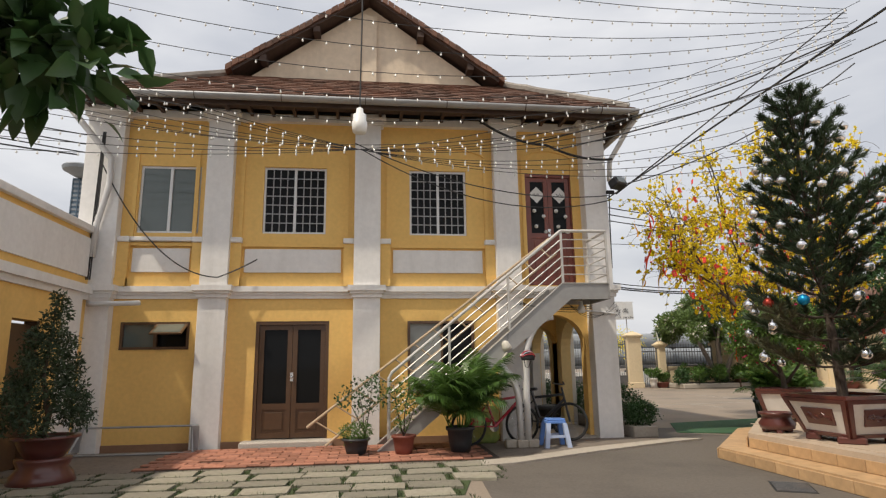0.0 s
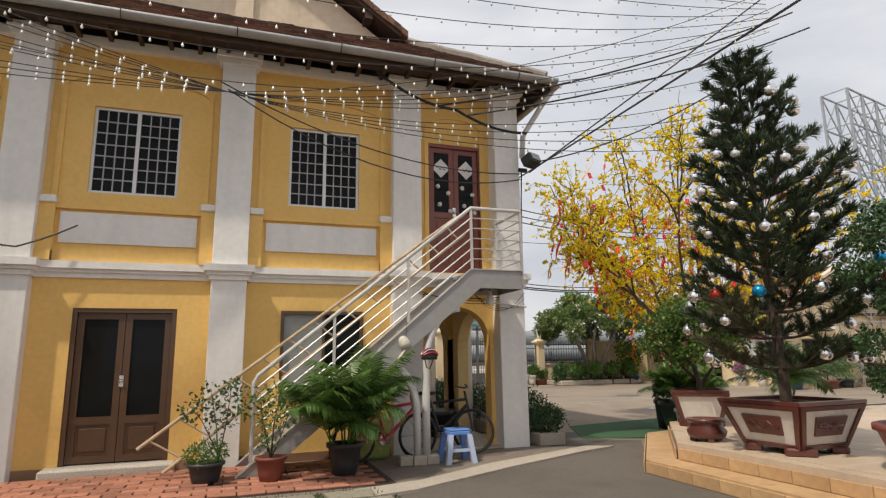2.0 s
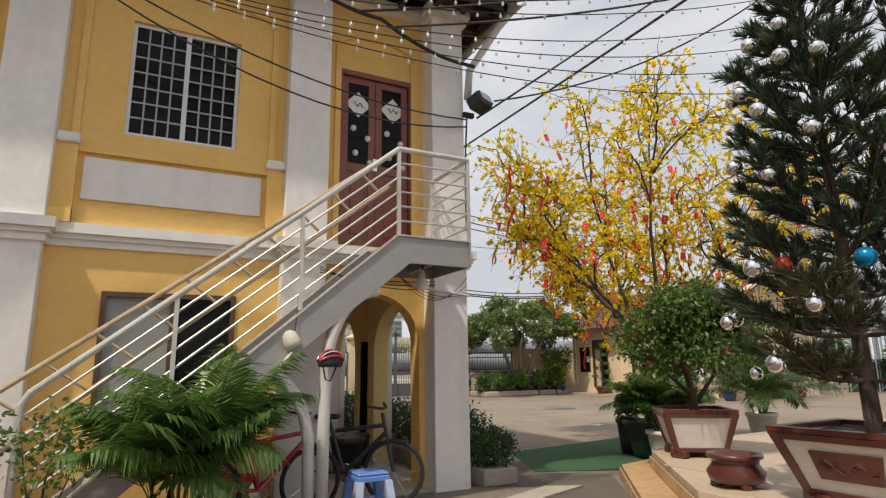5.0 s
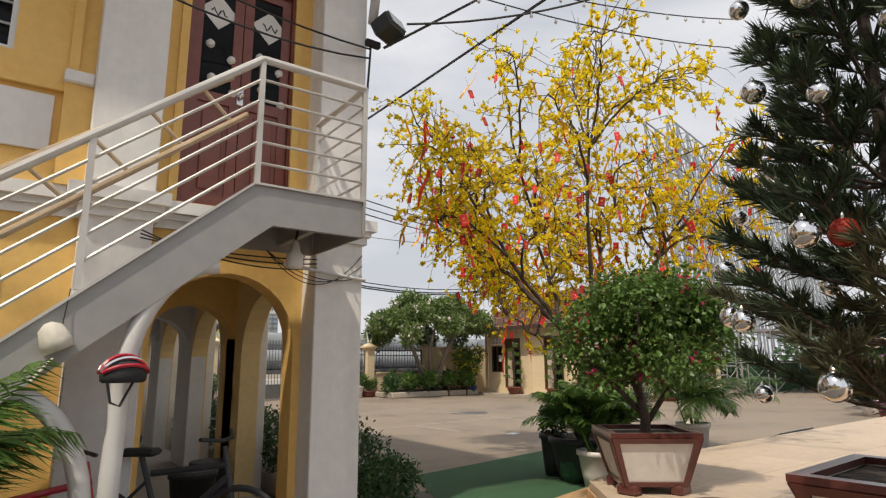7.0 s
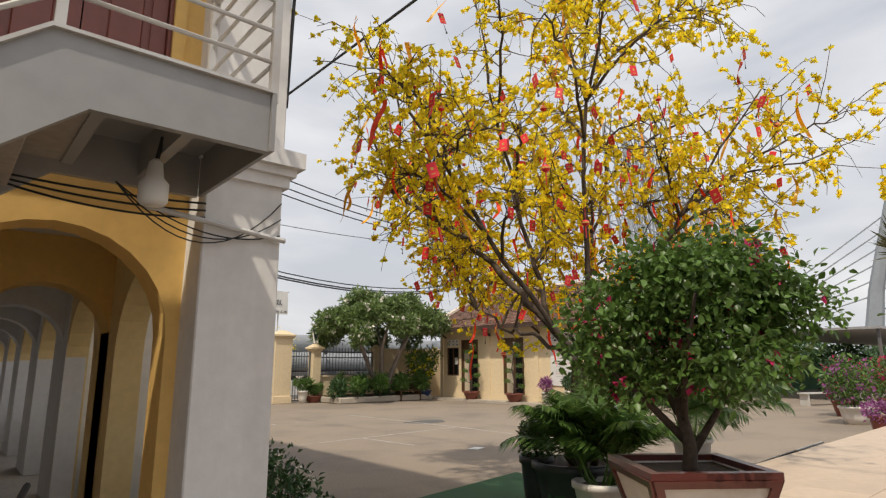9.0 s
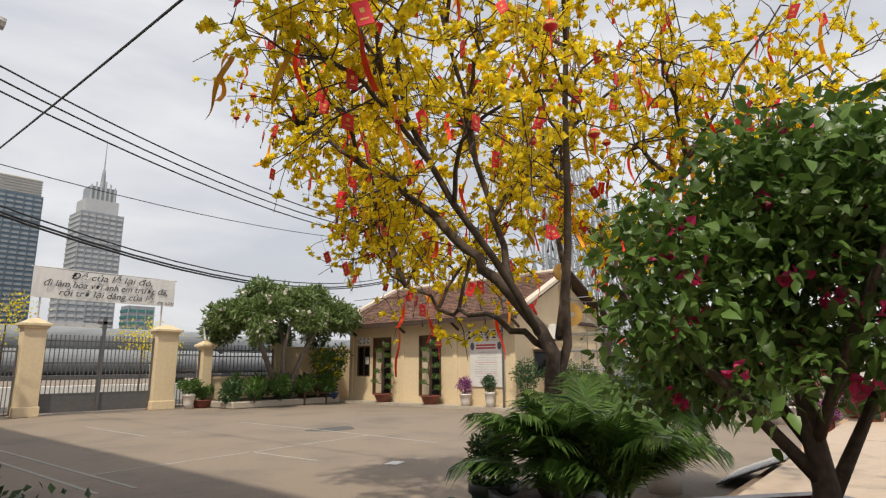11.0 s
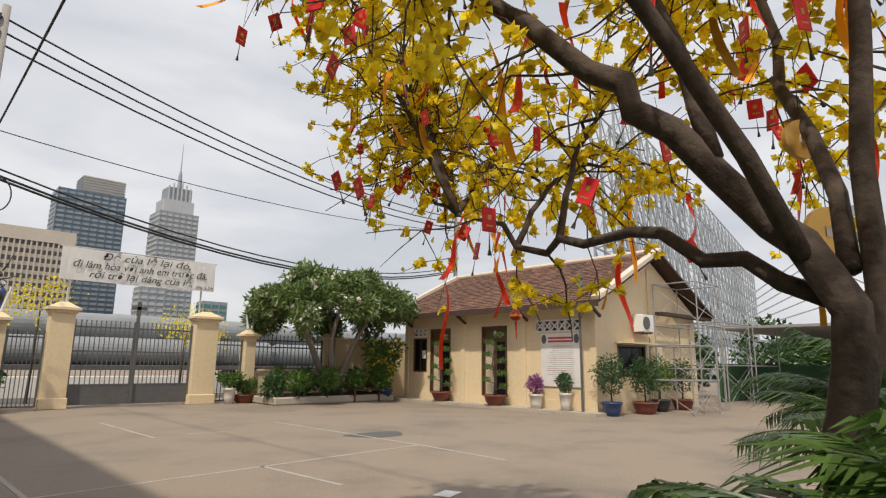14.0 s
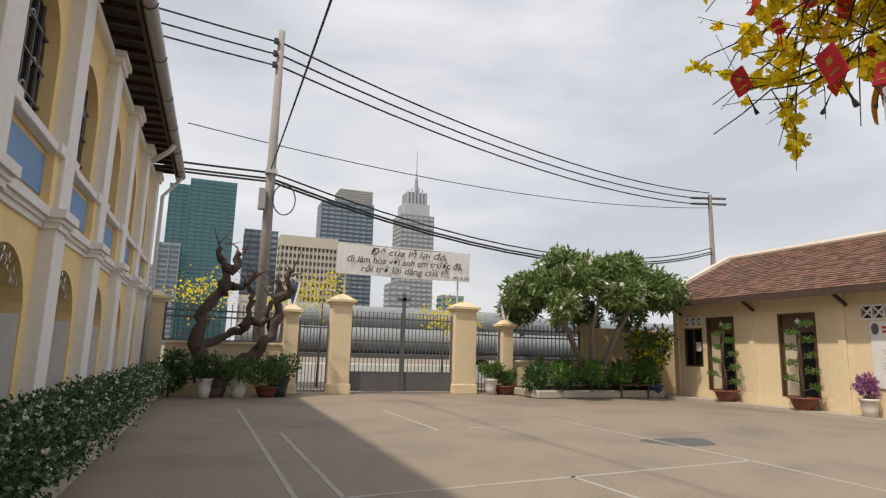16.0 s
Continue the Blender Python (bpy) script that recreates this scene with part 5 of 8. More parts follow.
def scaffold(name, x0, y0, wx, wy, h, levels, label):
    t = thing(name, (x0, y0, 0), label, "scaffolding", "scaffolding")
    for x in (0, wx):
        for y in (0, wy):
            bm = bmesh.new()
            tube(bm, [(x, y, 0), (x, y, h)], 0.021, 6)
            part("post", bm, ZINC, t)
    for i in range(1, levels + 1):
        z = h * i / levels
        for a, b in (((0, 0), (wx, 0)), ((0, wy), (wx, wy)), ((0, 0), (0, wy)), ((wx, 0), (wx, wy))):
            bm = bmesh.new()
            tube(bm, [(*a, z - 0.03), (*b, z - 0.03)], 0.02, 6)
            part("ledger", bm, ZINC, t)
            bm = bmesh.new()
            tube(bm, [(*a, z - h / levels + 0.1), (*b, z - 0.1)], 0.009, 5)
            part("brace", bm, ZINC, t)
    return t


scaffold("scaffold_tower", 23.3, 18.6, 1.7, 1.3, 2.0, 2, "small grey tube scaffold tower by the gate house")
scaffold("scaffold_tower", 24.6, 18.9, 1.7, 1.4, 4.0, 3, "tall grey tube scaffold tower by the gate house")
scaffold("scaffold_tower", 27.3, 19.2, 2.2, 1.2, 2.9, 2, "grey tube scaffold tower by the gate house")
scaffold("scaffold_tower", 30.5, 19.4, 2.6, 1.2, 2.9, 2, "grey tube scaffold tower by the gate house")
# open shelter at the far side of the yard
t = thing("open_shelter", (36, 17, 0), "long dark flat-roofed open shelter", "shelter")
part("roof", boxmesh(-5, 24, -3, 4, 2.86, 2.96), ZINC, t)
for i in range(7):
    part("post", boxmesh(-4.8 + i * 4.6, -4.7 + i * 4.6, -2.9, -2.8, 0, 2.86), GATEPAINT, t)
part("back_screen", boxmesh(-5, 24, 3.9, 4.0, 0, 1.5), CARPET, t, "dark green screen")
for i in range(3):
    b = thing("bench", (29 + i * 4.2, 15.6 - i * 0.8, 0), "pale slatted bench by the shelter", "bench", "shelter benches", turn=-18)
    part("seat", boxmesh(-1.2, 1.2, -0.2, 0.2, 0.42, 0.47, 0.01), RAILPAINT, b)
    for x in (-1.1, 1.06):
        part("leg", boxmesh(x, x + 0.05, -0.18, 0.18, 0, 0.42), RAILPAINT, b)

# ---- street beyond the gate ----
def pipe_trailer(x, y, label):
    t = thing("pipe_trailer", (x, y, 0), label, "trailer", "pipe trailers")
    part("bed", boxmesh(-6.5, 6.5, -1.2, 1.2, 0.95, 1.15, 0.02), GATEPAINT, t)
    for wx in (-5.6, -4.5, 4.2, 5.3):
        for wy in (-1.0, 1.0):
            bm = bmesh.new()
            lathe(bm, [(0.3, -0.12), (0.46, -0.12), (0.48, -0.06), (0.48, 0.06), (0.46, 0.12), (0.3, 0.12)], 18)
            bmesh.ops.transform(bm, matrix=pose(wx, wy, 0.48, 90), verts=bm.verts)
            wheel = part("wheel", bm, BLACKRUBBER, t)
            bm = bmesh.new()
            lathe(bm, [(0.28, -0.13), (0.28, 0.13)], 14)
            bmesh.ops.transform(bm, matrix=pose(wx, wy, 0.48, 90), verts=bm.verts)
            part("rim", bm, TOWERGREY, wheel)
    return t


for k, (x, y) in enumerate(((14.2, 39.5), (27.5, 41.5))):
    pipe_trailer(x, y, "dark flatbed trailer parked beyond the gate")
    for j, (dy, z) in enumerate(((-0.6, 1.72), (0.62, 1.72), (0.0, 2.72))):
        bm = bmesh.new()
        tube(bm, [(x - 6.8 + 0.5 * j, y + dy, z), (x + 6.4 + 0.3 * j, y + dy, z)], 0.57, 24)
        tagged(part("steel_pipe", bm, BIGPIPE, smooth=False), "huge grey steel pipe stacked on a trailer", "pipe", "stacked pipes")
structure("street_barrier", boxmesh(-10, 60, 36.4, 36.55, 0.0, 0.75, 0.02), WHITE, "low pale concrete barrier along the street", "barrier")

# ---- skyline ----
def tower(name, x0, x1, y, h, depth, floors, wall_mat, band_mat, label, mullions=0, taper=1.0, base=0.0, inset=0.35):
    t = thing(name, ((x0 + x1) / 2, y, base), label, "building", "skyline towers")
    w = (x1 - x0) / 2
    part("wall", boxmesh(-w, w, 0, depth, 0, h - base), wall_mat, t)
    step = (h - base) / floors
    band = None
    for i in range(floors):
        if band is None:
            band = part("window_band", boxmesh(-w - inset, w + inset, -inset, depth + inset, 0.0, step * 0.45), band_mat, t)
        else:
            o = part("window_band", band.data, band_mat, t)
            o.location.z = step * i
    fin = None
    for i in range(mullions + 1 if mullions else 0):
        x = -w + 2 * w * i / mullions
        if fin is None:
            fin = part("fin", boxmesh(-0.35, 0.35, -inset - 0.5, 0, 0, h - base), wall_mat, t)
            fin.location.x = x
        else:
            fin_o = part("fin", fin.data, wall_mat, t)
            fin_o.location.x = x
    return t


t = tower("glass_tower", -20.2, 14, 505, 131, 26, 40, TEALGLASS, BLUEGLASS, "tall teal glass office tower on the skyline", 6)
t = tower("glass_tower", -35, -20.8, 508, 126, 24, 40, TEALGLASS, BLUEGLASS, "slim teal glass office tower on the skyline", 3)
tower("glass_tower", -36, -22, 480, 74, 14, 20, TOWERGREY, BLUEGLASS, "dark glass building below the towers", 2)
tower("office_block", 24, 51, 530, 99, 22, 20, BLUEGLASS, TOWERGREY, "dark blue-grey glass office block on the skyline", 5)
t = tower("hotel_block", 51, 97, 500, 88, 20, 15, GATEPAINT, TOWERBEIGE, "beige hotel block with rows of windows", 0)
for i in range(15):
    part("pier", boxmesh(-23 + i * 3.28, -22.0 + i * 3.28, -1.1, 0.2, 0, 88), TOWERBEIGE, t)
part("roof_parapet", boxmesh(-23.4, 23.4, -1.4, 20.5, 82, 91), TOWERBEIGE, t)
t = tower("glass_tower", 89, 137, 540, 134, 26, 34, BLUEGLASS, TOWERGREY, "blue-grey glass tower with a pale crown", 8)
part("crown", boxmesh(-8, 23, 2, 24, 134, 148, 0.5), TOWERBEIGE, t, "pale stepped crown")
for i in range(6):
    part("crown_rib", boxmesh(-8.5, 23.5, 1.5, 24.5, 135 + i * 2.2, 135.9 + i * 2.2), TOWERGREY, t)
t = tower("spire_tower", 153, 183, 500, 120, 26, 30, TOWERGREY, TOWERWHITE, "pale stepped tower with a spire", 6)
part("upper_stage", boxmesh(-12, 12, 3, 23, 120, 131), TOWERWHITE, t)
part("upper_stage", boxmesh(-9, 10, 5, 21, 131, 142), TOWERGREY, t)
for i in range(6):
    part("crown_fin", boxmesh(-9 + i * 3.4, -8 + i * 3.4, 4, 5, 126, 143 + 4 * math.sin(i * math.pi / 5)), TOWERWHITE, t)
bm = bmesh.new()
lathe(bm, [(2.2, 142), (1.4, 156), (0.5, 160), (0.15, 184)], 8, (1.5, 12, 0))
part("spire", bm, TOWERGREY, t)
tower("small_block", 136, 153, 470, 54, 16, 12, TOWERGREY, TOWERWHITE, "small white apartment block on the skyline", 3)
tower("small_block", 186, 205, 480, 48, 14, 10, TOWERGREY, TEALGLASS, "small teal glass block on the skyline", 3)
tower("small_block", -49, -36, 520, 62, 14, 14, TOWERWHITE, BLUEGLASS, "pale glass block on the skyline", 2)
tower("small_block", 110, 150, 430, 30, 12, 7, TOWERWHITE, TOWERBEIGE, "low pale building row across the water", 4)
tower("small_block", 225, 330, 430, 22, 12, 5, TOWERWHITE, TOWERBEIGE, "low pale building row across the water", 9)
tower("small_block", 20, 58, 420, 34, 12, 8, TOWERBEIGE, TOWERWHITE, "low cream building row across the water", 4)
t = tower("helipad_tower", -245, -230, 500, 158, 14, 40, BLUEGLASS, TOWERGREY, "far blue glass tower with a round helipad", 3)
bm = bmesh.new()
lathe(bm, [(4, 158), (13, 163), (14, 165.5), (13.5, 166.5)], 24, (-1, -3, 0))
part("helipad", bm, TOWERGREY, t)
# lattice billboard frames
def lattice(a, b, z0, z1, bays, levels, label):
    t = thing("billboard_lattice", (*a, 0), label, "scaffolding", "billboard frames")
    a, b = Vector((0, 0, 0)), Vector((b[0] - a[0], b[1] - a[1], 0))
    side = (b - a).normalized().cross(Vector((0, 0, 1))) * 2.2
    for layer in (0, 1):
        o = side * layer
        bm = bmesh.new()
        for i in range(bays + 1):
            p = a.lerp(b, i / bays) + o
            tube(bm, [p + Vector((0, 0, 0)), p + Vector((0, 0, z1))], 0.13, 4)
            if i < bays:
                q = a.lerp(b, (i + 1) / bays) + o
                for k in range(levels + 1):
                    z = z0 + (z1 - z0) * k / levels
                    tube(bm, [p + Vector((0, 0, z)), q + Vector((0, 0, z))], 0.09, 4)
                    if k < levels:
                        zz = z0 + (z1 - z0) * (k + 1) / levels
                        tube(bm, [p + Vector((0, 0, z)), q + Vector((0, 0, zz))], 0.06, 4)
                        tube(bm, [p + Vector((0, 0, zz)), q + Vector((0, 0, z))], 0.06, 4)
        part("lattice_frame", bm, TRUSS, t)
    bm = bmesh.new()
    for i in range(bays + 1):
        p = a.lerp(b, i / bays)
        for k in range(levels + 1):
            z = z0 + (z1 - z0) * k / levels
            tube(bm, [p + Vector((0, 0, z)), p + side + Vector((0, 0, z))], 0.06, 4)
    part("lacing", bm, TRUSS, t)["kind"] = "stuff"


lattice((52, 39.6), (80, 46), 5, 25.5, 10, 6, "tall galvanised lattice frame of a billboard")
lattice((84, 47), (150, 62), 5, 26, 18, 6, "tall galvanised lattice frame of a billboard")
# cable-stayed bridge far off; distance haze is put into its grey colour
t = thing("stayed_bridge", (390, 103, 0), "white leaning bridge pylon with stay cables, greyed for haze", "bridge", turn=-75)
bm = bmesh.new()
tube(bm, [(0, 0, 0), (6, -2, 40), (18, -6, 90)], 5, 8, 2.5)
part("pylon", bm, TOWERGREY, t)
part("deck", boxmesh(-80, 160, -6, 6, 14, 17), TOWERGREY, t)
for i in range(12):
    bm = bmesh.new()
    tube(bm, [(6 + i, -2, 34 + 4.5 * i), (-75 + 0 * i + 5 * (11 - i) * 0.3, 0, 17)] if i % 2 else [(6 + i, -2, 34 + 4.5 * i), (20 + i * 11, 0, 17)], 0.5, 4)
    part("stay_cable", bm, TOWERGREY, t)

# ---- plants ----
def round_pot(name, at, r, h, mat_, label, rim=0.02, foot=0.7, scale_group=""):
    t = thing(name, at, label, "pot", scale_group)
    bm = bmesh.new()
    lathe(bm, [(r * foot, 0), (r * (foot + 0.5 * (1 - foot)), h * 0.4), (r * 0.97, h * 0.85), (r + rim, h * 0.88), (r + rim, h), (r * 0.9, h), (r * 0.86, h * 0.9)], 22)
    part("pot_body", bm, mat_, t, smooth=True)
    bm = bmesh.new()
    lathe(bm, [(r * 0.87, h * 0.84), (r * 0.87, h * 0.9), (r * 0.3, h * 0.93)], 14)
    part("soil", bm, SOIL, t)
    return t


def frond(bm_lists, rng, start, yaw, length, lift, droop, leaflets, leaf_len, width):
    """One feathery frond: an arching rib with paired narrow leaflets."""
    verts, faces = bm_lists
    d = np.array([math.cos(yaw), math.sin(yaw), 0.0])
    side = np.array([-math.sin(yaw), math.cos(yaw), 0.0])
    pts = []
    for i in range(15):
        s = i / 14
        el = lift - droop * s ** 1.4
        pts.append((start if i == 0 else pts[-1] + length / 14 * (d * math.cos(el) + np.array([0, 0, math.sin(el)]))))
    rib = pts
    for i in range(14):
        a, b = rib[i], rib[i + 1]
        w0 = 0.009 * (1 - i / 16)
        k = len(verts)
        for p in (a, b):
            verts.extend([(p + side * w0).tolist(), (p - side * w0).tolist(), (p + np.array([0, 0, w0 * 1.5])).tolist()])
        faces.extend([(k, k + 3, k + 5, k + 2), (k + 2, k + 5, k + 4, k + 1), (k + 1, k + 4, k + 3, k)])
    for i in range(leaflets):
        s = 0.16 + 0.82 * i / leaflets
        f = s * 14
        j = min(int(f), 13)
        p = rib[j] + (rib[j + 1] - rib[j]) * (f - j)
        tan = (rib[j + 1] - rib[j]) / np.linalg.norm(rib[j + 1] - rib[j])
        up = np.cross(tan, side)
        ln = leaf_len * (0.45 + 0.9 * math.sin(math.pi * min(s * 1.05, 1)) ) * rng.uniform(0.85, 1.1)
        for sg in (-1, 1):
            dr = side * sg * 0.75 + tan * 0.75 + up * -0.28 * rng.uniform(0.6, 1.2)
            dr = dr / np.linalg.norm(dr)
            m1 = p + dr * ln * 0.5 + np.array([0, 0, 0.012])
            e1 = p + dr * ln - np.array([0, 0, ln * rng.uniform(0.12, 0.34)])
            wv = np.cross(dr, up)
            wv = wv / np.linalg.norm(wv) * width
            k = len(verts)
            verts.extend([(p - wv * 0.4).tolist(), (p + wv * 0.4).tolist(), (m1 + wv).tolist(), (m1 - wv).tolist(), e1.tolist()])
            faces.extend([(k, k + 1, k + 2, k + 3), (k + 3, k + 2, k + 4)])


def areca(name, at, seed, count, length, leaf_len, label, stems=6, width=0.012, mat_=None, low=0.35):
    rng = np.random.default_rng(seed)
    t = thing(name, at, label, "palm", "potted palms")
    bm = bmesh.new()
    heads = []
    for i in range(stems):
        a = rng.uniform(0, 6.28)
        r = rng.uniform(0.02, 0.1)
        base = Vector((r * math.cos(a), r * math.sin(a), 0))
        top = base + Vector((0.12 * math.cos(a), 0.12 * math.sin(a), rng.uniform(0.12, 0.42) * length))
        tube(bm, [base, base.lerp(top, 0.5), top], 0.016, 6, 0.01)
        heads.append(top)
    part("cane_clump", bm, LEAFBRIGHT, t, "yellow-green jointed stems")
    for i in range(count):
        v, f = [], []
        h = heads[i % stems]
        yaw = 2 * math.pi * i / count * 2.39 + rng.uniform(-0.3, 0.3)
        frond((v, f), rng, np.array(h), yaw, length * rng.uniform(0.75, 1.15), rng.uniform(low, 1.5), rng.uniform(0.6, 1.7), 36, leaf_len, width)
        part("frond", mesh_from("frond", v, f), mat_ or PALMLEAF, t)
    return t


def sphere_points(rng, k, r, squash=(1, 1, 1), shell=0.55):
    d = rng.normal(size=(k, 3))
    d /= np.linalg.norm(d, axis=1)[:, None]
    rad = r * (shell + (1 - shell) * rng.uniform(0, 1, k) ** 0.5)
    return d * rad[:, None] * np.array(squash), d


def fine_leaves(name, rng, centres, size, aspect, outward):
    """Curved pointed leaves with a rib, eight triangles each."""
    c = np.asarray(centres, float)
    k = len(c)
    d = rng.normal(size=(k, 3)) * 0.8 + outward
    d[:, 2] -= 0.2
    d /= np.linalg.norm(d, axis=1)[:, None] + 1e-9
    side = np.cross(d, rng.normal(size=(k, 3)) * 0.6 + np.array([0, 0, 1.0]))
    side /= np.linalg.norm(side, axis=1)[:, None] + 1e-9
    up = np.cross(side, d)
    s = (size * rng.uniform(0.6, 1.35, k))[:, None]
    w = s * aspect * 0.5
    r1, r2 = c + d * s * 0.35, c + d * s * 0.7 - up * s * 0.05
    tip = c + d * s * 1.05 - up * s * 0.16
    v = np.stack([c, r1 - side * w + up * w * 0.35, r1, r1 + side * w + up * w * 0.35, r2 - side * w * 0.72 + up * w * 0.2, r2, r2 + side * w * 0.72 + up * w * 0.2, tip], 1).reshape(-1, 3)
    base = np.arange(k)[:, None] * 8
    faces = np.concatenate([base + q for q in ([0, 1, 2], [0, 2, 3], [1, 4, 5], [1, 5, 2], [2, 5, 6], [2, 6, 3], [4, 7, 5], [5, 7, 6])], 1).reshape(-1, 3)
    return mesh_from(name, v.tolist(), faces.tolist())


def leafy(name, at, seed, clumps, leaves, size, mat_, label, category, trunk=None, aspect=0.5, flower=None, flowers=0, flower_size=0.05, group="", lumps=0.12, bark=None, fine=False):
    """A bush or crown from several uneven clumps (centre, radius), with twigs between."""
    rng = np.random.default_rng(seed)
    t = thing(name, at, label, category, group)
    if trunk:
        for k, (pts, r0, r1) in enumerate(trunk):
            bm = bmesh.new()
            tube(bm, pts, r0, 8, r1)
            part("trunk" if k == 0 else "limb", bm, bark or BARK, t, smooth=True)
    total = sum(r ** 2 for _, r in clumps)
    for c, r in clumps:
        k = int(leaves * r ** 2 / total)
        p, d = sphere_points(rng, k, r, (1, 1, 0.8))
        p += rng.normal(size=p.shape) * r * lumps
        part("crown", fine_leaves("crown", rng, p + np.array(c), size, aspect, d * 0.7) if fine else quad_leaves("crown", rng, p + np.array(c), size, 0.8, aspect, 0.15, True, d * 0.7), mat_, t, smooth=fine)
        if flower:
            kf = max(1, int(flowers * r ** 2 / total))
            p, d = sphere_points(rng, kf, r * 1.02, (1, 1, 0.82), 0.92)
            p = np.repeat(p, 7, 0) + rng.normal(size=(kf * 7, 3)) * flower_size * 0.35
            part("bloom", quad_leaves("flowers", rng, p + np.array(c), flower_size, 1.0, 0.8), flower, t)["kind"] = "stuff"
    return t


def square_planter(at, top, bottom, h, turn, label, carved=False, sides=4):
    t = thing("planter", at, label, "planter", turn=turn)
    step = 2 * math.pi / sides
    ph = math.pi / sides
    for i in range(sides):
        a0, a1 = ph + step * i, ph + step * (i + 1)
        lo = [Vector((bottom * math.cos(a), bottom * math.sin(a), 0.08)) for a in (a0, a1)]
        hi = [Vector((top * math.cos(a), top * math.sin(a), h)) for a in (a0, a1)]
        n = (lo[1] - lo[0]).cross(hi[0] - lo[0]).normalized()
        def plate(u0, u1, v0, v1, d0, d1):
            bm = bmesh.new()
            def at_(u, v):
                return lo[0].lerp(lo[1], u).lerp(hi[0].lerp(hi[1], u), v)
            vs = [bm.verts.new(at_(u, v) + n * d) for d in (d0, d1) for v in (v0, v1) for u in (u0, u1)]
            for f in ((0, 2, 3, 1), (4, 5, 7, 6), (0, 1, 5, 4), (2, 6, 7, 3), (0, 4, 6, 2), (1, 3, 7, 5)):
                bm.faces.new([vs[k] for k in f])
            return bm
        part("side_panel", plate(0, 1, 0, 1, -0.05, 0), WHITEPOT, t)
        for q in ((0, 0.07, 0, 1), (0.93, 1, 0, 1), (0.07, 0.93, 0, 0.09), (0.07, 0.93, 0.9, 1)):
            part("frame_bar", plate(*q, -0.01, 0.022), MAROON, t)
        if carved:
            panel = part("carved_panel", plate(0.24, 0.76, 0.3, 0.74, 0, 0.02), MAROON, t, "dark red carved relief panel")
            for k in range(3):
                bm = bmesh.new()
                pts = []
                for q in range(14):
                    u, v = 0.28 + 0.034 * q, 0.52 + (0.1 - 0.05 * k) * math.sin(q * (0.9 + 0.4 * k) + k * 2)
                    pts.append(lo[0].lerp(lo[1], u).lerp(hi[0].lerp(hi[1], u), v) + n * 0.02)
                tube(bm, pts, 0.013, 5)
                part("relief", bm, MAROON, panel)
        big = 1.5 if carved else 1.0
        bm = boxmesh(-0.06 * big, 0.06 * big, -0.1 * big, 0.1 * big, 0, 0.09, 0.02, Matrix.Translation(((bottom - 0.06 * big) * math.cos(a0), (bottom - 0.06 * big) * math.sin(a0), 0)) @ pose(0, 0, 0, 0, 0, math.degrees(a0)))
        part("foot", bm, MAROON, t)
        bm = bmesh.new()
        o, q = [Vector((top * 1.03 * math.cos(a), top * 1.03 * math.sin(a), h)) for a in (a0, a1)], [Vector((top * 0.86 * math.cos(a), top * 0.86 * math.sin(a), h)) for a in (a0, a1)]
        vs = [bm.verts.new(p + Vector((0, 0, z))) for z in (0, 0.04) for p in (o[0], o[1], q[1], q[0])]
        for f in ((3, 2, 1, 0), (4, 5, 6, 7), (0, 1, 5, 4), (2, 3, 7, 6), (1, 2, 6, 5), (3, 0, 4, 7)):
            bm.faces.new([vs[k] for k in f])
        part("rim", bm, MAROON, t)
    bm = bmesh.new()
    prism(bm, [(top * 0.9 * math.cos(ph + step * i), top * 0.9 * math.sin(ph + step * i)) for i in range(sides)], h - 0.07, h - 0.012)
    part("soil", bm, SOIL, t)
    return t


# pine tree in the carved planter
PX, PY = 6.12, 7.12
square_planter((6.22, 7.18, 0.36), 0.72, 0.5, 0.53, 3, "large square white planter with maroon carved panels", True)


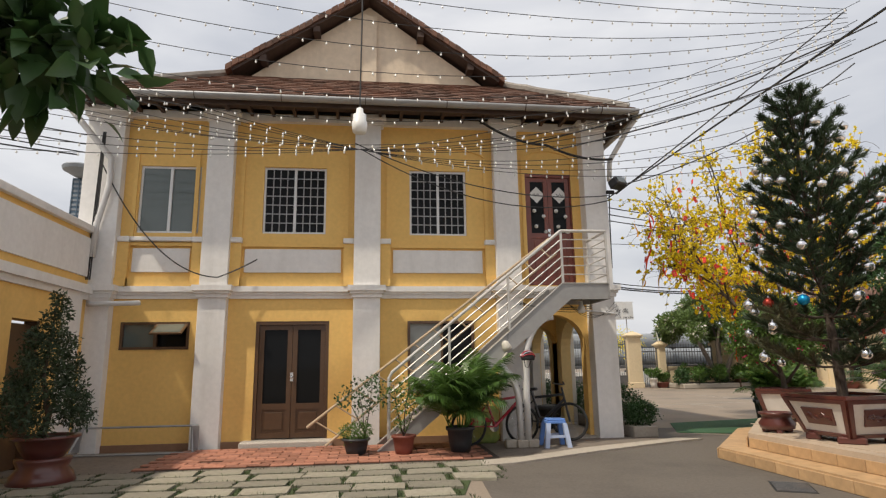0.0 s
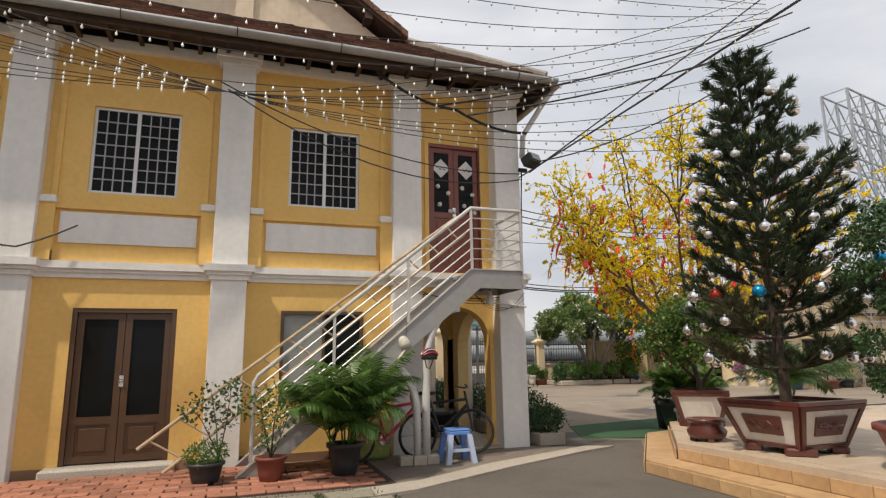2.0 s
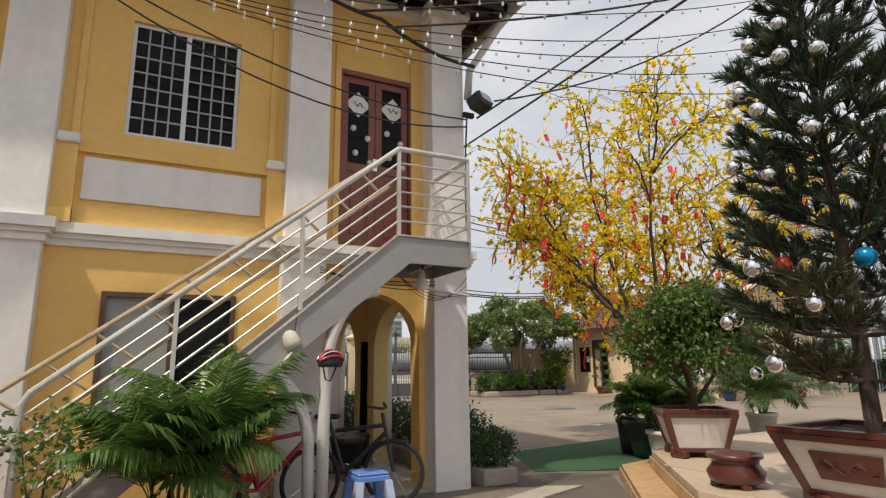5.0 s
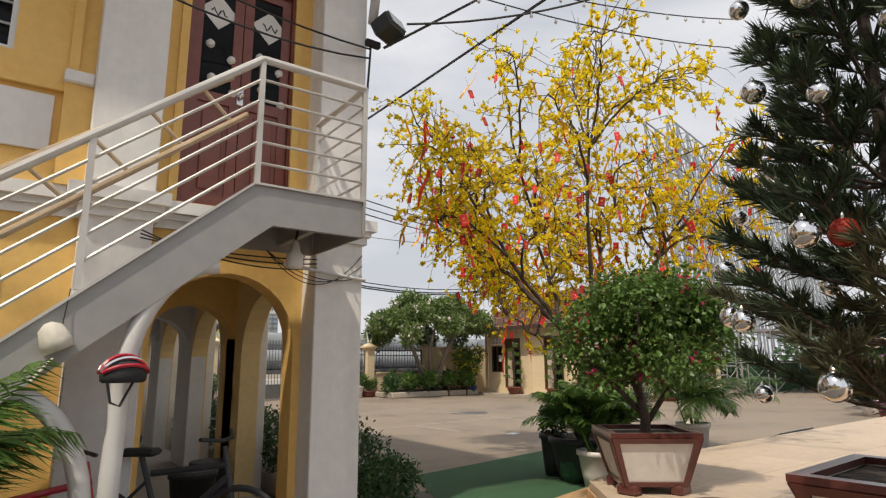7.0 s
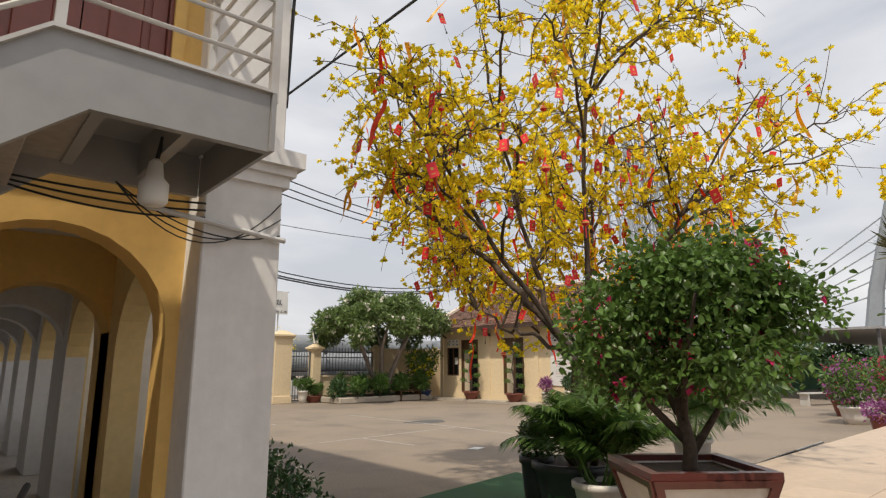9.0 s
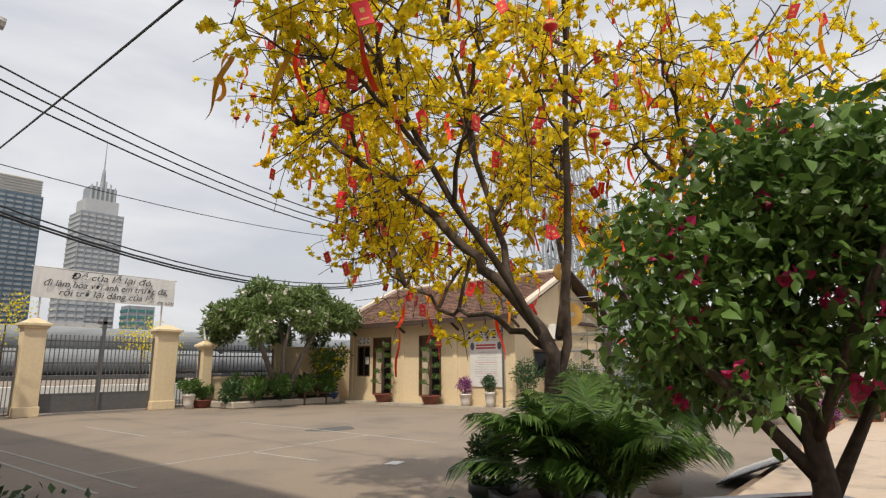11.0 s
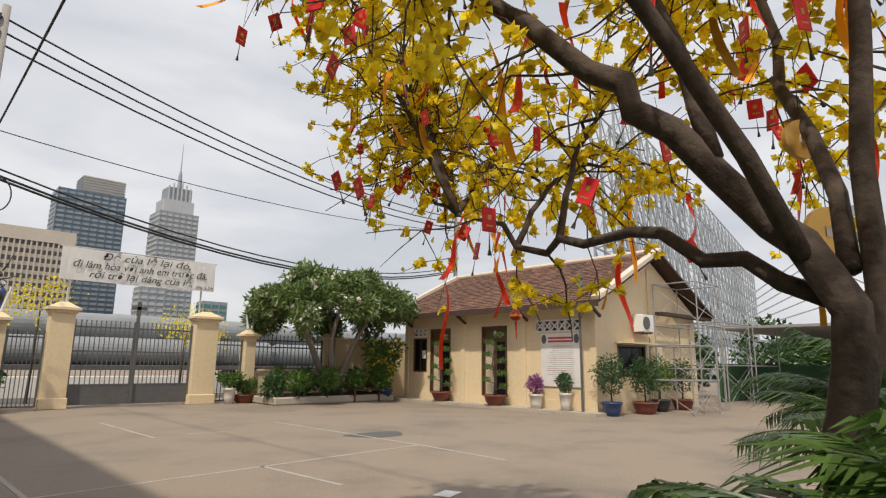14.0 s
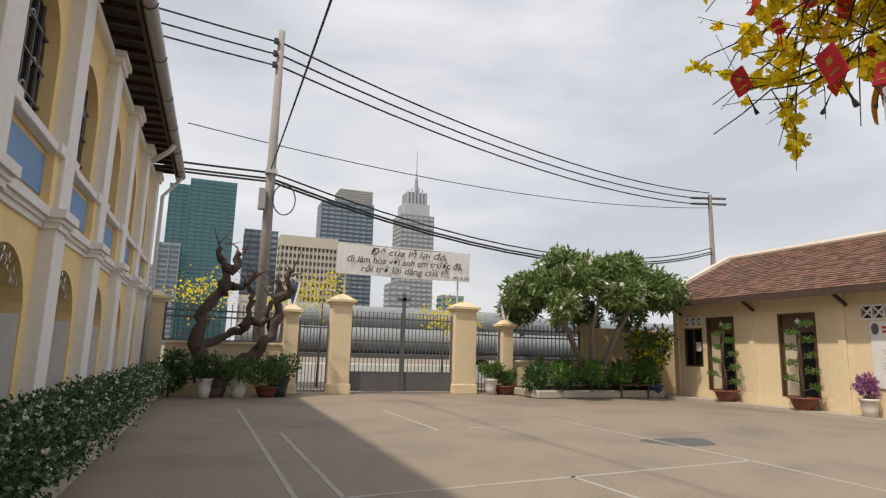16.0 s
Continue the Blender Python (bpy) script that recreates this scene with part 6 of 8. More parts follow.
def pine():
    rng = np.random.default_rng(11)
    t = thing("pine_tree", (PX, PY, 0.75), "dark green pine with layered branches hung with baubles", "tree")
    H = 4.22
    bm = bmesh.new()
    lean = lambda z: Vector((-0.10 * (z / H) - 0.12 * math.sin(z * 0.6) * (z / H), 0.0, z))
    tube(bm, [lean(H * i / 12) for i in range(13)], 0.065, 8, 0.012)
    part("trunk", bm, BARK, t)
    tips = []
    whorls = 15
    for wi in range(whorls):
        f = wi / (whorls - 1)
        z = 0.52 + (H - 0.59) * f ** 0.9
        reach = (1.09 * (1 - f) ** 0.75 + 0.14) * (0.8 if wi == 0 else 1)
        nb = 6 if f < 0.7 else 5
        for b in range(nb):
            yaw = 2 * math.pi * (b + 0.5 * (wi % 2)) / nb + rng.uniform(-0.25, 0.25)
            L = reach * rng.uniform(0.7, 1.15) * (1 - 0.28 * max(0, math.sin(yaw)))
            d = np.array([math.cos(yaw), math.sin(yaw), 0])
            side = np.array([-d[1], d[0], 0])
            base = np.array(lean(z))
            sag = -0.10 if f < 0.2 else 0.1
            pts = [base + d * L * s + np.array([0, 0, L * (sag * s + (0.42 + 0.3 * f) * s * s)]) for s in np.linspace(0, 1, 6)]
            bm = bmesh.new()
            tube(bm, [Vector(p) for p in pts], 0.018 * (1 - 0.6 * f), 5, 0.005)
            # side shoots carry the needle brushes
            shoots = [(pts[2], pts[5])]
            for s in np.linspace(0.3, 0.92, max(3, int(L / 0.2))):
                p = base + d * L * s + np.array([0, 0, L * (sag * s + (0.42 + 0.3 * f) * s * s)])
                for sg in (-1, 1):
                    ln = (0.34 * (1.1 - s * 0.6) * min(1, L)) * rng.uniform(0.7, 1.2)
                    q = p + (d * 0.7 + side * sg * 0.75 + np.array([0, 0, 0.45])) * ln
                    tube(bm, [Vector(p), Vector(q)], 0.006, 4, 0.003)
                    shoots.append((p, q))
            br = part("branch", bm, BARK, t)
            C, D = [], []
            for p, q in shoots:
                ln = np.linalg.norm(q - p)
                k = int(125 * ln / 0.25) if f < 0.75 else int(165 * ln / 0.25)
                s = rng.uniform(0.05, 1.0, k)[:, None]
                C.append(p + (q - p) * s)
                D.append(np.repeat(((q - p) / ln)[None], k, 0))
            C, D = np.concatenate(C), np.concatenate(D)
            me = quad_leaves("needles", rng, C, 0.115, 0.36, 0.085, -0.3, False, D * 0.9)
            part("needles", me, NEEDLELIGHT if f < 0.12 and b % 2 else NEEDLE, br)
            tips.append((f, base + d * L * 1.02 + np.array([0, 0, L * (sag + 0.42 + 0.3 * f) - 0.15])))
    return tips


pine_tips = pine()
rng = random.Random(21)
hung = [(p, SILVERBALL, "mirror silver bauble hanging in the pine") for f, p in pine_tips if f < 0.8 and rng.random() < 0.85]
for i, (p, m_, lab) in enumerate(hung):
    at = Vector(p) + Vector((PX, PY, 0.75)) + Vector((rng.uniform(-0.08, 0.08), rng.uniform(-0.08, 0.08), rng.uniform(-0.05, 0.02)))
    if i == 0:
        first = thing("bauble", at, lab, "ornament", "silver baubles")
        bm = bmesh.new()
        ball(bm, (0, 0, 0), 0.066, 18, 12)
        part("globe", bm, SILVERBALL, first, smooth=True)
        bm = bmesh.new()
        lathe(bm, [(0.014, 0.058), (0.014, 0.075), (0.004, 0.09)], 8)
        part("cap", bm, CHROME, first)
    else:
        copy_thing(first, Matrix.Translation(at) @ Matrix.Scale(rng.uniform(0.8, 1.12), 4))
for at, m_, lab in (((5.24, 7.1, 2.08), REDBALL, "satin red bauble hanging in the pine"), ((5.35, 6.62, 2.07), BLUEBALL, "shiny blue bauble hanging in the pine"), ((6.6, 6.15, 2.2), REDBALL, "satin red bauble hanging in the pine"), ((7.2, 6.6, 2.5), BLUEBALL, "shiny blue bauble hanging in the pine")):
    b = thing("bauble", at, lab, "ornament")
    bm = bmesh.new()
    ball(bm, (0, 0, 0), 0.068, 18, 12)
    part("globe", bm, m_, b, smooth=True)
    bm = bmesh.new()
    lathe(bm, [(0.014, 0.064), (0.014, 0.08), (0.004, 0.095)], 8)
    part("cap", bm, CHROME, b)
# burner pot beside the pine
t = thing("incense_pot", (5.95, 8.2, 0.36), "squat maroon glazed pot on the stage", "pot")
bm = bmesh.new()
lathe(bm, [(0.15, 0.03), (0.22, 0.06), (0.24, 0.13), (0.19, 0.2), (0.2, 0.24), (0.23, 0.25), (0.23, 0.28), (0.17, 0.28), (0.16, 0.2)], 24)
part("pot_body", bm, MAROON, t, smooth=True)
for k in range(3):
    part("foot", boxmesh(-0.05, 0.05, -0.04, 0.04, 0, 0.06, 0.01, pose(0.16 * math.cos(k * 2.09), 0.16 * math.sin(k * 2.09), 0, 0, 0, k * 120)), MAROON, t)

# bougainvillea tree in the square planter
BX, BY = 7.16, 9.63
square_planter((BX, BY, 0.36), 0.55, 0.38, 0.5, 52, "square white planter with a maroon frame")
crng = random.Random(4)
clumps = []
for i in range(52):
    a = crng.uniform(0, 6.28)
    r = 0.8 * math.sqrt(crng.uniform(0.02, 1))
    z = crng.uniform(0.78, 1.6) - 0.2 * r
    clumps.append(((r * math.cos(a) + 0.08, r * math.sin(a) + 0.1, z), crng.uniform(0.14, 0.26)))
clumps += [((0.0, 0.0, 1.45), 0.3), ((-0.25, 0.25, 1.25), 0.32), ((0.3, -0.25, 1.3), 0.34), ((0, 0, 1.0), 0.36), ((0.62, -0.55, 1.2), 0.28), ((-0.6, 0.5, 0.95), 0.26), ((0.5, -0.6, 1.25), 0.24)]
clumps = [((x * 0.8 - 0.08, y * 0.8 - 0.14, z - 0.04), r * crng.uniform(0.7, 1.0)) for (x, y, z), r in clumps]
clumps += [((0.12, 0.5, 0.82), 0.18), ((0.2, -0.5, 0.85), 0.2)]
leafy("bougainvillea", (BX, BY, 0.74), 31, clumps, 15000, 0.052, LEAF, "dense green bougainvillea with a few magenta bracts", "tree",
      [([(0, 0, 0), (0.02, -0.02, 0.25), (-0.03, 0.0, 0.5), (0, 0.02, 0.8), (0.03, 0, 1.5)], 0.055, 0.02), ([(0.02, -0.02, 0.2), (0.2, -0.15, 0.5), (0.5, -0.4, 1.1)], 0.03, 0.012),
       ([(0, 0, 0.3), (-0.2, 0.2, 0.6), (-0.55, 0.5, 1.0)], 0.03, 0.01), ([(0, 0, 0.4), (0.15, 0.3, 0.8), (0.2, 0.6, 1.2)], 0.025, 0.01), ([(0, 0, 0.4), (-0.3, -0.2, 0.8), (-0.5, -0.4, 1.2)], 0.025, 0.01)],
      0.62, PINKFLOWER, 70, 0.05, fine=True, lumps=0.3)

# yellow blossom tree
MX, MY = 8.5, 11.58
round_pot("tree_pot", (MX, MY, 0), 0.42, 0.55, DARKPOT, "dark pot holding the blossom tree")


def blossom_tree():
    rng = np.random.default_rng(77)
    t = thing("blossom_tree", (MX, MY, 0.45), "tall yellow blossom tree hung with red envelopes", "tree")
    mains = [[(0, 0, 0), (0.03, -0.05, 0.6), (0.04, -0.08, 1.1), (-0.1, 0.3, 1.65), (-0.25, 0.68, 2.1), (-0.4, 1.1, 2.5), (-0.5, 1.6, 2.85), (-0.6, 2.4, 3.4), (-0.7, 3.0, 4.0)],
             [(0.1, 0, 0), (0.15, -0.05, 0.8), (0.15, -0.2, 2.3), (0.05, -0.3, 4.0), (0.3, -0.4, 5.9)],
             [(0.15, -0.1, 0), (0.32, -0.36, 0.9), (0.42, -0.5, 1.6), (0.85, -0.95, 2.7), (1.7, -1.6, 4.2)],
             [(-0.08, 0.22, 1.55), (-0.05, 0.45, 2.4), (-0.3, 0.7, 4.0), (-0.6, 0.8, 5.7)],
             [(0.04, -0.04, 1.1), (0.1, 0.45, 1.4), (0.55, 1.35, 1.5), (0.65, 2.1, 1.85), (0.85, 2.8, 2.35)],
             [(-0.02, 0.0, 1.2), (-0.8, 0.4, 2.5), (-1.7, 0.6, 3.7), (-2.2, 0.8, 4.5)],
             [(0.15, -0.1, 1.2), (0.9, 0.3, 2.4), (1.7, 0.5, 3.6), (2.2, 0.7, 4.9)]]
    ends = [(-1.3, 1.8, 4.9), (-2.4, 0.0, 3.6), (-1.1, 0.0, 5.3), (-0.4, -1.0, 5.4), (0.9, 0.5, 5.8), (1.3, -1.2, 5.2), (2.5, -2.1, 3.9), (0.6, 2.7, 3.2), (0.9, 2.2, 4.6), (-1.3, -0.9, 4.2), (1.6, -2.1, 3.2),
            (2.5, -0.5, 3.2), (-1.9, 0.5, 2.9), (-0.8, 1.5, 3.2), (0.3, -1.6, 4.6), (-0.7, 2.2, 4.9), (1.6, 1.5, 3.2), (-0.5, 2.6, 3.6), (2.2, 0.4, 2.3), (-1.0, -0.8, 2.6), (0.7, 3.0, 3.5), (1.5, 2.4, 2.6), (-1.6, -0.4, 3.2), (2.9, -1.4, 4.6), (1.2, 0.6, 3.1), (0.9, -0.6, 2.9), (0.5, 0.3, 4.2), (1.6, -0.4, 4.2), (0.3, 0.9, 3.1), (-0.3, 0.4, 3.8), (0.9, 1.2, 4.0), (0.9, 3.2, 2.8), (1.3, 3.0, 3.0), (0.6, 3.0, 3.1), (1.6, 2.8, 2.8), (1.1, 3.4, 3.2), (1.8, -1.2, 2.6), (0.4, -0.9, 3.4), (-0.9, 0.9, 4.0), (0.2, 1.8, 4.2), (0.6, 0.9, 2.3), (1.3, 1.4, 2.2), (-0.4, 0.9, 2.4), (0.2, 0.2, 2.6), (1.1, -0.3, 2.2)]
    twigs = []
    paths = []
    for i, line in enumerate(mains):
        pts = []
        line = [Vector(p) for p in line]
        for a, b in zip(line, line[1:]):
            for k in range(4):
                pts.append(a.lerp(b, k / 4) + Vector((rng.normal(), rng.normal(), rng.normal())) * 0.03)
        pts.append(line[-1])
        paths.append((pts, (0.07, 0.05, 0.045, 0.034, 0.03, 0.032, 0.032)[i], i == 0))
    for e in ends:
        e = Vector(e)
        best = min((p for q in paths[:7] for p in q[0][3:-4]), key=lambda p: (p - e).length + 0.9 * max(0, p.z - e.z + 0.6))
        bend = Vector((rng.uniform(-0.25, 0.25), rng.uniform(-0.25, 0.25), 0.22))
        pts = [best.lerp(e, k / 11) + bend * math.sin(math.pi * k / 11) + Vector((rng.normal(), rng.normal(), rng.normal())) * 0.03 * k / 11 for k in range(12)]
        paths.append((pts, 0.02, False))
    for i, (pts, r, first) in enumerate(paths):
        bm = bmesh.new()
        tube(bm, pts, r, 8, 0.008)
        limb = part("trunk" if first else "limb", bm, BARK, t, smooth=True)
        bm = bmesh.new()
        for k in range(3 if i > 6 else 8, len(pts)):
            if pts[k].z < 1.9 and pts[k].x < 0.5 and pts[k].y < 1.2:
                continue
            for _ in range(2 if i > 6 else 1):
                d = Vector(rng.normal(size=3))
                d = (d.normalized() + (pts[k] - pts[k - 1]).normalized() * 0.7 + Vector((0, 0, 0.1))).normalized()
                L = rng.uniform(0.4, 0.95)
                q, tw = pts[k].copy(), [pts[k].copy()]
                for _s in range(5):
                    d = (d + Vector(rng.normal(size=3)) * 0.28 - Vector((0, 0, 0.05))).normalized()
                    q = q + d * L / 5
                    tw.append(q.copy())
                tube(bm, tw, 0.007, 4, 0.003)
                twigs.append(tw)
                for _b in range(2):
                    j = rng.integers(2, 5)
                    d2 = (Vector(rng.normal(size=3)).normalized() + d * 0.4).normalized()
                    tw2 = [tw[j], tw[j] + d2 * 0.2, tw[j] + d2 * 0.36 + Vector((0, 0, rng.uniform(-0.12, 0.06)))]
                    tube(bm, tw2, 0.004, 3, 0.002)
                    twigs.append(tw2)
        part("twig_growth", bm, BARK, limb)["kind"] = "stuff"
    def along(count, lo=0.1):
        P = []
        for _ in range(count):
            tw = twigs[rng.integers(len(twigs))]
            f = rng.uniform(lo, 1) * (len(tw) - 1)
            j = min(int(f), len(tw) - 2)
            P.append(np.array(tw[j].lerp(tw[j + 1], f - j)))
        return np.array(P)
    # blossoms: clusters of petals round points on the twigs
    for g in range(8):
        c = along(940) + rng.normal(size=(940, 3)) * 0.012
        p = np.repeat(c, 9, 0)
        d = rng.normal(size=p.shape)
        part("blossom_growth", quad_leaves("blossoms", rng, p, 0.044, 0.6, 1.0, 0, True, d / np.linalg.norm(d, axis=1)[:, None]), BLOSSOM, t)["kind"] = "stuff"
    c = along(2600)
    part("sprout_growth", quad_leaves("sprouts", rng, c + rng.normal(size=c.shape) * 0.015, 0.05, 1, 0.55), SPROUT, t)["kind"] = "stuff"
    return twigs, rng


mai_twigs, mrng = blossom_tree()
origin = Vector((MX, MY, 0.45))
# hanging red envelopes
env = None
low = [tw for tw in mai_twigs if 1.0 < tw[-1].z < 4.9 and (tw[-1].x > -0.4 or tw[-1].z > 2.3)]
for i in range(190):
    tw = low[mrng.integers(len(low))]
    at = origin + tw[-1] + Vector((0, 0, -mrng.uniform(0.08, 0.3)))
    turn = mrng.uniform(0, 360)
    if env is None:
        env = thing("red_envelope", at, "small red paper envelope with gold print hanging on a thread", "envelope", "hanging envelopes")
        part("paper", boxmesh(-0.042, 0.042, -0.004, 0.004, -0.15, -0.02, 0.003), REDPAPER, env)
        bm = boxmesh(-0.02, 0.02, -0.0055, 0.0055, -0.122, -0.114)
        box(bm, -0.011, 0.011, -0.0055, 0.0055, -0.085, -0.06)
        part("gold_print", bm, GOLDPRINT, env)
        bm = bmesh.new()
        tube(bm, [(0, 0, -0.02), (0, 0, 0.2)], 0.0015, 3)
        part("thread", bm, CABLE, env)
        bm = bmesh.new()
        tube(bm, [(0, 0, -0.148), (0, 0, -0.24), (0, 0, -0.25), (0, 0, -0.27)], 0.0015, 4, 0.011)
        part("bead", bm, DARKPOT, env)
    else:
        s = mrng.uniform(0.7, 1.15)
        copy_thing(env, Matrix.Translation(at) @ pose(0, 0, 0, mrng.uniform(-14, 14), mrng.uniform(-25, 25), turn) @ Matrix.Scale(s, 4))
# little round red lanterns
lan = None
for i in range(34):
    tw = low[mrng.integers(len(low))]
    at = origin + tw[-1] + Vector((0, 0, -mrng.uniform(0.05, 0.2)))
    if lan is None:
        lan = thing("mini_lantern", at, "tiny round red lantern with a gold band and tassel", "lantern", "mini lanterns")
        bm = bmesh.new()
        ball(bm, (0, 0, 0), 0.035, 10, 7, 0.8)
        part("globe", bm, REDPAPER, lan, smooth=True)
        bm = bmesh.new()
        lathe(bm, [(0.036, -0.006), (0.036, 0.006)], 10)
        part("gold_band", bm, GOLDPRINT, lan)
        bm = bmesh.new()
        tube(bm, [(0, 0, -0.03), (0.004, 0, -0.13)], 0.006, 4, 0.002)
        tube(bm, [(0, 0, 0.03), (0, 0, 0.15)], 0.0015, 3)
        part("tassel", bm, REDPAPER, lan)
    else:
        copy_thing(lan, Matrix.Translation(at) @ Matrix.Scale(mrng.uniform(0.8, 1.2), 4))
# satin ribbons
for i in range(125):
    tw = low[mrng.integers(len(low))]
    at = origin + tw[mrng.integers(2, len(tw))]
    L, w = mrng.uniform(0.25, 0.6), mrng.uniform(0.012, 0.022)
    sway, tw_ = mrng.uniform(-0.5, 0.5), mrng.uniform(0, 6)
    v, f = [], []
    for k in range(12):
        s = k / 11
        c = Vector((sway * L * s * s + 0.03 * math.sin(6 * s + tw_), 0.03 * math.cos(5 * s + tw_), -L * s))
        a = tw_ + 2.2 * s
        o = Vector((math.cos(a), math.sin(a), 0)) * w
        n = Vector((-math.sin(a), math.cos(a), 0)) * 0.001
        v += [c + o + n, c - o + n, c - o - n, c + o - n]
        if k:
            b = 4 * (k - 1)
            f += [(b + j, b + (j + 1) % 4, b + 4 + (j + 1) % 4, b + 4 + j) for j in range(4)]
    rb = part("ribbon", mesh_from("ribbon", [tuple(p) for p in v], f), RIBBONGOLD if i % 2 else RIBBONRED)
    rb.location = at
    tagged(rb, "golden satin ribbon tied to a twig" if i % 2 else "red satin ribbon tied to a twig", "ribbon", "satin ribbons")

# potted plants by the blossom tree
round_pot("palm_pot", (8.2, 11.05, 0.012), 0.25, 0.45, WHITEPOT, "tall white plant pot on the turf")
areca("areca_palm", (8.2, 11.05, 0.4), 5, 60, 0.8, 0.26, "bushy green areca palm in a white pot", 9, 0.011, None, 1.02)
round_pot("palm_pot", (11.7, 11.95, 0), 0.26, 0.5, WHITEPOT, "pale plant pot on the yard")
areca("areca_palm", (11.7, 11.95, 0.42), 6, 26, 1.25, 0.33, "green areca palm in a pale pot", 7, 0.012)
round_pot("slim_pot", (8.42, 12.02, 0.012), 0.17, 0.55, DARKPOT, "tall charcoal plant pot on the turf")
leafy("ixora_bush", (8.42, 12.02, 0.5), 8, [((0, 0, 0.15), 0.17), ((0.05, 0.04, 0.3), 0.15), ((-0.06, 0, 0.28), 0.14), ((0, -0.05, 0.42), 0.09)], 1500, 0.055, LEAFDARK, "upright dark green shrub in a tall pot", "shrub", [([(0, 0, 0), (0, 0, 0.35)], 0.015, 0.006)], 0.45, RIBBONGOLD, 8, 0.02)
bag = thing("green_bag", (8.32, 11.55, 0.012), "dark green cloth bag slumped on the turf", "bag")
bm = bmesh.new()
lathe(bm, [(0.16, 0), (0.2, 0.1), (0.17, 0.26), (0.1, 0.36), (0.05, 0.4)], 14)
for v in bm.verts:
    v.co += Vector((noise.noise(v.co * 7), noise.noise(v.co * 7 + Vector((3, 0, 0))), 0)) * 0.05
part("bag_body", bm, CARPET, bag, smooth=True)

# plants at the stair foot
round_pot("palm_pot", (1.61, 9.66, 0.02), 0.21, 0.4, DARKPOT, "charcoal plant pot by the stair")
areca("areca_palm", (1.61, 9.66, 0.34), 15, 52, 1.0, 0.32, "lush green areca palm in a charcoal pot", 9, 0.011, None, 0.85)
round_pot("clay_pot", (0.72, 9.62, 0.02), 0.17, 0.3, TERRA, "reddish brown plant pot by the stair")
leafy("thin_shrub", (0.72, 9.62, 0.28), 51, [((0, 0, 0.5), 0.16), ((0.1, 0.05, 0.75), 0.15), ((-0.14, 0, 0.7), 0.14), ((0.2, 0, 0.55), 0.12), ((-0.05, 0, 0.25), 0.12)], 420, 0.06, LEAF, "sparse leggy shrub in a clay pot", "shrub",
      [([(0, 0, 0), (0.02, 0, 0.4), (0.1, 0, 0.85)], 0.012, 0.004), ([(0, 0, 0), (-0.1, 0, 0.4), (-0.16, 0, 0.8)], 0.01, 0.003), ([(0, 0, 0), (0.12, 0, 0.3), (0.22, 0, 0.6)], 0.008, 0.003)], 0.5, WHITEFLOWER, 6, 0.03, lumps=0.4)
round_pot("clay_pot", (-0.01, 9.82, 0.02), 0.2, 0.25, DARKPOT, "low dark plant pot by the stair")
leafy("thin_shrub", (-0.01, 9.82, 0.24), 52, [((0, 0, 0.1), 0.2), ((0.1, 0, 0.14), 0.14), ((-0.12, 0, 0.12), 0.14)], 900, 0.05, LEAFBRIGHT, "low grassy plant in a dark pot", "shrub", None, 0.3)
leafy("climbing_shrub", (0.12, 9.86, 0.24), 53, [((-0.1, 0, 0.75), 0.16), ((0.1, 0, 0.85), 0.15), ((-0.3, 0, 0.62), 0.13), ((0.0, 0, 0.5), 0.13), ((0.25, 0, 0.6), 0.1)], 330, 0.065, LEAFDARK, "sparse climbing shrub beside the stair", "shrub",
      [([(0, 0, 0), (-0.03, 0, 0.4), (-0.12, 0, 0.85)], 0.01, 0.003), ([(0, 0, 0), (0.08, 0, 0.5), (0.12, 0, 0.95)], 0.01, 0.003), ([(0, 0, 0.1), (-0.2, 0, 0.5), (-0.36, 0, 0.7)], 0.008, 0.003)], 0.55, lumps=0.45)
# bonsai conifer at the wing
t = round_pot("bonsai_pot", (-3.78, 8.3, 0.33), 0.34, 0.26, MAROON, "wide red glazed bonsai pot on a stand", 0.04, 0.62)
t = thing("pot_stand", (-3.78, 8.3, 0), "round red glazed pot stand", "stand")
bm = bmesh.new()
lathe(bm, [(0.33, 0), (0.37, 0.05), (0.33, 0.15), (0.27, 0.22), (0.31, 0.3), (0.31, 0.33)], 22)
part("stand_body", bm, MAROON, t, smooth=True)
brng = random.Random(12)
cl = []
for i in range(9):
    z, r = 0.22 + 0.185 * i, 0.42 * (1 - i / 9.5)
    for k in range(5 if i < 6 else 2):
        a = k * 1.26 + i * 0.7
        cl.append(((r * math.cos(a), r * math.sin(a), z + brng.uniform(-0.05, 0.05)), 0.15 - 0.008 * i))
leafy("bonsai_conifer", (-3.84, 8.3, 0.58), 33, cl, 7500, 0.06, NEEDLE, "dark layered bonsai conifer in a red pot", "tree", [([(0, 0, 0), (0.06, 0, 0.25), (-0.05, 0, 0.7), (0.02, 0, 1.75)], 0.055, 0.01)], 0.4, lumps=0.2)

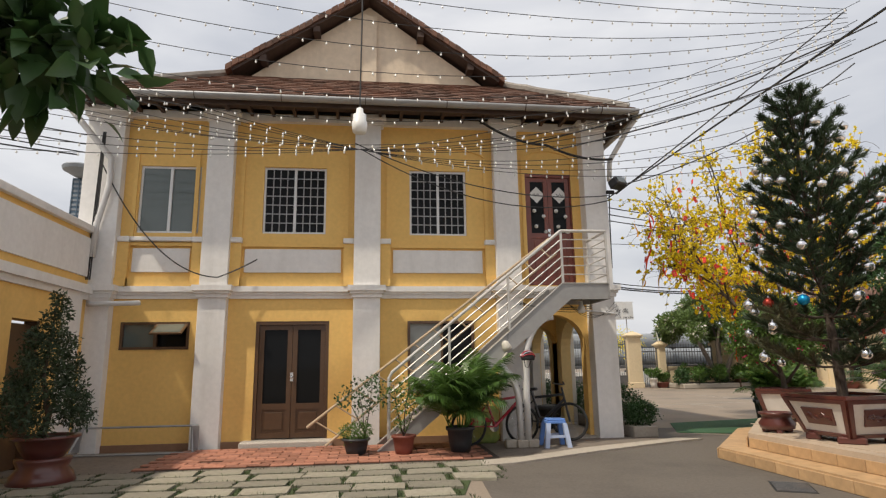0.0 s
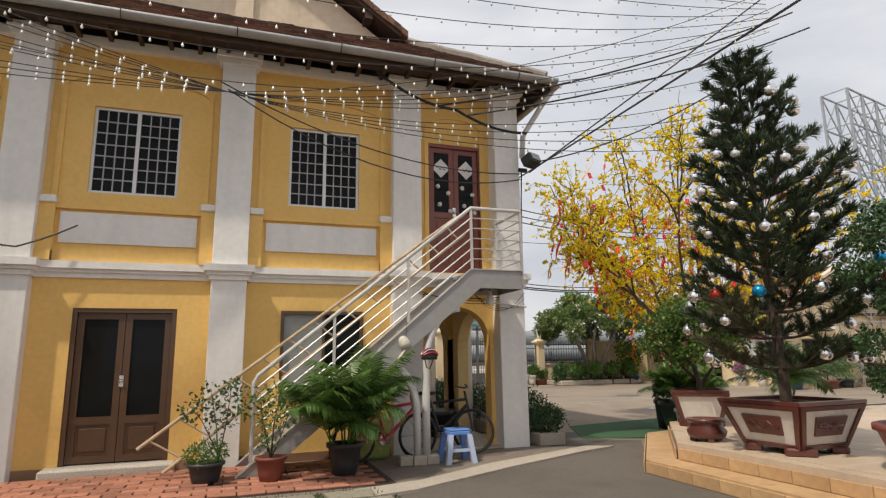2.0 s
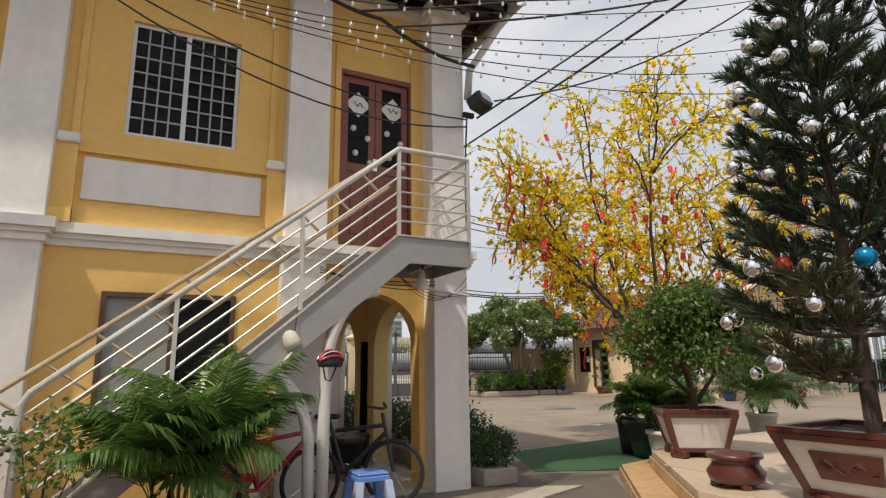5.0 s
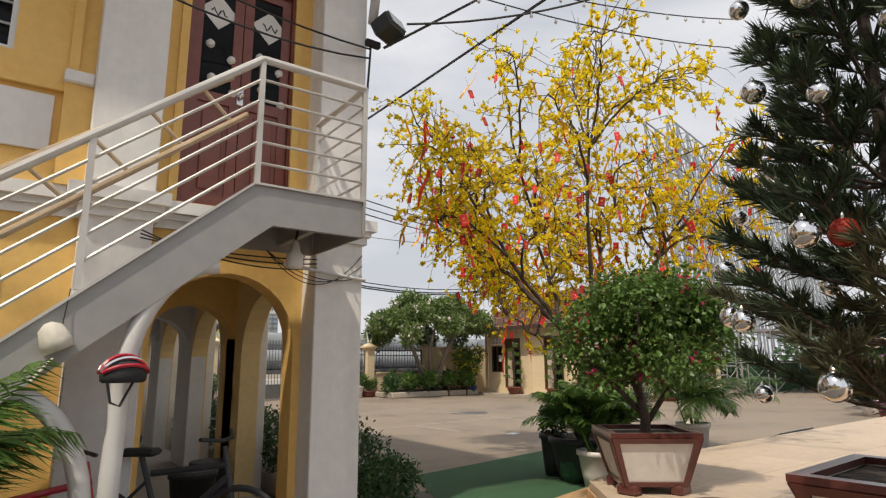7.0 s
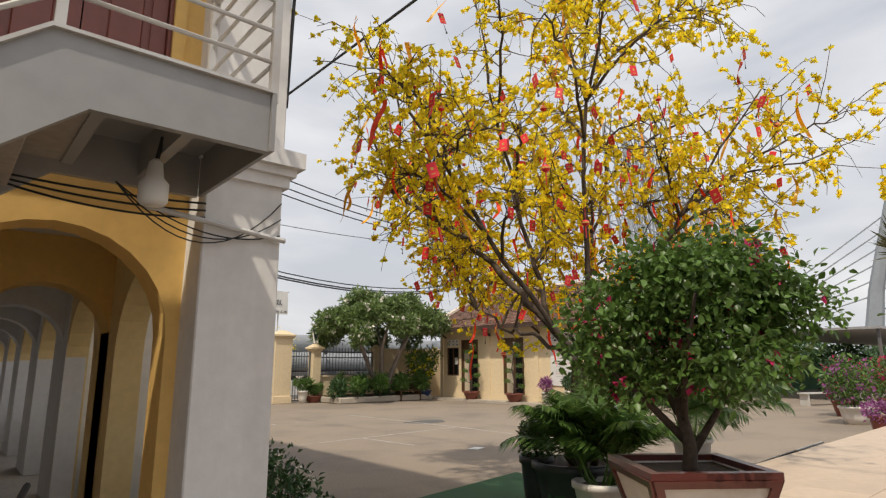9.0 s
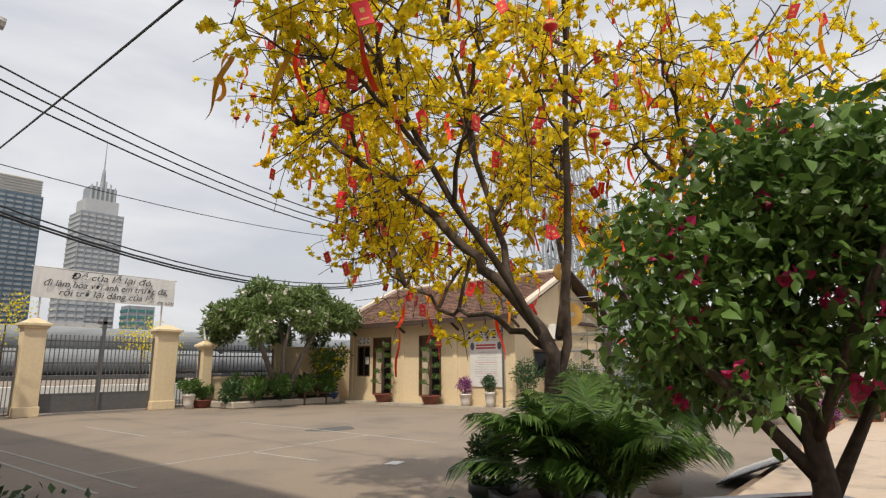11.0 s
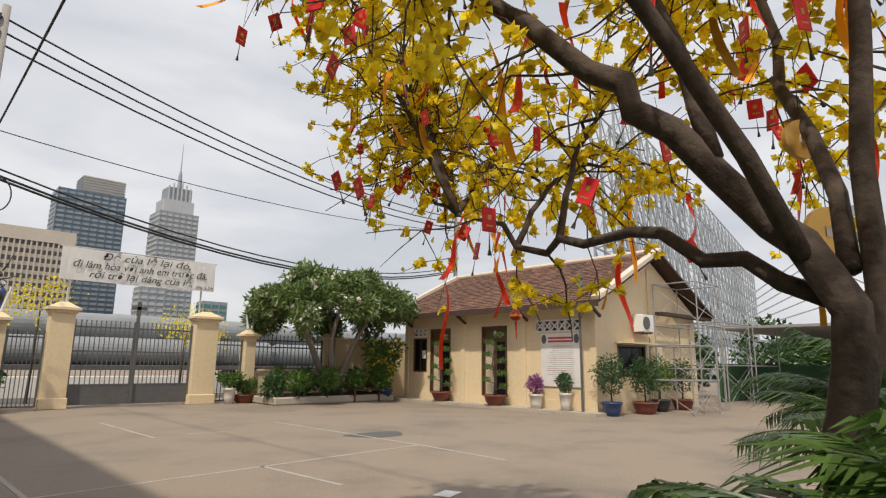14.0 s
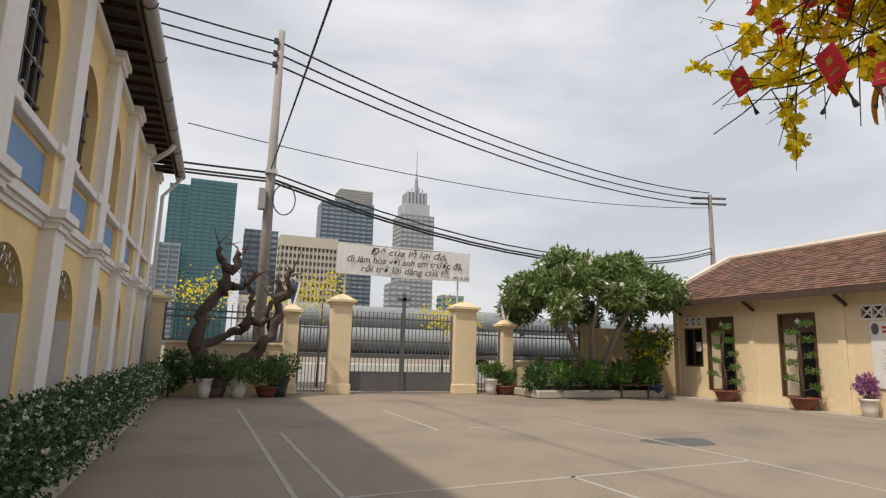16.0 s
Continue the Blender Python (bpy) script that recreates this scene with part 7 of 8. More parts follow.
# hedge along the arcade
for i, y in enumerate([11.15] + [12.0 + 1.02 * k for k in range(18)]):
    if i == 0:
        b = tagged(part("hedge_trough", boxmesh(5.02, 5.5, 10.9, 11.45, 0, 0.2, 0.015), PATHEDGE), "low grey concrete planting trough", "planter", "hedge troughs")
        leafy("hedge_bush", (5.28, 11.17, 0.16), 100, [((0, 0, 0.24), 0.3), ((0.1, 0.05, 0.3), 0.22), ((-0.1, -0.05, 0.28), 0.22)], 2600, 0.045, LEAFDARK, "round clipped dark green bush", "shrub", None, 0.6, group="arcade hedge")
    else:
        b = tagged(part("hedge_trough", boxmesh(4.92, 5.42, y - 0.5, y + 0.5, 0, 0.22, 0.015), PATHEDGE), "low grey concrete planting trough", "planter", "hedge troughs")
        k = 2400 if i < 12 else 1300
        leafy("hedge_bush", (5.2, y, 0.2), 100 + i, [((0.02 * (i % 3), -0.25, 0.3 + 0.03 * (i % 2)), 0.4), ((0.05, 0.27, 0.28 + 0.04 * ((i + 1) % 3)), 0.42), ((0.05, 0, 0.4), 0.36)], k, 0.055, LEAFDARK, "clipped dark green hedge bush with tiny white flowers", "shrub", None, 0.6, WHITEFLOWER, 95, 0.026, "arcade hedge")

# frangipani by the gate
frng = random.Random(8)
cl = []
for i in range(46):
    a, r = frng.uniform(0, 6.28), 3.0 * math.sqrt(frng.random())
    cl.append(((r * math.cos(a), r * 0.75 * math.sin(a), 3.0 + 1.35 * math.sqrt(max(0, 1 - (r / 3.0) ** 2)) * frng.uniform(0.5, 1.05) - 0.6 * (r / 2.7) ** 2), frng.uniform(0.4, 0.65)))
limbs = [([(0.05 * k, 0, 0), (0.5 * math.cos(k * 1.05), 0.4 * math.sin(k * 1.05), 0.9), (1.0 * math.cos(k * 1.05), 0.8 * math.sin(k * 1.05), 1.9), (1.6 * math.cos(k * 1.05 + 0.2), 1.2 * math.sin(k * 1.05 + 0.2), 2.9)], 0.13, 0.05) for k in range(6)]
leafy("frangipani_tree", (18.2, 29.2, 0.25), 61, cl, 22000, 0.23, FRANGI, "broad frangipani tree with white flowers", "tree", limbs, 0.32, WHITEFLOWER, 260, 0.15, bark=PALEBARK)
t = thing("planting_bed", (18, 29.6, 0), "stone-edged planting bed along the boundary wall", "planter")
part("bed_edge", boxmesh(-2.2, 2.6, -1.0, 1.0, 0, 0.25, 0.04), PATHEDGE, t)
part("soil", boxmesh(-2.1, 2.5, -0.9, 0.9, 0.2, 0.27), SOIL, t)
for i in range(14):
    x = 15.9 + 0.36 * i
    leafy("bed_shrub", (x, 29.0 + 0.5 * math.sin(i * 2.1), 0.2), 200 + i, [((0, 0, 0.35 + 0.12 * (i % 3)), 0.34), ((0.12, 0.1, 0.6 + 0.16 * (i % 2)), 0.26)], 420, 0.16, (LEAFDARK, LEAF, LEAFBRIGHT)[i % 3], "mixed leafy shrub in the planting bed", "shrub", [([(0, 0, 0), (0, 0, 0.5)], 0.02, 0.01)], 0.4, group="bed shrubs")
leafy("yellow_shrub", (20.3, 28.9, 0.3), 71, [((0, 0, 1.2), 0.6), ((0.3, 0, 1.6), 0.5), ((-0.4, 0, 1.5), 0.5), ((0, 0.2, 0.8), 0.5)], 1500, 0.16, LEAF, "tall shrub with yellow flowers in a blue pot", "shrub", [([(0, 0, 0), (0, 0, 1.2)], 0.04, 0.02)], 0.4, BLOSSOM, 40, 0.12)
round_pot("blue_pot", (20.3, 28.9, 0), 0.36, 0.42, BLUEPOT, "large blue glazed pot by the gate house")
b = thing("garden_bench", (19.35, 28.75, 0), "dark wooden garden bench under the frangipani", "bench")
part("seat", boxmesh(-0.6, 0.6, -0.2, 0.2, 0.4, 0.45, 0.01), BROWNFRAME, b)
part("backrest", boxmesh(-0.6, 0.6, 0.2, 0.25, 0.5, 0.85, 0.01), BROWNFRAME, b)
for x in (-0.55, 0.5):
    part("leg", boxmesh(x, x + 0.06, -0.18, 0.24, 0, 0.4), BROWNFRAME, b)

# old gnarled trunk by the gate wall
def gnarled():
    t = thing("gnarled_tree", (6.75, 29.7, 0.0), "old gnarled leafless tree with knobbly pruned limbs", "tree")
    rng = np.random.default_rng(3)
    paths = [[(0, 0, 0), (-0.35, 0, 0.6), (-0.6, 0, 1.3), (-0.45, 0, 2.1), (-0.1, 0, 2.8), (0.2, 0, 3.4), (0.3, 0, 3.9)],
             [(0, 0, 0.3), (0.4, 0, 0.8), (1.0, 0, 1.2), (1.4, 0, 1.8), (1.5, 0.1, 2.6), (1.35, 0, 3.2)],
             [(-0.5, 0, 1.2), (0.1, 0.1, 1.6), (0.6, 0, 1.9), (0.75, 0, 2.5), (0.6, 0, 3.0)],
             [(0.6, 0, 1.9), (1.1, 0, 2.1), (1.3, -0.1, 2.6)], [(-0.1, 0, 2.8), (0.4, 0, 2.9), (0.8, 0, 3.3)], [(0.2, 0, 3.3), (-0.15, 0, 3.6), (-0.2, 0, 4.0)], [(1.4, 0, 2.6), (1.7, 0, 2.9), (1.75, 0, 3.5)]]
    for i, p in enumerate(paths):
        fine = []
        for a, b in zip(p, p[1:]):
            a, b = Vector(a), Vector(b)
            for k in range(4):
                fine.append(a.lerp(b, k / 4) + Vector(rng.normal(size=3)) * 0.05)
        fine.append(Vector(p[-1]))
        bm = bmesh.new()
        tube(bm, fine, 0.24 if i < 2 else 0.13, 9, 0.07 if i < 2 else 0.05)
        for v in bm.verts:
            v.co += Vector(rng.normal(size=3)) * 0.025
        part("trunk" if i == 0 else "limb", bm, BARK, t, smooth=True)
    for i in range(26):
        p = Vector(paths[i % 7][-1]) + Vector(rng.normal(size=3)) * 0.06
        d = Vector((rng.normal(), rng.normal() * 0.5, abs(rng.normal()) * 0.8)).normalized()
        bm = bmesh.new()
        tube(bm, [p, p + d * 0.25, p + d * 0.5 + Vector((0, 0, 0.1))], 0.025, 5, 0.006)
        part("stub", bm, BARK, t)


gnarled()
for i, (x, y, pm, r, h) in enumerate(((6.45, 29.4, WHITEPOT, 0.2, 0.5), (7.3, 29.5, WHITEPOT, 0.22, 0.4), (8.05, 29.7, TERRA, 0.32, 0.28), (8.35, 29.75, DARKPOT, 0.28, 0.5), (15.05, 30.3, WHITEPOT, 0.2, 0.5), (15.6, 30.4, TERRA, 0.34, 0.28))):
    round_pot("yard_pot", (x, y, 0), r, h, pm, "plant pot along the boundary wall")
    leafy("pot_plant", (x, y, h - 0.05), 300 + i, [((0, 0, 0.3), 0.4 if i < 4 else 0.22), ((0.25, 0, 0.42), 0.32 if i < 4 else 0.16), ((-0.25, 0, 0.4), 0.32 if i < 4 else 0.16)], 900, 0.11, (LEAFDARK, LEAF, LEAFBRIGHT, LEAFDARK, LEAFBRIGHT, LEAF)[i], "leafy green plant in a pot by the wall", "shrub", [([(0, 0, 0), (0, 0, 0.4)], 0.02, 0.01)], 0.35)
leafy("wall_shrub", (5.6, 29.8, 0), 311, [((0, 0, 0.5), 0.4), ((0.1, 0, 0.95), 0.3)], 700, 0.15, LEAFDARK, "dark leafy shrub at the house corner", "shrub", [([(0, 0, 0), (0, 0, 0.6)], 0.03, 0.01)], 0.4)
# yellow blossom sprays behind the wall
for i, (x, y, z) in enumerate(((6.2, 32.5, 2.8), (8.6, 33, 2.6), (10.0, 33.5, 3.2), (15.2, 33.2, 2.2), (14.6, 33.6, 2.5))):
    leafy("roadside_blossom", (x, y, 0), 320 + i, [((0, 0, z), 0.55), ((0.4, 0, z + 0.4), 0.4), ((-0.5, 0, z + 0.2), 0.4)], 380, 0.09, BLOSSOM, "yellow blossom shrub beyond the boundary wall", "shrub", [([(0, 0, 0), (0.05, 0, z)], 0.05, 0.02)], 0.8, group="roadside blossom", lumps=0.4)

# cloud-pruned plants and pots in front of the gate house
def cloud_tree(at, seed):
    rng = random.Random(seed)
    cl, limbs = [], [([(0, 0, 0), (0.08, 0.05, 0.5), (-0.06, 0.04, 1.0), (0.05, 0, 1.75)], 0.045, 0.015)]
    for i in range(9):
        a = (1.57 if i % 2 else -1.57) + rng.uniform(-0.5, 0.5)
        z = 0.28 + 0.2 * i
        r = (0.38 - 0.025 * i) * rng.uniform(0.8, 1.1)
        c = (r * math.cos(a), r * math.sin(a), z)
        limbs.append(([(0, 0, z - 0.1), c], 0.018, 0.01))
        for k in (-0.1, 0.0, 0.1):
            cl.append(((c[0] + k * 0.5, c[1] + k * 1.3, c[2] + 0.03), 0.085))
    leafy("cloud_pruned_tree", at, seed, cl, 1600, 0.055, LEAFBRIGHT, "cloud-pruned bonsai with flat green pads", "tree", limbs, 0.5, group="cloud-pruned bonsais")


for y, s in ((26.45, 401), (23.95, 402)):
    round_pot("bonsai_pot", (20.95, y, 0.09), 0.34, 0.32, TERRA, "red glazed bonsai pot on the gate house edge", 0.04, 0.6)
    cloud_tree((20.95, y, 0.38), s)
for i, (x, y, pm, r, h, m_, lab) in enumerate(((20.95, 22.3, WHITEPOT, 0.2, 0.42, TERRA, "small pink-flowered plant in a white urn"), (20.95, 21.25, WHITEPOT, 0.17, 0.5, LEAFDARK, "small dark shrub in a white pot"), (21.5, 20.1, BLUEPOT, 0.28, 0.38, LEAFDARK, "leafy tree in a blue pot"),
                                               (23.0, 19.9, TERRA, 0.36, 0.34, LEAFDARK, "leafy shrub in a red pot"), (24.3, 20.1, DARKPOT, 0.3, 0.36, LEAF, "leafy shrub in a dark pot"), (25.6, 20.0, TERRA, 0.34, 0.34, LEAFDARK, "leafy shrub in a red pot"))):
    round_pot("yard_pot", (x, y, 0.09 if x < 21 else 0), r, h, pm, "plant pot beside the gate house")
    big = 1.0 if i > 1 else 0.5
    leafy("pot_plant", (x, y, h), 340 + i, [((0, 0, 0.5 * big), 0.34 * big), ((0.3 * big, 0.1, 0.8 * big), 0.36 * big), ((-0.3 * big, 0, 0.8 * big), 0.34 * big), ((0, 0, 1.05 * big), 0.3 * big)], int(1300 * big), 0.1, PURPLEFLOWER if i == 0 else m_, lab, "shrub", [([(0, 0, 0), (0, 0, 0.7 * big)], 0.025, 0.01)], 0.35)

# plants round the far stage edge
for i, (x, y, m_, fl) in enumerate(((16.5, 12.3, LEAF, PINKFLOWER), (19.0, 12.0, LEAFDARK, PINKFLOWER), (21.5, 12.6, LEAF, PURPLEFLOWER), (24, 13.5, LEAFDARK, PINKFLOWER), (23, 11.4, LEAFBRIGHT, PINKFLOWER), (26.5, 13, LEAF, PINKFLOWER), (29, 14, LEAFDARK, PINKFLOWER))):
    if i > 1:
        round_pot("yard_pot", (x, y, 0), 0.36, 0.45, (WHITEPOT, TERRA)[i % 2], "plant pot beyond the stage")
        leafy("flowering_shrub", (x, y, 0.4), 360 + i, [((0, 0, 0.45), 0.5), ((0.4, 0, 0.75), 0.45), ((-0.4, 0.1, 0.7), 0.45), ((0, 0, 1.0), 0.4)], 1300, 0.12, m_, "flowering shrub in a pot beyond the stage", "shrub", [([(0, 0, 0), (0, 0, 0.6)], 0.03, 0.01)], 0.4, fl, 60, 0.09, "flowering shrubs")
t = round_pot("flower_stand", (18.6, 11.35, 0), 0.2, 0.45, TERRA, "clay pot at the stage edge")
leafy("purple_flowers", (18.6, 11.35, 0.42), 380, [((0, 0, 0.12), 0.3)], 500, 0.08, PURPLEFLOWER, "purple chrysanthemums in a clay pot", "flowers", None, 0.6)
# pale garden statue among the flowers at the far end of the stage
bm = bmesh.new()
lathe(bm, [(0.16, 0), (0.17, 0.1), (0.13, 0.35), (0.15, 0.55), (0.16, 0.66), (0.09, 0.72), (0.06, 0.75), (0.085, 0.82), (0.07, 0.9), (0.01, 0.93)], 14)
statue = tagged(part("garden_statue", bm, WHITE, smooth=True), "small white plaster garden statue on a plinth", "statue")
statue.location = (20.6, 10.75, 1.0)
tagged(part("statue_plinth", boxmesh(20.4, 20.8, 10.55, 10.95, 0.36, 1.0, 0.02), CREAM), "cream plastered statue plinth on the stage", "plinth")
for k, (x, y, m_) in enumerate(((18.9, 10.6, PINKFLOWER), (20.0, 10.35, PINKFLOWER), (19.6, 10.95, PURPLEFLOWER))):
    round_pot("yard_pot", (x, y, 0.36), 0.26, 0.3, TERRA, "clay plant pot on the stage edge")
    leafy("flowering_shrub", (x, y, 0.62), 370 + k, [((0, 0, 0.2), 0.3), ((0.2, 0.1, 0.3), 0.22), ((-0.2, 0, 0.28), 0.22)], 500, 0.09, LEAF, "low flowering shrub in a clay pot on the stage", "shrub", None, 0.45, m_, 70, 0.06, "flowering shrubs")
# dark tree belt closing the far side
for i in range(16):
    x = 33 + i * 5.5
    leafy("far_tree", (x, 24 + 3 * math.sin(i * 1.7), 0), 500 + i, [((0, 0, 2.0 + 0.4 * (i % 3)), 1.7), ((1.5, 0, 1.6), 1.4), ((-1.4, 0, 1.5), 1.4)], 900, 0.42, LEAFDARK, "dark green tree beyond the yard", "tree", [([(0, 0, 0), (0, 0, 1.8)], 0.15, 0.08)], 0.5, group="far trees")
# topiary on the stage
round_pot("topiary_pot", (6.27, 5.58, 0.36), 0.58, 0.42, TERRA, "broad red pot on the stage")
cl = []
trng = random.Random(5)
for z, r, count in ((0.5, 0.72, 9), (0.86, 0.78, 10), (1.24, 0.7, 9), (1.5, 0.72, 9), (1.85, 0.62, 9), (2.05, 0.42, 6), (2.2, 0.12, 2)):
    for k in range(count):
        a = 6.283 * k / count + trng.uniform(-0.2, 0.2)
        q = r * 0.84 * trng.uniform(0.6, 1.05)
        cl.append(((q * math.cos(a), q * math.sin(a), z + trng.uniform(-0.03, 0.05)), trng.uniform(0.12, 0.165)))
limbs_t = [([(0, 0, 0), (0.1, 0, 0.7), (-0.05, 0, 1.5), (0, 0, 2.2)], 0.06, 0.02)]
for k in range(10):
    a, z = 2.4 * k, 0.4 + 0.15 * k
    limbs_t.append(([(0, 0, z), (0.35 * math.cos(a), 0.35 * math.sin(a), z + 0.08), (0.6 * math.cos(a), 0.6 * math.sin(a), z + 0.1)], 0.025, 0.01))
leafy("pruned_tree", (6.27, 5.58, 0.68), 390, cl, 15000, 0.05, LEAFDARK, "cloud-pruned dark green tree in a broad red pot", "tree", limbs_t, 0.5)
# overhanging leaves of a tree beside the path
t_l = [((-2.05, 4.1, 3.55), 0.28), ((-1.85, 4.2, 3.62), 0.25), ((-2.3, 4.0, 3.5), 0.3), ((-1.8, 4.05, 3.4), 0.16), ((-2.1, 4.1, 3.22), 0.16), ((-2.6, 4.0, 3.8), 0.4), ((-3.2, 3.9, 4.2), 0.7), ((-3.9, 3.8, 4.6), 0.8), ((-2.2, 4.1, 3.85), 0.3)]
leafy("broadleaf_tree", (0, 0, 0), 600, t_l, 1300, 0.25, LEAFDARK, "large-leaved green tree overhanging the path", "tree", [([(-4.3, 3.6, 0), (-4.25, 3.6, 2.0), (-3.9, 3.7, 4.0)], 0.1, 0.06), ([(-4.0, 3.7, 3.6), (-3.0, 3.9, 3.9), (-2.0, 4.1, 3.6)], 0.04, 0.01)], 0.55, lumps=0.3, fine=True)

# ---- banner over the gate ----
def text_mesh(words, size, shear=0.25):
    cu = bpy.data.curves.new("writing", "FONT")
    cu.body, cu.size, cu.align_x, cu.shear, cu.extrude = words, size, "CENTER", shear, 0.002
    ob = bpy.data.objects.new("writing", cu)
    scene.collection.objects.link(ob)
    me = bpy.data.meshes.new_from_object(ob.evaluated_get(bpy.context.evaluated_depsgraph_get()))
    bpy.data.objects.remove(ob)
    bpy.data.curves.remove(cu)
    return me


t = thing("gate_banner", (12.19, GY - 0.05, 3.64), "white banner with dark italic writing over the gate", "banner")
v, f = [], []
for i in range(25):
    x = -2.24 + 4.48 * i / 24
    for z in (0, 0.96):
        v.append((x, 0.025 * math.sin(i * 0.8 + z), z - 0.05 * math.sin(math.pi * i / 24) * (1 if z else 0.4)))
        v.append((x, 0.012 + 0.025 * math.sin(i * 0.8 + z), z - 0.05 * math.sin(math.pi * i / 24) * (1 if z else 0.4)))
for i in range(24):
    b = 4 * i
    f += [(b, b + 4, b + 6, b + 2), (b + 1, b + 3, b + 7, b + 5), (b, b + 1, b + 5, b + 4), (b + 2, b + 6, b + 7, b + 3)]
part("sheet", mesh_from("sheet", v, f), BANNER, t)
for words, z, x, size in (("Để của lễ lại đó,", 0.66, 0.1, 0.3), ("đi làm hòa với anh em trước đã,", 0.38, 0.0, 0.3), ("rồi trở lại dâng của lễ.", 0.1, 0.0, 0.3), ("(Mt 5,24)", 0.05, 1.9, 0.14)):
    me = text_mesh(words, size)
    o = part("writing", me, INK, t, "dark italic lettering")
    o.matrix_basis = pose(x, -0.04, z, 90, 0, 0)
    wide = max((p.co.x for p in me.vertices), default=1) * 2
    limit = {0.66: 2.6, 0.38: 3.9, 0.1: 3.0}.get(z, 0.6)
    o.scale = (limit / max(wide, 0.1), 1, 1)
for x in (-1.95, 1.85):
    bm = bmesh.new()
    tube(bm, [(x, 0.09, -0.72), (x, 0.09, 0.95)], 0.03, 8)
    part("pole", bm, RAILPAINT, t)
bm = bmesh.new()
tube(bm, [(-2.3, 0.06, 0.97), (2.3, 0.06, 0.95)], 0.02, 6)
part("cross_tube", bm, RAILPAINT, t)
for x in (8.69, 15.8):
    t = thing("lily_ornament", (x, GY, 2.55 if x < 10 else 2.42), "white and blue bud-shaped ornament on a gate post", "ornament", "post ornaments")
    bm = bmesh.new()
    lathe(bm, [(0.1, 0), (0.07, 0.1), (0.09, 0.4), (0.13, 0.6), (0.04, 0.72)], 12)
    part("core", bm, BLUEPOT, t, smooth=True)
    for s in (-1, 1):
        bm = bmesh.new()
        tube(bm, [(s * 0.06, -0.06, 0.05), (s * 0.13, -0.06, 0.4), (s * 0.2, -0.06, 0.72)], 0.05, 8, 0.02)
        part("petal", bm, LAMPWHITE, t)
    bm = bmesh.new()
    ball(bm, (0, 0, 0.8), 0.08, 10, 6)
    part("knob", bm, CHROME, t)

# ---- poles and cables ----
t = thing("utility_pole", (7.87, 31.95, 0), "grey concrete utility pole with boxes and brackets", "utility pole")
bm = bmesh.new()
tube(bm, [(0, 0, 0), (0.0, 0.05, 11.9)], 0.2, 12, 0.11)
part("shaft", bm, POLECONC, t, smooth=True)
part("meter_box", boxmesh(-0.34, -0.12, -0.3, -0.1, 5.6, 6.3, 0.02), ZINC, t)
part("clamp", boxmesh(-0.18, 0.18, -0.2, 0.2, 6.85, 6.98), RAILPAINT, t)
for z in (11.35, 10.9, 10.5):
    part("insulator", boxmesh(-0.24, -0.1, -0.12, 0.0, z, z + 0.2, 0.02), DARKPOT, t)
bm = bmesh.new()
tube(bm, [(0.1 + 0.35 * (1 + math.cos(s)) , -0.2, 6.0 + 0.5 * math.sin(s)) for s in [2 * math.pi * i / 20 for i in range(21)]], 0.02, 5)
part("cable_coil", bm, CABLE, t)
t = thing("utility_pole", (37.4, 42.6, 0), "grey utility pole with a crossarm beyond the gate house", "utility pole")
bm = bmesh.new()
tube(bm, [(0, 0, 0), (0, 0, 12.3)], 0.22, 10, 0.13)
part("shaft", bm, POLECONC, t)
for z in (11.6, 12.0):
    part("crossarm", boxmesh(-1.3, 1.1, -0.08, 0.08, z, z + 0.12, m=pose(0, 0, 0, 0, 0, -20)), GATEPAINT, t)
for z in (10.6, 11.0, 11.45):
    cable("power_cable", (7.9, 31.95, z), (37.4, 42.6, z + 1.0), 1.0, 0.035)
    cable("power_cable", (7.9, 31.95, z), (-20, 26, z + 1.4), 0.6, 0.03)
for z in (6.9, 6.6, 6.7):
    cable("telephone_cable", (7.87, 31.95, z), (37.4, 42.6, z * 1.25), 1.6, 0.04 if z < 6.8 else 0.03)
    cable("telephone_cable", (7.87, 31.95, z), (-15, 33, z + 1.2), 0.3, 0.035)
cable("power_cable", (5.0, 36.0, 9.6), (37.4, 42.6, 11.4), 0.9, 0.02)
cable("service_cable", (7.85, 31.9, 7.0), (7.8, -5.0, 6.6), 0.25, 0.022, 24)
# thick cables from the house corner to the far side
for a, b, sg, r in (((4.95, 10.75, 4.6), (9.3, 9.4, 8.0), 0.02, 0.014), ((3.2, 10.5, 5.5), (9.5, 9.0, 7.5), 0.22, 0.015), ((3.6, 10.3, 5.3), (9.6, 8.8, 7.1), 0.2, 0.015)):
    cable("feeder_cable", a, b, sg, r)
cable("wall_cable", (2.2, 10.6, 6.0), (3.5, 10.45, 5.45), 0.12, 0.025, group="house cables", label="black cable slung under the eave")
cable("wall_cable", (3.5, 10.45, 5.45), (4.9, 10.7, 5.3), 0.1, 0.025, group="house cables", label="black cable slung under the eave")
cable("wall_cable", (-4.6, 10.86, 5.0), (-2.5, 10.86, 2.95), 0.5, 0.012, group="house cables", label="thin cable drooping across the wall")
cable("wall_cable", (-2.5, 10.86, 2.95), (-1.85, 10.98, 3.3), 0.02, 0.012, group="house cables", label="thin cable drooping across the wall")
cable("wall_cable", (-0.1, 10.0, 5.2), (4.85, 10.85, 4.6), 0.35, 0.01, group="house cables", label="thin cable strung along the facade")
cable("wall_cable", (0.0, 10.0, 5.1), (4.85, 10.85, 4.5), 0.5, 0.01, group="house cables", label="thin cable strung along the facade")
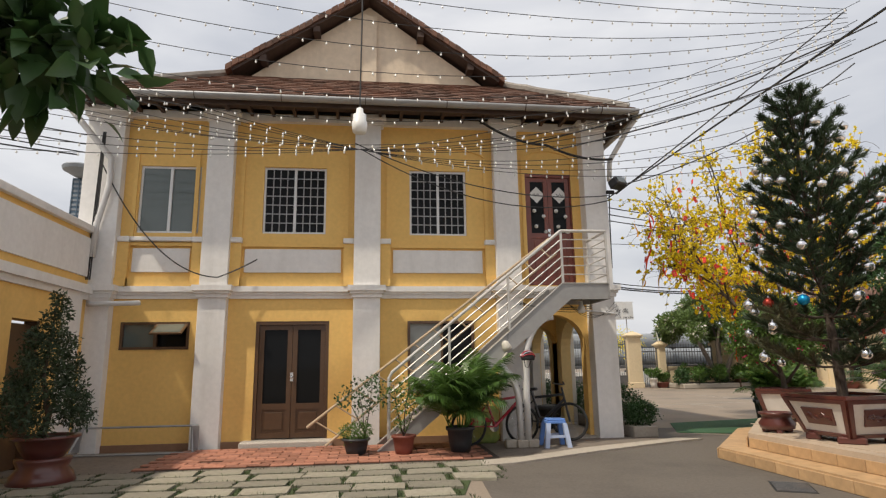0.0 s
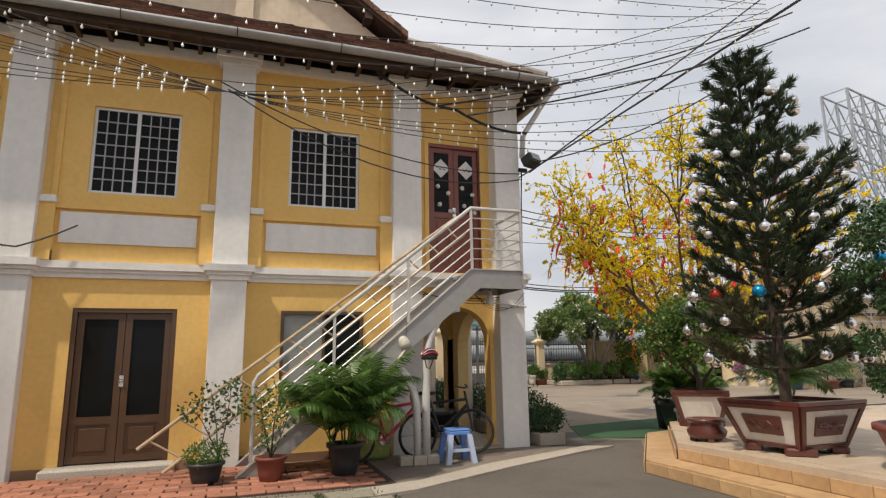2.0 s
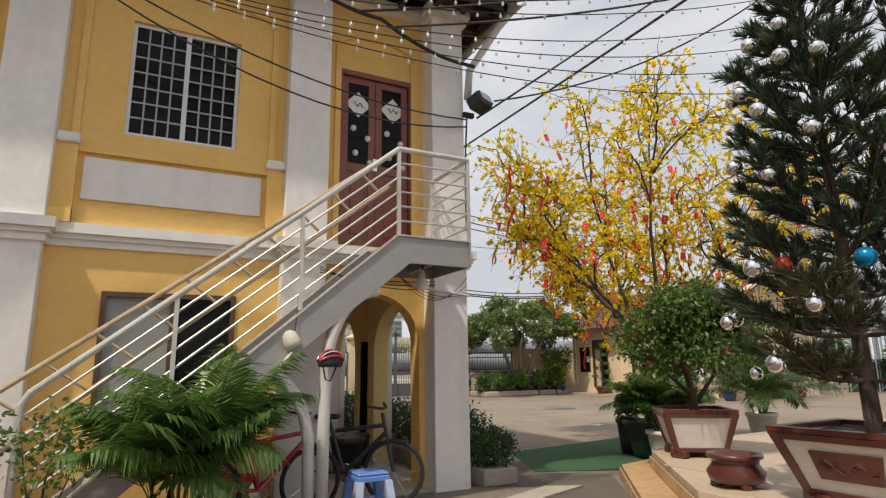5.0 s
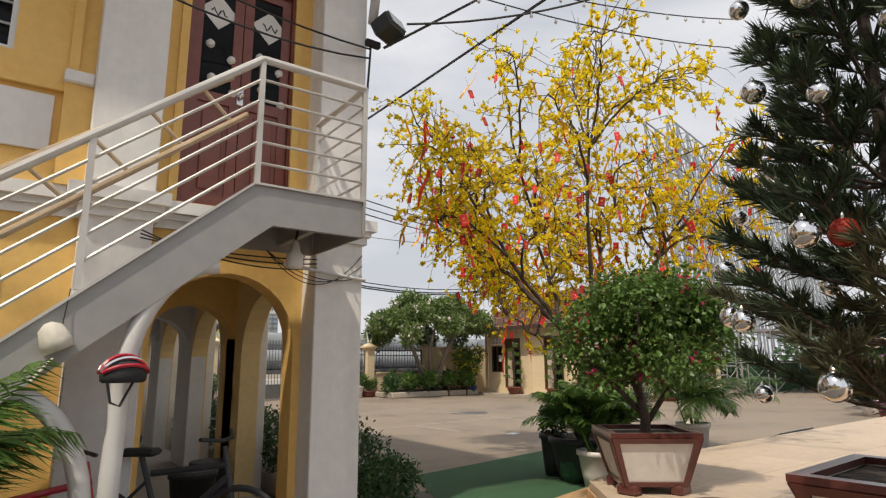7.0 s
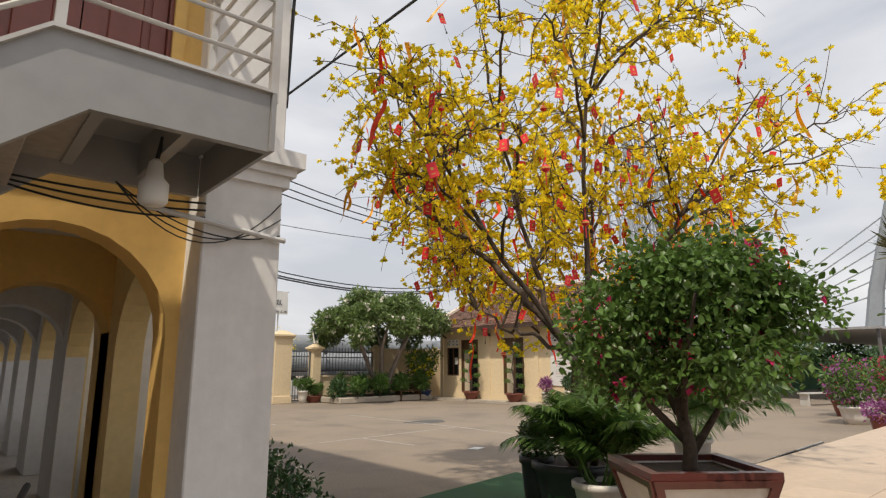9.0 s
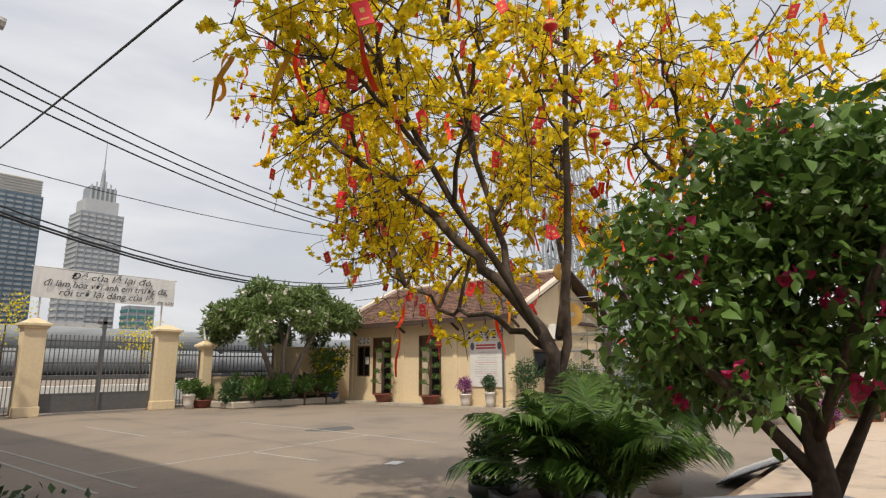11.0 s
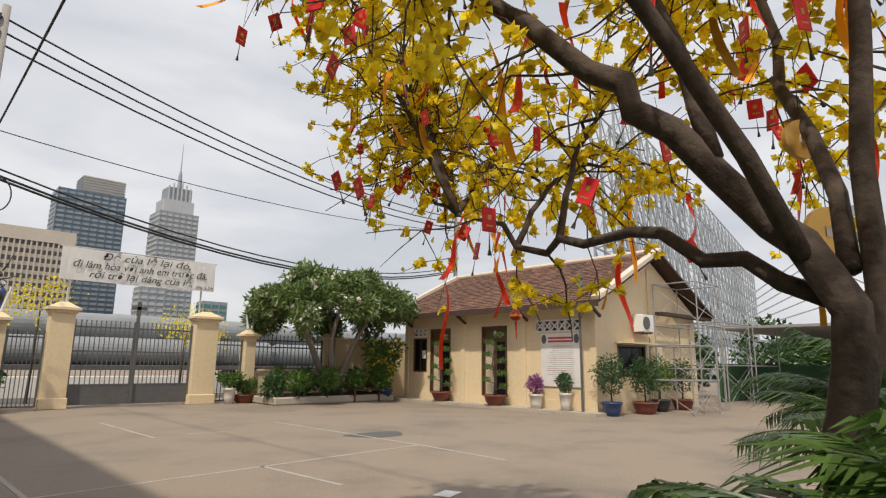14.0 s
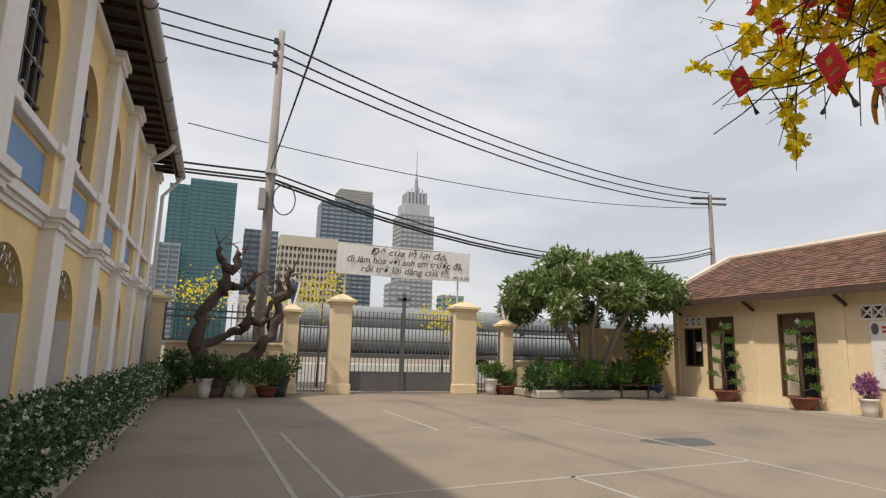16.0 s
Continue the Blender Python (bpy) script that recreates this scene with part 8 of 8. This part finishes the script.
for k in range(3):
    cable("wall_cable", (2.95, 10.84, 2.45 + 0.03 * k), (4.36, 10.845, 2.42 - 0.04 * k), 0.04 + 0.03 * k, 0.006, group="house cables", label="dark cable bundle under the landing")
    cable("wall_cable", (3.9, 10.82, 2.45), (4.81, 10.855, 2.3 + 0.1 * k), 0.12 + 0.08 * k, 0.004, group="house cables", label="thin loose cable on the pillar")
bm = bmesh.new()
tube(bm, [(4.05, 10.83, 2.35), (4.84, 10.85, 2.27)], 0.016, 8)
tagged(part("wall_conduit", bm, PIPE), "pale plastic conduit across the pillar", "conduit")
for k in range(3):
    cable("wall_cable", (-4.62 + 0.02 * k, 10.84, 5.6), (-4.66 + 0.03 * k, 10.83, 2.9), 0.0, 0.012, group="house cables", label="dark cable down the house corner")

# ---- festoon lights ----
bulb_mesh = None
def festoon(a, b, sag, step):
    global bulb_mesh
    a, b = Vector(a), Vector(b)
    t = thing("festoon_light", (0, 0, 0), "string of small white bulbs on a thin wire", "string light", "festoon lights")
    at = lambda s: a.lerp(b, s) - Vector((0, 0, sag * 4 * s * (1 - s)))
    bm = bmesh.new()
    tube(bm, [at(i / 30) for i in range(31)], 0.006, 4)
    part("wire", bm, CABLE, t)
    if bulb_mesh is None:
        bm = bmesh.new()
        lathe(bm, [(0.006, 0.0), (0.007, -0.016), (0.015, -0.032), (0.017, -0.043), (0.011, -0.056), (0.002, -0.06)], 8)
        bulb_mesh = bpy.data.meshes.new("bulb")
        bm.to_mesh(bulb_mesh)
        bm.free()
        bulb_mesh.materials.append(BULB)
    n = int((b - a).length / step)
    for i in range(1, n):
        o = part("bulb", bulb_mesh, BULB, t)
        o.location = at(i / n)


R = Vector((9.0, 9.1, 7.8))
for i in range(9):
    festoon((-7.5, 7.4 + 0.3 * i, 9.2 - 0.36 * i), R - Vector((0, 0, 0.09 * i)), 0.75 + 0.12 * i, 0.36)
C = (-0.02, 10.3, 5.2)
for i in range(9):
    festoon(C, (-8.5, 8.9, 4.75 + 0.36 * i), 0.22 + 0.03 * (i % 3), 0.27)
for i in range(9):
    festoon(C, (R.x - 0.5, R.y - 0.1 * i, 5.0 + 0.3 * i), 0.5 + 0.04 * (i % 4), 0.27)
cable("festoon_cable", (-4.8, 10.4, 5.0), (-11.5, 5.2, 6.4), 0.6, 0.014, group="festoon cables", label="dark carrier cable of the festoon lights")
cable("festoon_cable", (5.0, 10.4, 4.7), R - Vector((0, 0, 1.1)), 0.3, 0.012, group="festoon cables", label="dark carrier cable of the festoon lights")

# ---- lamps ----
t = thing("hanging_bulb_lamp", (0.1, 4.41, 3.1), "white hanging bulb lamp on a long dark cable", "lamp")
bm = bmesh.new()
lathe(bm, [(0.03, 0.0), (0.05, 0.01), (0.058, 0.05), (0.058, 0.09), (0.05, 0.1), (0.05, 0.15), (0.03, 0.16), (0.025, 0.2), (0.01, 0.21)], 16)
part("bulb", bm, LAMPWHITE, t, smooth=True)
bm = bmesh.new()
tube(bm, [(0, 0, 0.2), (0.01, 0.0, 1.0), (0.0, 0, 3.26)], 0.006, 6)
part("cable", bm, CABLE, t)
cable("festoon_cable", (-6, 4.6, 6.6), (7, 4.2, 6.6), 0.28, 0.012, group="festoon cables", label="dark carrier cable over the path")
t = thing("landing_lamp", (3.98, 10.4, 2.25), "white bulb lamp under the stair landing", "lamp")
bm = bmesh.new()
lathe(bm, [(0.05, 0), (0.065, 0.02), (0.065, 0.1), (0.04, 0.13), (0.03, 0.2), (0.012, 0.22)], 14)
part("bulb", bm, LAMPWHITE, t, smooth=True)
bm = bmesh.new()
tube(bm, [(0, 0, 0.2), (0.02, 0, 0.33)], 0.01, 5)
part("cord", bm, CABLE, t)
t = thing("floodlight", (4.86, 10.85, 4.75), "black floodlight fixed on the house corner", "floodlight")
part("head", boxmesh(-0.14, 0.14, -0.2, 0.02, -0.06, 0.12, 0.02, pose(0.1, -0.05, 0, -25, 0, 25)), DARKPOT, t)
part("lens", boxmesh(-0.12, 0.12, -0.215, -0.2, -0.04, 0.1, 0.0, pose(0.1, -0.05, 0, -25, 0, 25)), GREYGLASS, t)
part("bracket", boxmesh(-0.06, 0.1, -0.03, 0.03, -0.12, -0.05, 0.01), BLACKRUBBER, t)
bm = bmesh.new()
tube(bm, [(0.0, 0, -0.1), (-0.02, 0.02, -0.6), (-0.03, 0.05, -1.6)], 0.012, 5)
part("cord", bm, CABLE, t)

# ---- things at the foot of the house ----
t = thing("plastic_stool", (3.25, 10.05, 0.02), "blue and white plastic stool", "stool")
part("seat", boxmesh(-0.15, 0.15, -0.15, 0.15, 0.42, 0.45, 0.012), STOOL, t)
part("apron", boxmesh(-0.155, 0.155, -0.155, 0.155, 0.37, 0.42, 0.008), STOOL, t)
for sx in (-1, 1):
    for sy in (-1, 1):
        bm = bmesh.new()
        lo, hi = Vector((sx * 0.19, sy * 0.19, 0)), Vector((sx * 0.135, sy * 0.135, 0.38))
        ring = [[bm.verts.new(p + Vector((u * 0.035, w * 0.035, 0))) for u, w in ((-1, -1), (1, -1), (1, 1), (-1, 1))] for p in (lo, hi)]
        for k in range(4):
            bm.faces.new((ring[0][k], ring[0][(k + 1) % 4], ring[1][(k + 1) % 4], ring[1][k]))
        bm.faces.new(ring[0][::-1])
        bm.faces.new(ring[1])
        part("leg", bm, STOOLPALE if sy < 0 else STOOL, t)
for s in (-1, 1):
    part("stretcher", boxmesh(-0.165, 0.165, s * 0.165 - 0.012, s * 0.165 + 0.012, 0.15, 0.19), STOOLPALE, t)
for x, y in ((2.5, 10.02), (2.68, 9.98), (2.87, 10.0)):
    b = tagged(part("concrete_block", boxmesh(-0.09, 0.09, -0.07, 0.07, 0, 0.13, 0.012), PATHEDGE), "grey concrete block at the pipe foot", "block", "concrete blocks")
    b.location = (x, y, 0.02)


def bicycle(at, turn, paint, label):
    t = thing("bicycle", at, label, "bicycle", "parked bicycles", turn=turn)
    for x in (-0.5, 0.5):
        bm = bmesh.new()
        tube(bm, [(x + 0.3 * math.cos(s), 0, 0.32 + 0.3 * math.sin(s)) for s in [2 * math.pi * i / 28 for i in range(29)]], 0.025, 6)
        w = part("tyre", bm, BLACKRUBBER, t)
        for k in range(12):
            bm = bmesh.new()
            tube(bm, [(x, 0.01 * (-1) ** k, 0.32), (x + 0.28 * math.cos(k * math.pi / 6), 0, 0.32 + 0.28 * math.sin(k * math.pi / 6))], 0.002, 3)
            part("spoke", bm, CHROME, w)
    for pts, r in (([(0.42, 0, 0.78), (-0.12, 0, 0.72)], 0.022), ([(0.42, 0, 0.7), (-0.02, 0, 0.3)], 0.025), ([(-0.2, 0, 0.85), (-0.02, 0, 0.3)], 0.02), ([(-0.14, 0, 0.68), (-0.5, 0, 0.32)], 0.013), ([(-0.02, 0, 0.3), (-0.5, 0, 0.32)], 0.013), ([(0.38, 0, 0.9), (0.5, 0, 0.32)], 0.02)):
        bm = bmesh.new()
        tube(bm, pts, r, 8)
        part("frame_tube", bm, paint, t)
    bm = bmesh.new()
    tube(bm, [(0.32, -0.3, 0.98), (0.4, -0.1, 0.95), (0.4, 0.1, 0.95), (0.32, 0.3, 0.98)], 0.014, 6)
    part("handlebar", bm, BLACKRUBBER, t)
    part("saddle", boxmesh(-0.34, -0.08, -0.07, 0.07, 0.84, 0.89, 0.02), BLACKRUBBER, t)
    bm = bmesh.new()
    lathe(bm, [(0.09, -0.01), (0.09, 0.01)], 14)
    bmesh.ops.transform(bm, matrix=pose(-0.02, 0.03, 0.3, 90), verts=bm.verts)
    part("chainring", bm, CHROME, t)


bicycle((2.35, 10.45, 0.02), 12, REDPAINT, "red bicycle parked under the stair")
bicycle((3.25, 10.72, 0.05), -35, DARKPOT, "dark bicycle leaning by the arch")
t = thing("bike_helmet", (2.79, 9.82, 1.46), "red and black vented cycling helmet hanging on a pipe", "helmet", turn=20)
bm = bmesh.new()
ball(bm, (0, 0, 0), 1.0, 20, 12)
for v in bm.verts:
    v.co = Vector((v.co.x * 0.125, v.co.y * 0.09, max(v.co.z, -0.35) * 0.105))
part("shell", bm, BLACKRUBBER, t, smooth=True)
for k in range(5):
    bm = bmesh.new()
    lean = math.radians(-60 + 30 * k)
    tube(bm, [(0.13 * math.cos(a), 0.096 * math.sin(lean) * math.sin(a), 0.11 * math.cos(lean) * math.sin(a) + 0.004) for a in [math.pi * q / 12 for q in range(1, 12)]], 0.011, 6)
    part("rib", bm, REDPAINT if k % 2 == 0 else CHROME, t)
bm = bmesh.new()
tube(bm, [(-0.1, -0.03, -0.03), (-0.08, -0.04, -0.14), (-0.03, -0.04, -0.16), (0.03, -0.05, -0.03)], 0.008, 5)
part("strap", bm, BLACKRUBBER, t)
t = thing("cloth_cap", (2.48, 9.9, 1.6), "off-white cloth cap hanging under the stair", "cap")
bm = bmesh.new()
lathe(bm, [(0.075, 0), (0.08, 0.05), (0.06, 0.13), (0.02, 0.16)], 14)
bmesh.ops.transform(bm, matrix=pose(0, 0, 0, 0, -25, 0), verts=bm.verts)
part("crown", bm, CLOTH, t, smooth=True)
part("brim", boxmesh(-0.2, -0.05, -0.07, 0.07, -0.006, 0.006, 0.004, pose(0, 0, 0, 0, -55)), CLOTH, t)
bm = bmesh.new()
tube(bm, [(0, 0, 0.14), (0.02, 0.02, 0.34)], 0.004, 4)
part("loop", bm, CABLE, t)
t = thing("printed_sack", (2.15, 10.72, 0.02), "green and yellow printed sack under the stair", "sack")
bm = boxmesh(-0.3, 0.3, -0.13, 0.13, 0, 0.62, 0.07)
part("sack_body", bm, SACK, t, smooth=True)
part("print_band", boxmesh(-0.2, 0.2, -0.136, -0.131, 0.36, 0.44), REDINK, t)
for at, r, h in (((3.85, 12.5, 0.05), 0.22, 0.42), ((3.55, 15.2, 0.05), 0.25, 0.5), ((4.15, 13.05, 0.05), 0.2, 0.4)):
    t = thing("black_bucket", at, "black plastic bucket with a lid in the arcade", "bucket", "black buckets")
    bm = bmesh.new()
    lathe(bm, [(r * 0.8, 0), (r, h * 0.9), (r * 1.06, h * 0.9), (r * 1.06, h)], 18)
    part("body", bm, BLACKRUBBER, t, smooth=True)
    bm = bmesh.new()
    lathe(bm, [(r * 1.08, h), (r * 1.05, h + 0.03), (0.03, h + 0.04)], 18)
    part("lid", bm, DARKPOT, t)
t = thing("metal_trestle", (-3.6, 10.55, 0.02), "empty grey metal trestle frame against the wall", "frame")
for x in (-0.95, 0.95):
    for pts in (((x, 0, 0), (x * 0.9, 0.25, 0.42)), ((x, 0.3, 0), (x * 0.9, 0.27, 0.42)), ((x, 0, 0.02), (x, 0.3, 0.02))):
        bm = bmesh.new()
        tube(bm, pts, 0.018, 5)
        part("leg", bm, ZINC, t)
    part("end_plate", boxmesh(x * 0.97 - 0.06, x * 0.97 + 0.06, 0.2, 0.22, 0.05, 0.42), ZINC, t)
for y, z in ((0.26, 0.42), (0.0, 0.02)):
    bm = bmesh.new()
    tube(bm, [(-0.95, y, z), (0.95, y, z)], 0.018, 5)
    part("bar", bm, ZINC, t)
t = thing("drain_grate", (4.78, 6.45, 0), "dark iron drain grate in the yard", "drain", turn=62)
part("drain_frame", boxmesh(-0.3, 0.3, -0.2, 0.2, 0, 0.006), BLACKRUBBER, t)
for k in range(9):
    part("slat", boxmesh(-0.26 + 0.06 * k, -0.23 + 0.06 * k, -0.18, 0.18, 0.006, 0.014), GATEPAINT, t)
t = thing("paper_sheet", (11.2, 15.9, 0.004), "white sheet of paper lying on the yard", "paper", turn=20)
part("sheet", boxmesh(-0.15, 0.15, -0.1, 0.1, 0, 0.003), BANNER, t)
t = thing("step_ramp", (13.0, 11.2, 0), "pale chequered metal ramp leaning on the stage edge", "ramp", turn=3)
slope = pose(0, 0.42, 0.02, -24)
part("plate", boxmesh(-0.6, 0.6, -0.85, 0.0, 0.0, 0.02, 0.004, slope), DARKPOT, t)
for k in range(-6, 14):
    for d in (-1, 1):
        x = -0.6 + 0.12 * k if d > 0 else 0.6 - 0.12 * k
        u0, v0, u1, v1 = x, -0.84, x + d * 0.84, -0.01
        lo = max(0.0, (-0.59 - u0) / (u1 - u0) if d > 0 else (0.59 - u0) / (u1 - u0))
        hi = min(1.0, (0.59 - u0) / (u1 - u0) if d > 0 else (-0.59 - u0) / (u1 - u0))
        if hi - lo > 0.05:
            bm = bmesh.new()
            tube(bm, [slope @ Vector((u0 + (u1 - u0) * q, v0 + (v1 - v0) * q, 0.024)) for q in (lo, hi)], 0.009, 4)
            part("tread_bar", bm, RAILPAINT, t)


# ---- paving pieces ----
prng = random.Random(14)
slabs = []
for k in range(6):
    w, d = prng.uniform(0.5, 0.6), prng.uniform(0.33, 0.38)
    bm = bmesh.new()
    j = [prng.uniform(-0.03, 0.03) for _ in range(8)]
    prism(bm, ((-w / 2 + j[0], -d / 2 + j[1]), (w / 2 + j[2], -d / 2 + j[3]), (w / 2 + j[4], d / 2 + j[5]), (-w / 2 + j[6], d / 2 + j[7])), 0.0, 0.035)
    me = bpy.data.meshes.new("slab")
    bm.to_mesh(me)
    bm.free()
    me.materials.append(SLAB)
    slabs.append(me)
grass_pts = []
bed = new("slab_bed", None)
bm = bmesh.new()
prism(bm, ((-4.6, 3.2), (0.45, 3.2), (1.05, 6.1), (1.4, 7.5), (1.5, 8.72), (-4.6, 8.82)), 0.0, 0.012)
bpy.data.objects.remove(bed)
bed = structure("slab_bed", bm, GRASS, "mossy earth between the stone slabs", "ground")
for r in range(13):
    for c in range(11):
        x = -4.2 + c * 0.63 + 0.12 * (r % 2) + prng.uniform(-0.02, 0.02)
        y = 8.52 - r * 0.425 + prng.uniform(-0.015, 0.015)
        if x + 0.3 > 0.9 + (y - 3.2) * 0.22:
            continue
        o = part("slab", slabs[prng.randrange(6)], SLAB, bed)
        o.matrix_basis = pose(x, y, 0.006, prng.uniform(-0.8, 0.8), prng.uniform(-0.8, 0.8), prng.uniform(-3, 3))
        for _ in range(70):
            e = prng.random()
            grass_pts.append((x + prng.uniform(-0.32, 0.32), y + 0.21 + prng.uniform(-0.03, 0.03), 0.01) if e < 0.55 else (x + 0.315 + prng.uniform(-0.03, 0.03), y + prng.uniform(-0.2, 0.2), 0.01))
gr = np.random.default_rng(2)
up = np.tile(np.array([0.0, 0, 1.0]), (len(grass_pts), 1))
tagged(part("joint_grass", quad_leaves("joint_grass", gr, grass_pts, 0.05, 0.5, 0.2, 0, False, up), GRASS), "short green grass growing between slabs", "grass", kind="stuff")
brick = bpy.data.meshes.new("brick")
bm = boxmesh(-0.145, 0.145, -0.07, 0.07, 0.0, 0.022, 0.006)
bm.to_mesh(brick)
bm.free()
brick.materials.append(BRICK)
bricks = structure("brick_bed", boxmesh(-3.0, 2.1, 8.92, 10.9, 0.02, 0.024), SOIL, "earth bed under the terracotta pavers", "ground")
for r in range(12):
    for c in range(17):
        x = -2.84 + c * 0.303 + (0.15 if r % 2 else 0)
        y = 9.02 + r * 0.155
        if x > 2.0 or prng.random() < 0.03:
            continue
        o = part("brick", brick, BRICK, bricks)
        o.matrix_basis = pose(x + prng.uniform(-0.006, 0.006), y + prng.uniform(-0.006, 0.006), 0.024 + prng.uniform(-0.004, 0.006), prng.uniform(-1.2, 1.2), prng.uniform(-1.2, 1.2), prng.uniform(-1.5, 1.5))
# stage floor tiles and step facing
tile = bpy.data.meshes.new("tile")
bm = boxmesh(-0.296, 0.296, -0.296, 0.296, 0.0, 0.006, 0.002)
bm.to_mesh(tile)
bm.free()
tile.materials.append(STAGE)
for i in range(24):
    for j in range(13):
        x, y = 6.0 + 0.6 * i, 10.25 - 0.6 * j
        edge = 8.25 + (x - 0.3 - 5.52) * 1.288 if x < 7.4 else 10.2 + 0.03 * (x - 7.0)
        if y + 0.3 > edge + 0.1 or (x > 12 and y < 8):
            continue
        o = part("tile", tile, STAGE, stage_top)
        o.location = (x, y, 0.36)
block = bpy.data.meshes.new("block")
bm = boxmesh(0, 0.018, -0.196, 0.196, 0.0, 0.13, 0.004)
bm.to_mesh(block)
bm.free()
block.materials.append(STEPSTONE)
for k in range(24):
    o = part("block", block, STEPSTONE, stage_low)
    o.location = (5.134, 8.2 - 0.4 * k, 0.006)
    o = part("block", block, STEPSTONE, stage_top)
    o.location = (5.504, 8.03 - 0.4 * k, 0.165)
def facing(a, b, z, parent):
    a, b = Vector((*a, 0)), Vector((*b, 0))
    d = b - a
    n = int(d.length / 0.4)
    ang = math.degrees(math.atan2(d.y, d.x)) + 90
    for k in range(n):
        o = part("block", block, STEPSTONE, parent)
        p = a.lerp(b, (k + 0.5) / n)
        off = Vector((d.y, -d.x, 0)).normalized()
        o.matrix_basis = pose(p.x + off.x * 0.016, p.y + off.y * 0.016, z, 0, 0, ang + 180)
facing((6.85, 10.55), (5.15, 8.4), 0.006, stage_low)
facing((7.05, 10.22), (5.52, 8.25), 0.165, stage_top)

# golden coin ornaments in the blossom tree
for at, r in (((9.16, 11.68, 1.88), 0.1), ((9.1, 11.72, 2.25), 0.08)):
    t = thing("coin_ornament", at, "round golden paper coin with a square hole", "ornament", "coin ornaments", turn=-35)
    bm = bmesh.new()
    tube(bm, [(0, -0.012, 0), (0, 0.012, 0)], r, 24)
    part("disc", bm, GOLDPRINT, t)
    part("square_mark", boxmesh(-r * 0.2, r * 0.2, -0.016, 0.016, -r * 0.2, r * 0.2), BANNER, t)
    bm = bmesh.new()
    tube(bm, [(0, 0, r), (0, 0, r + 0.3)], 0.002, 3)
    part("thread", bm, CABLE, t)
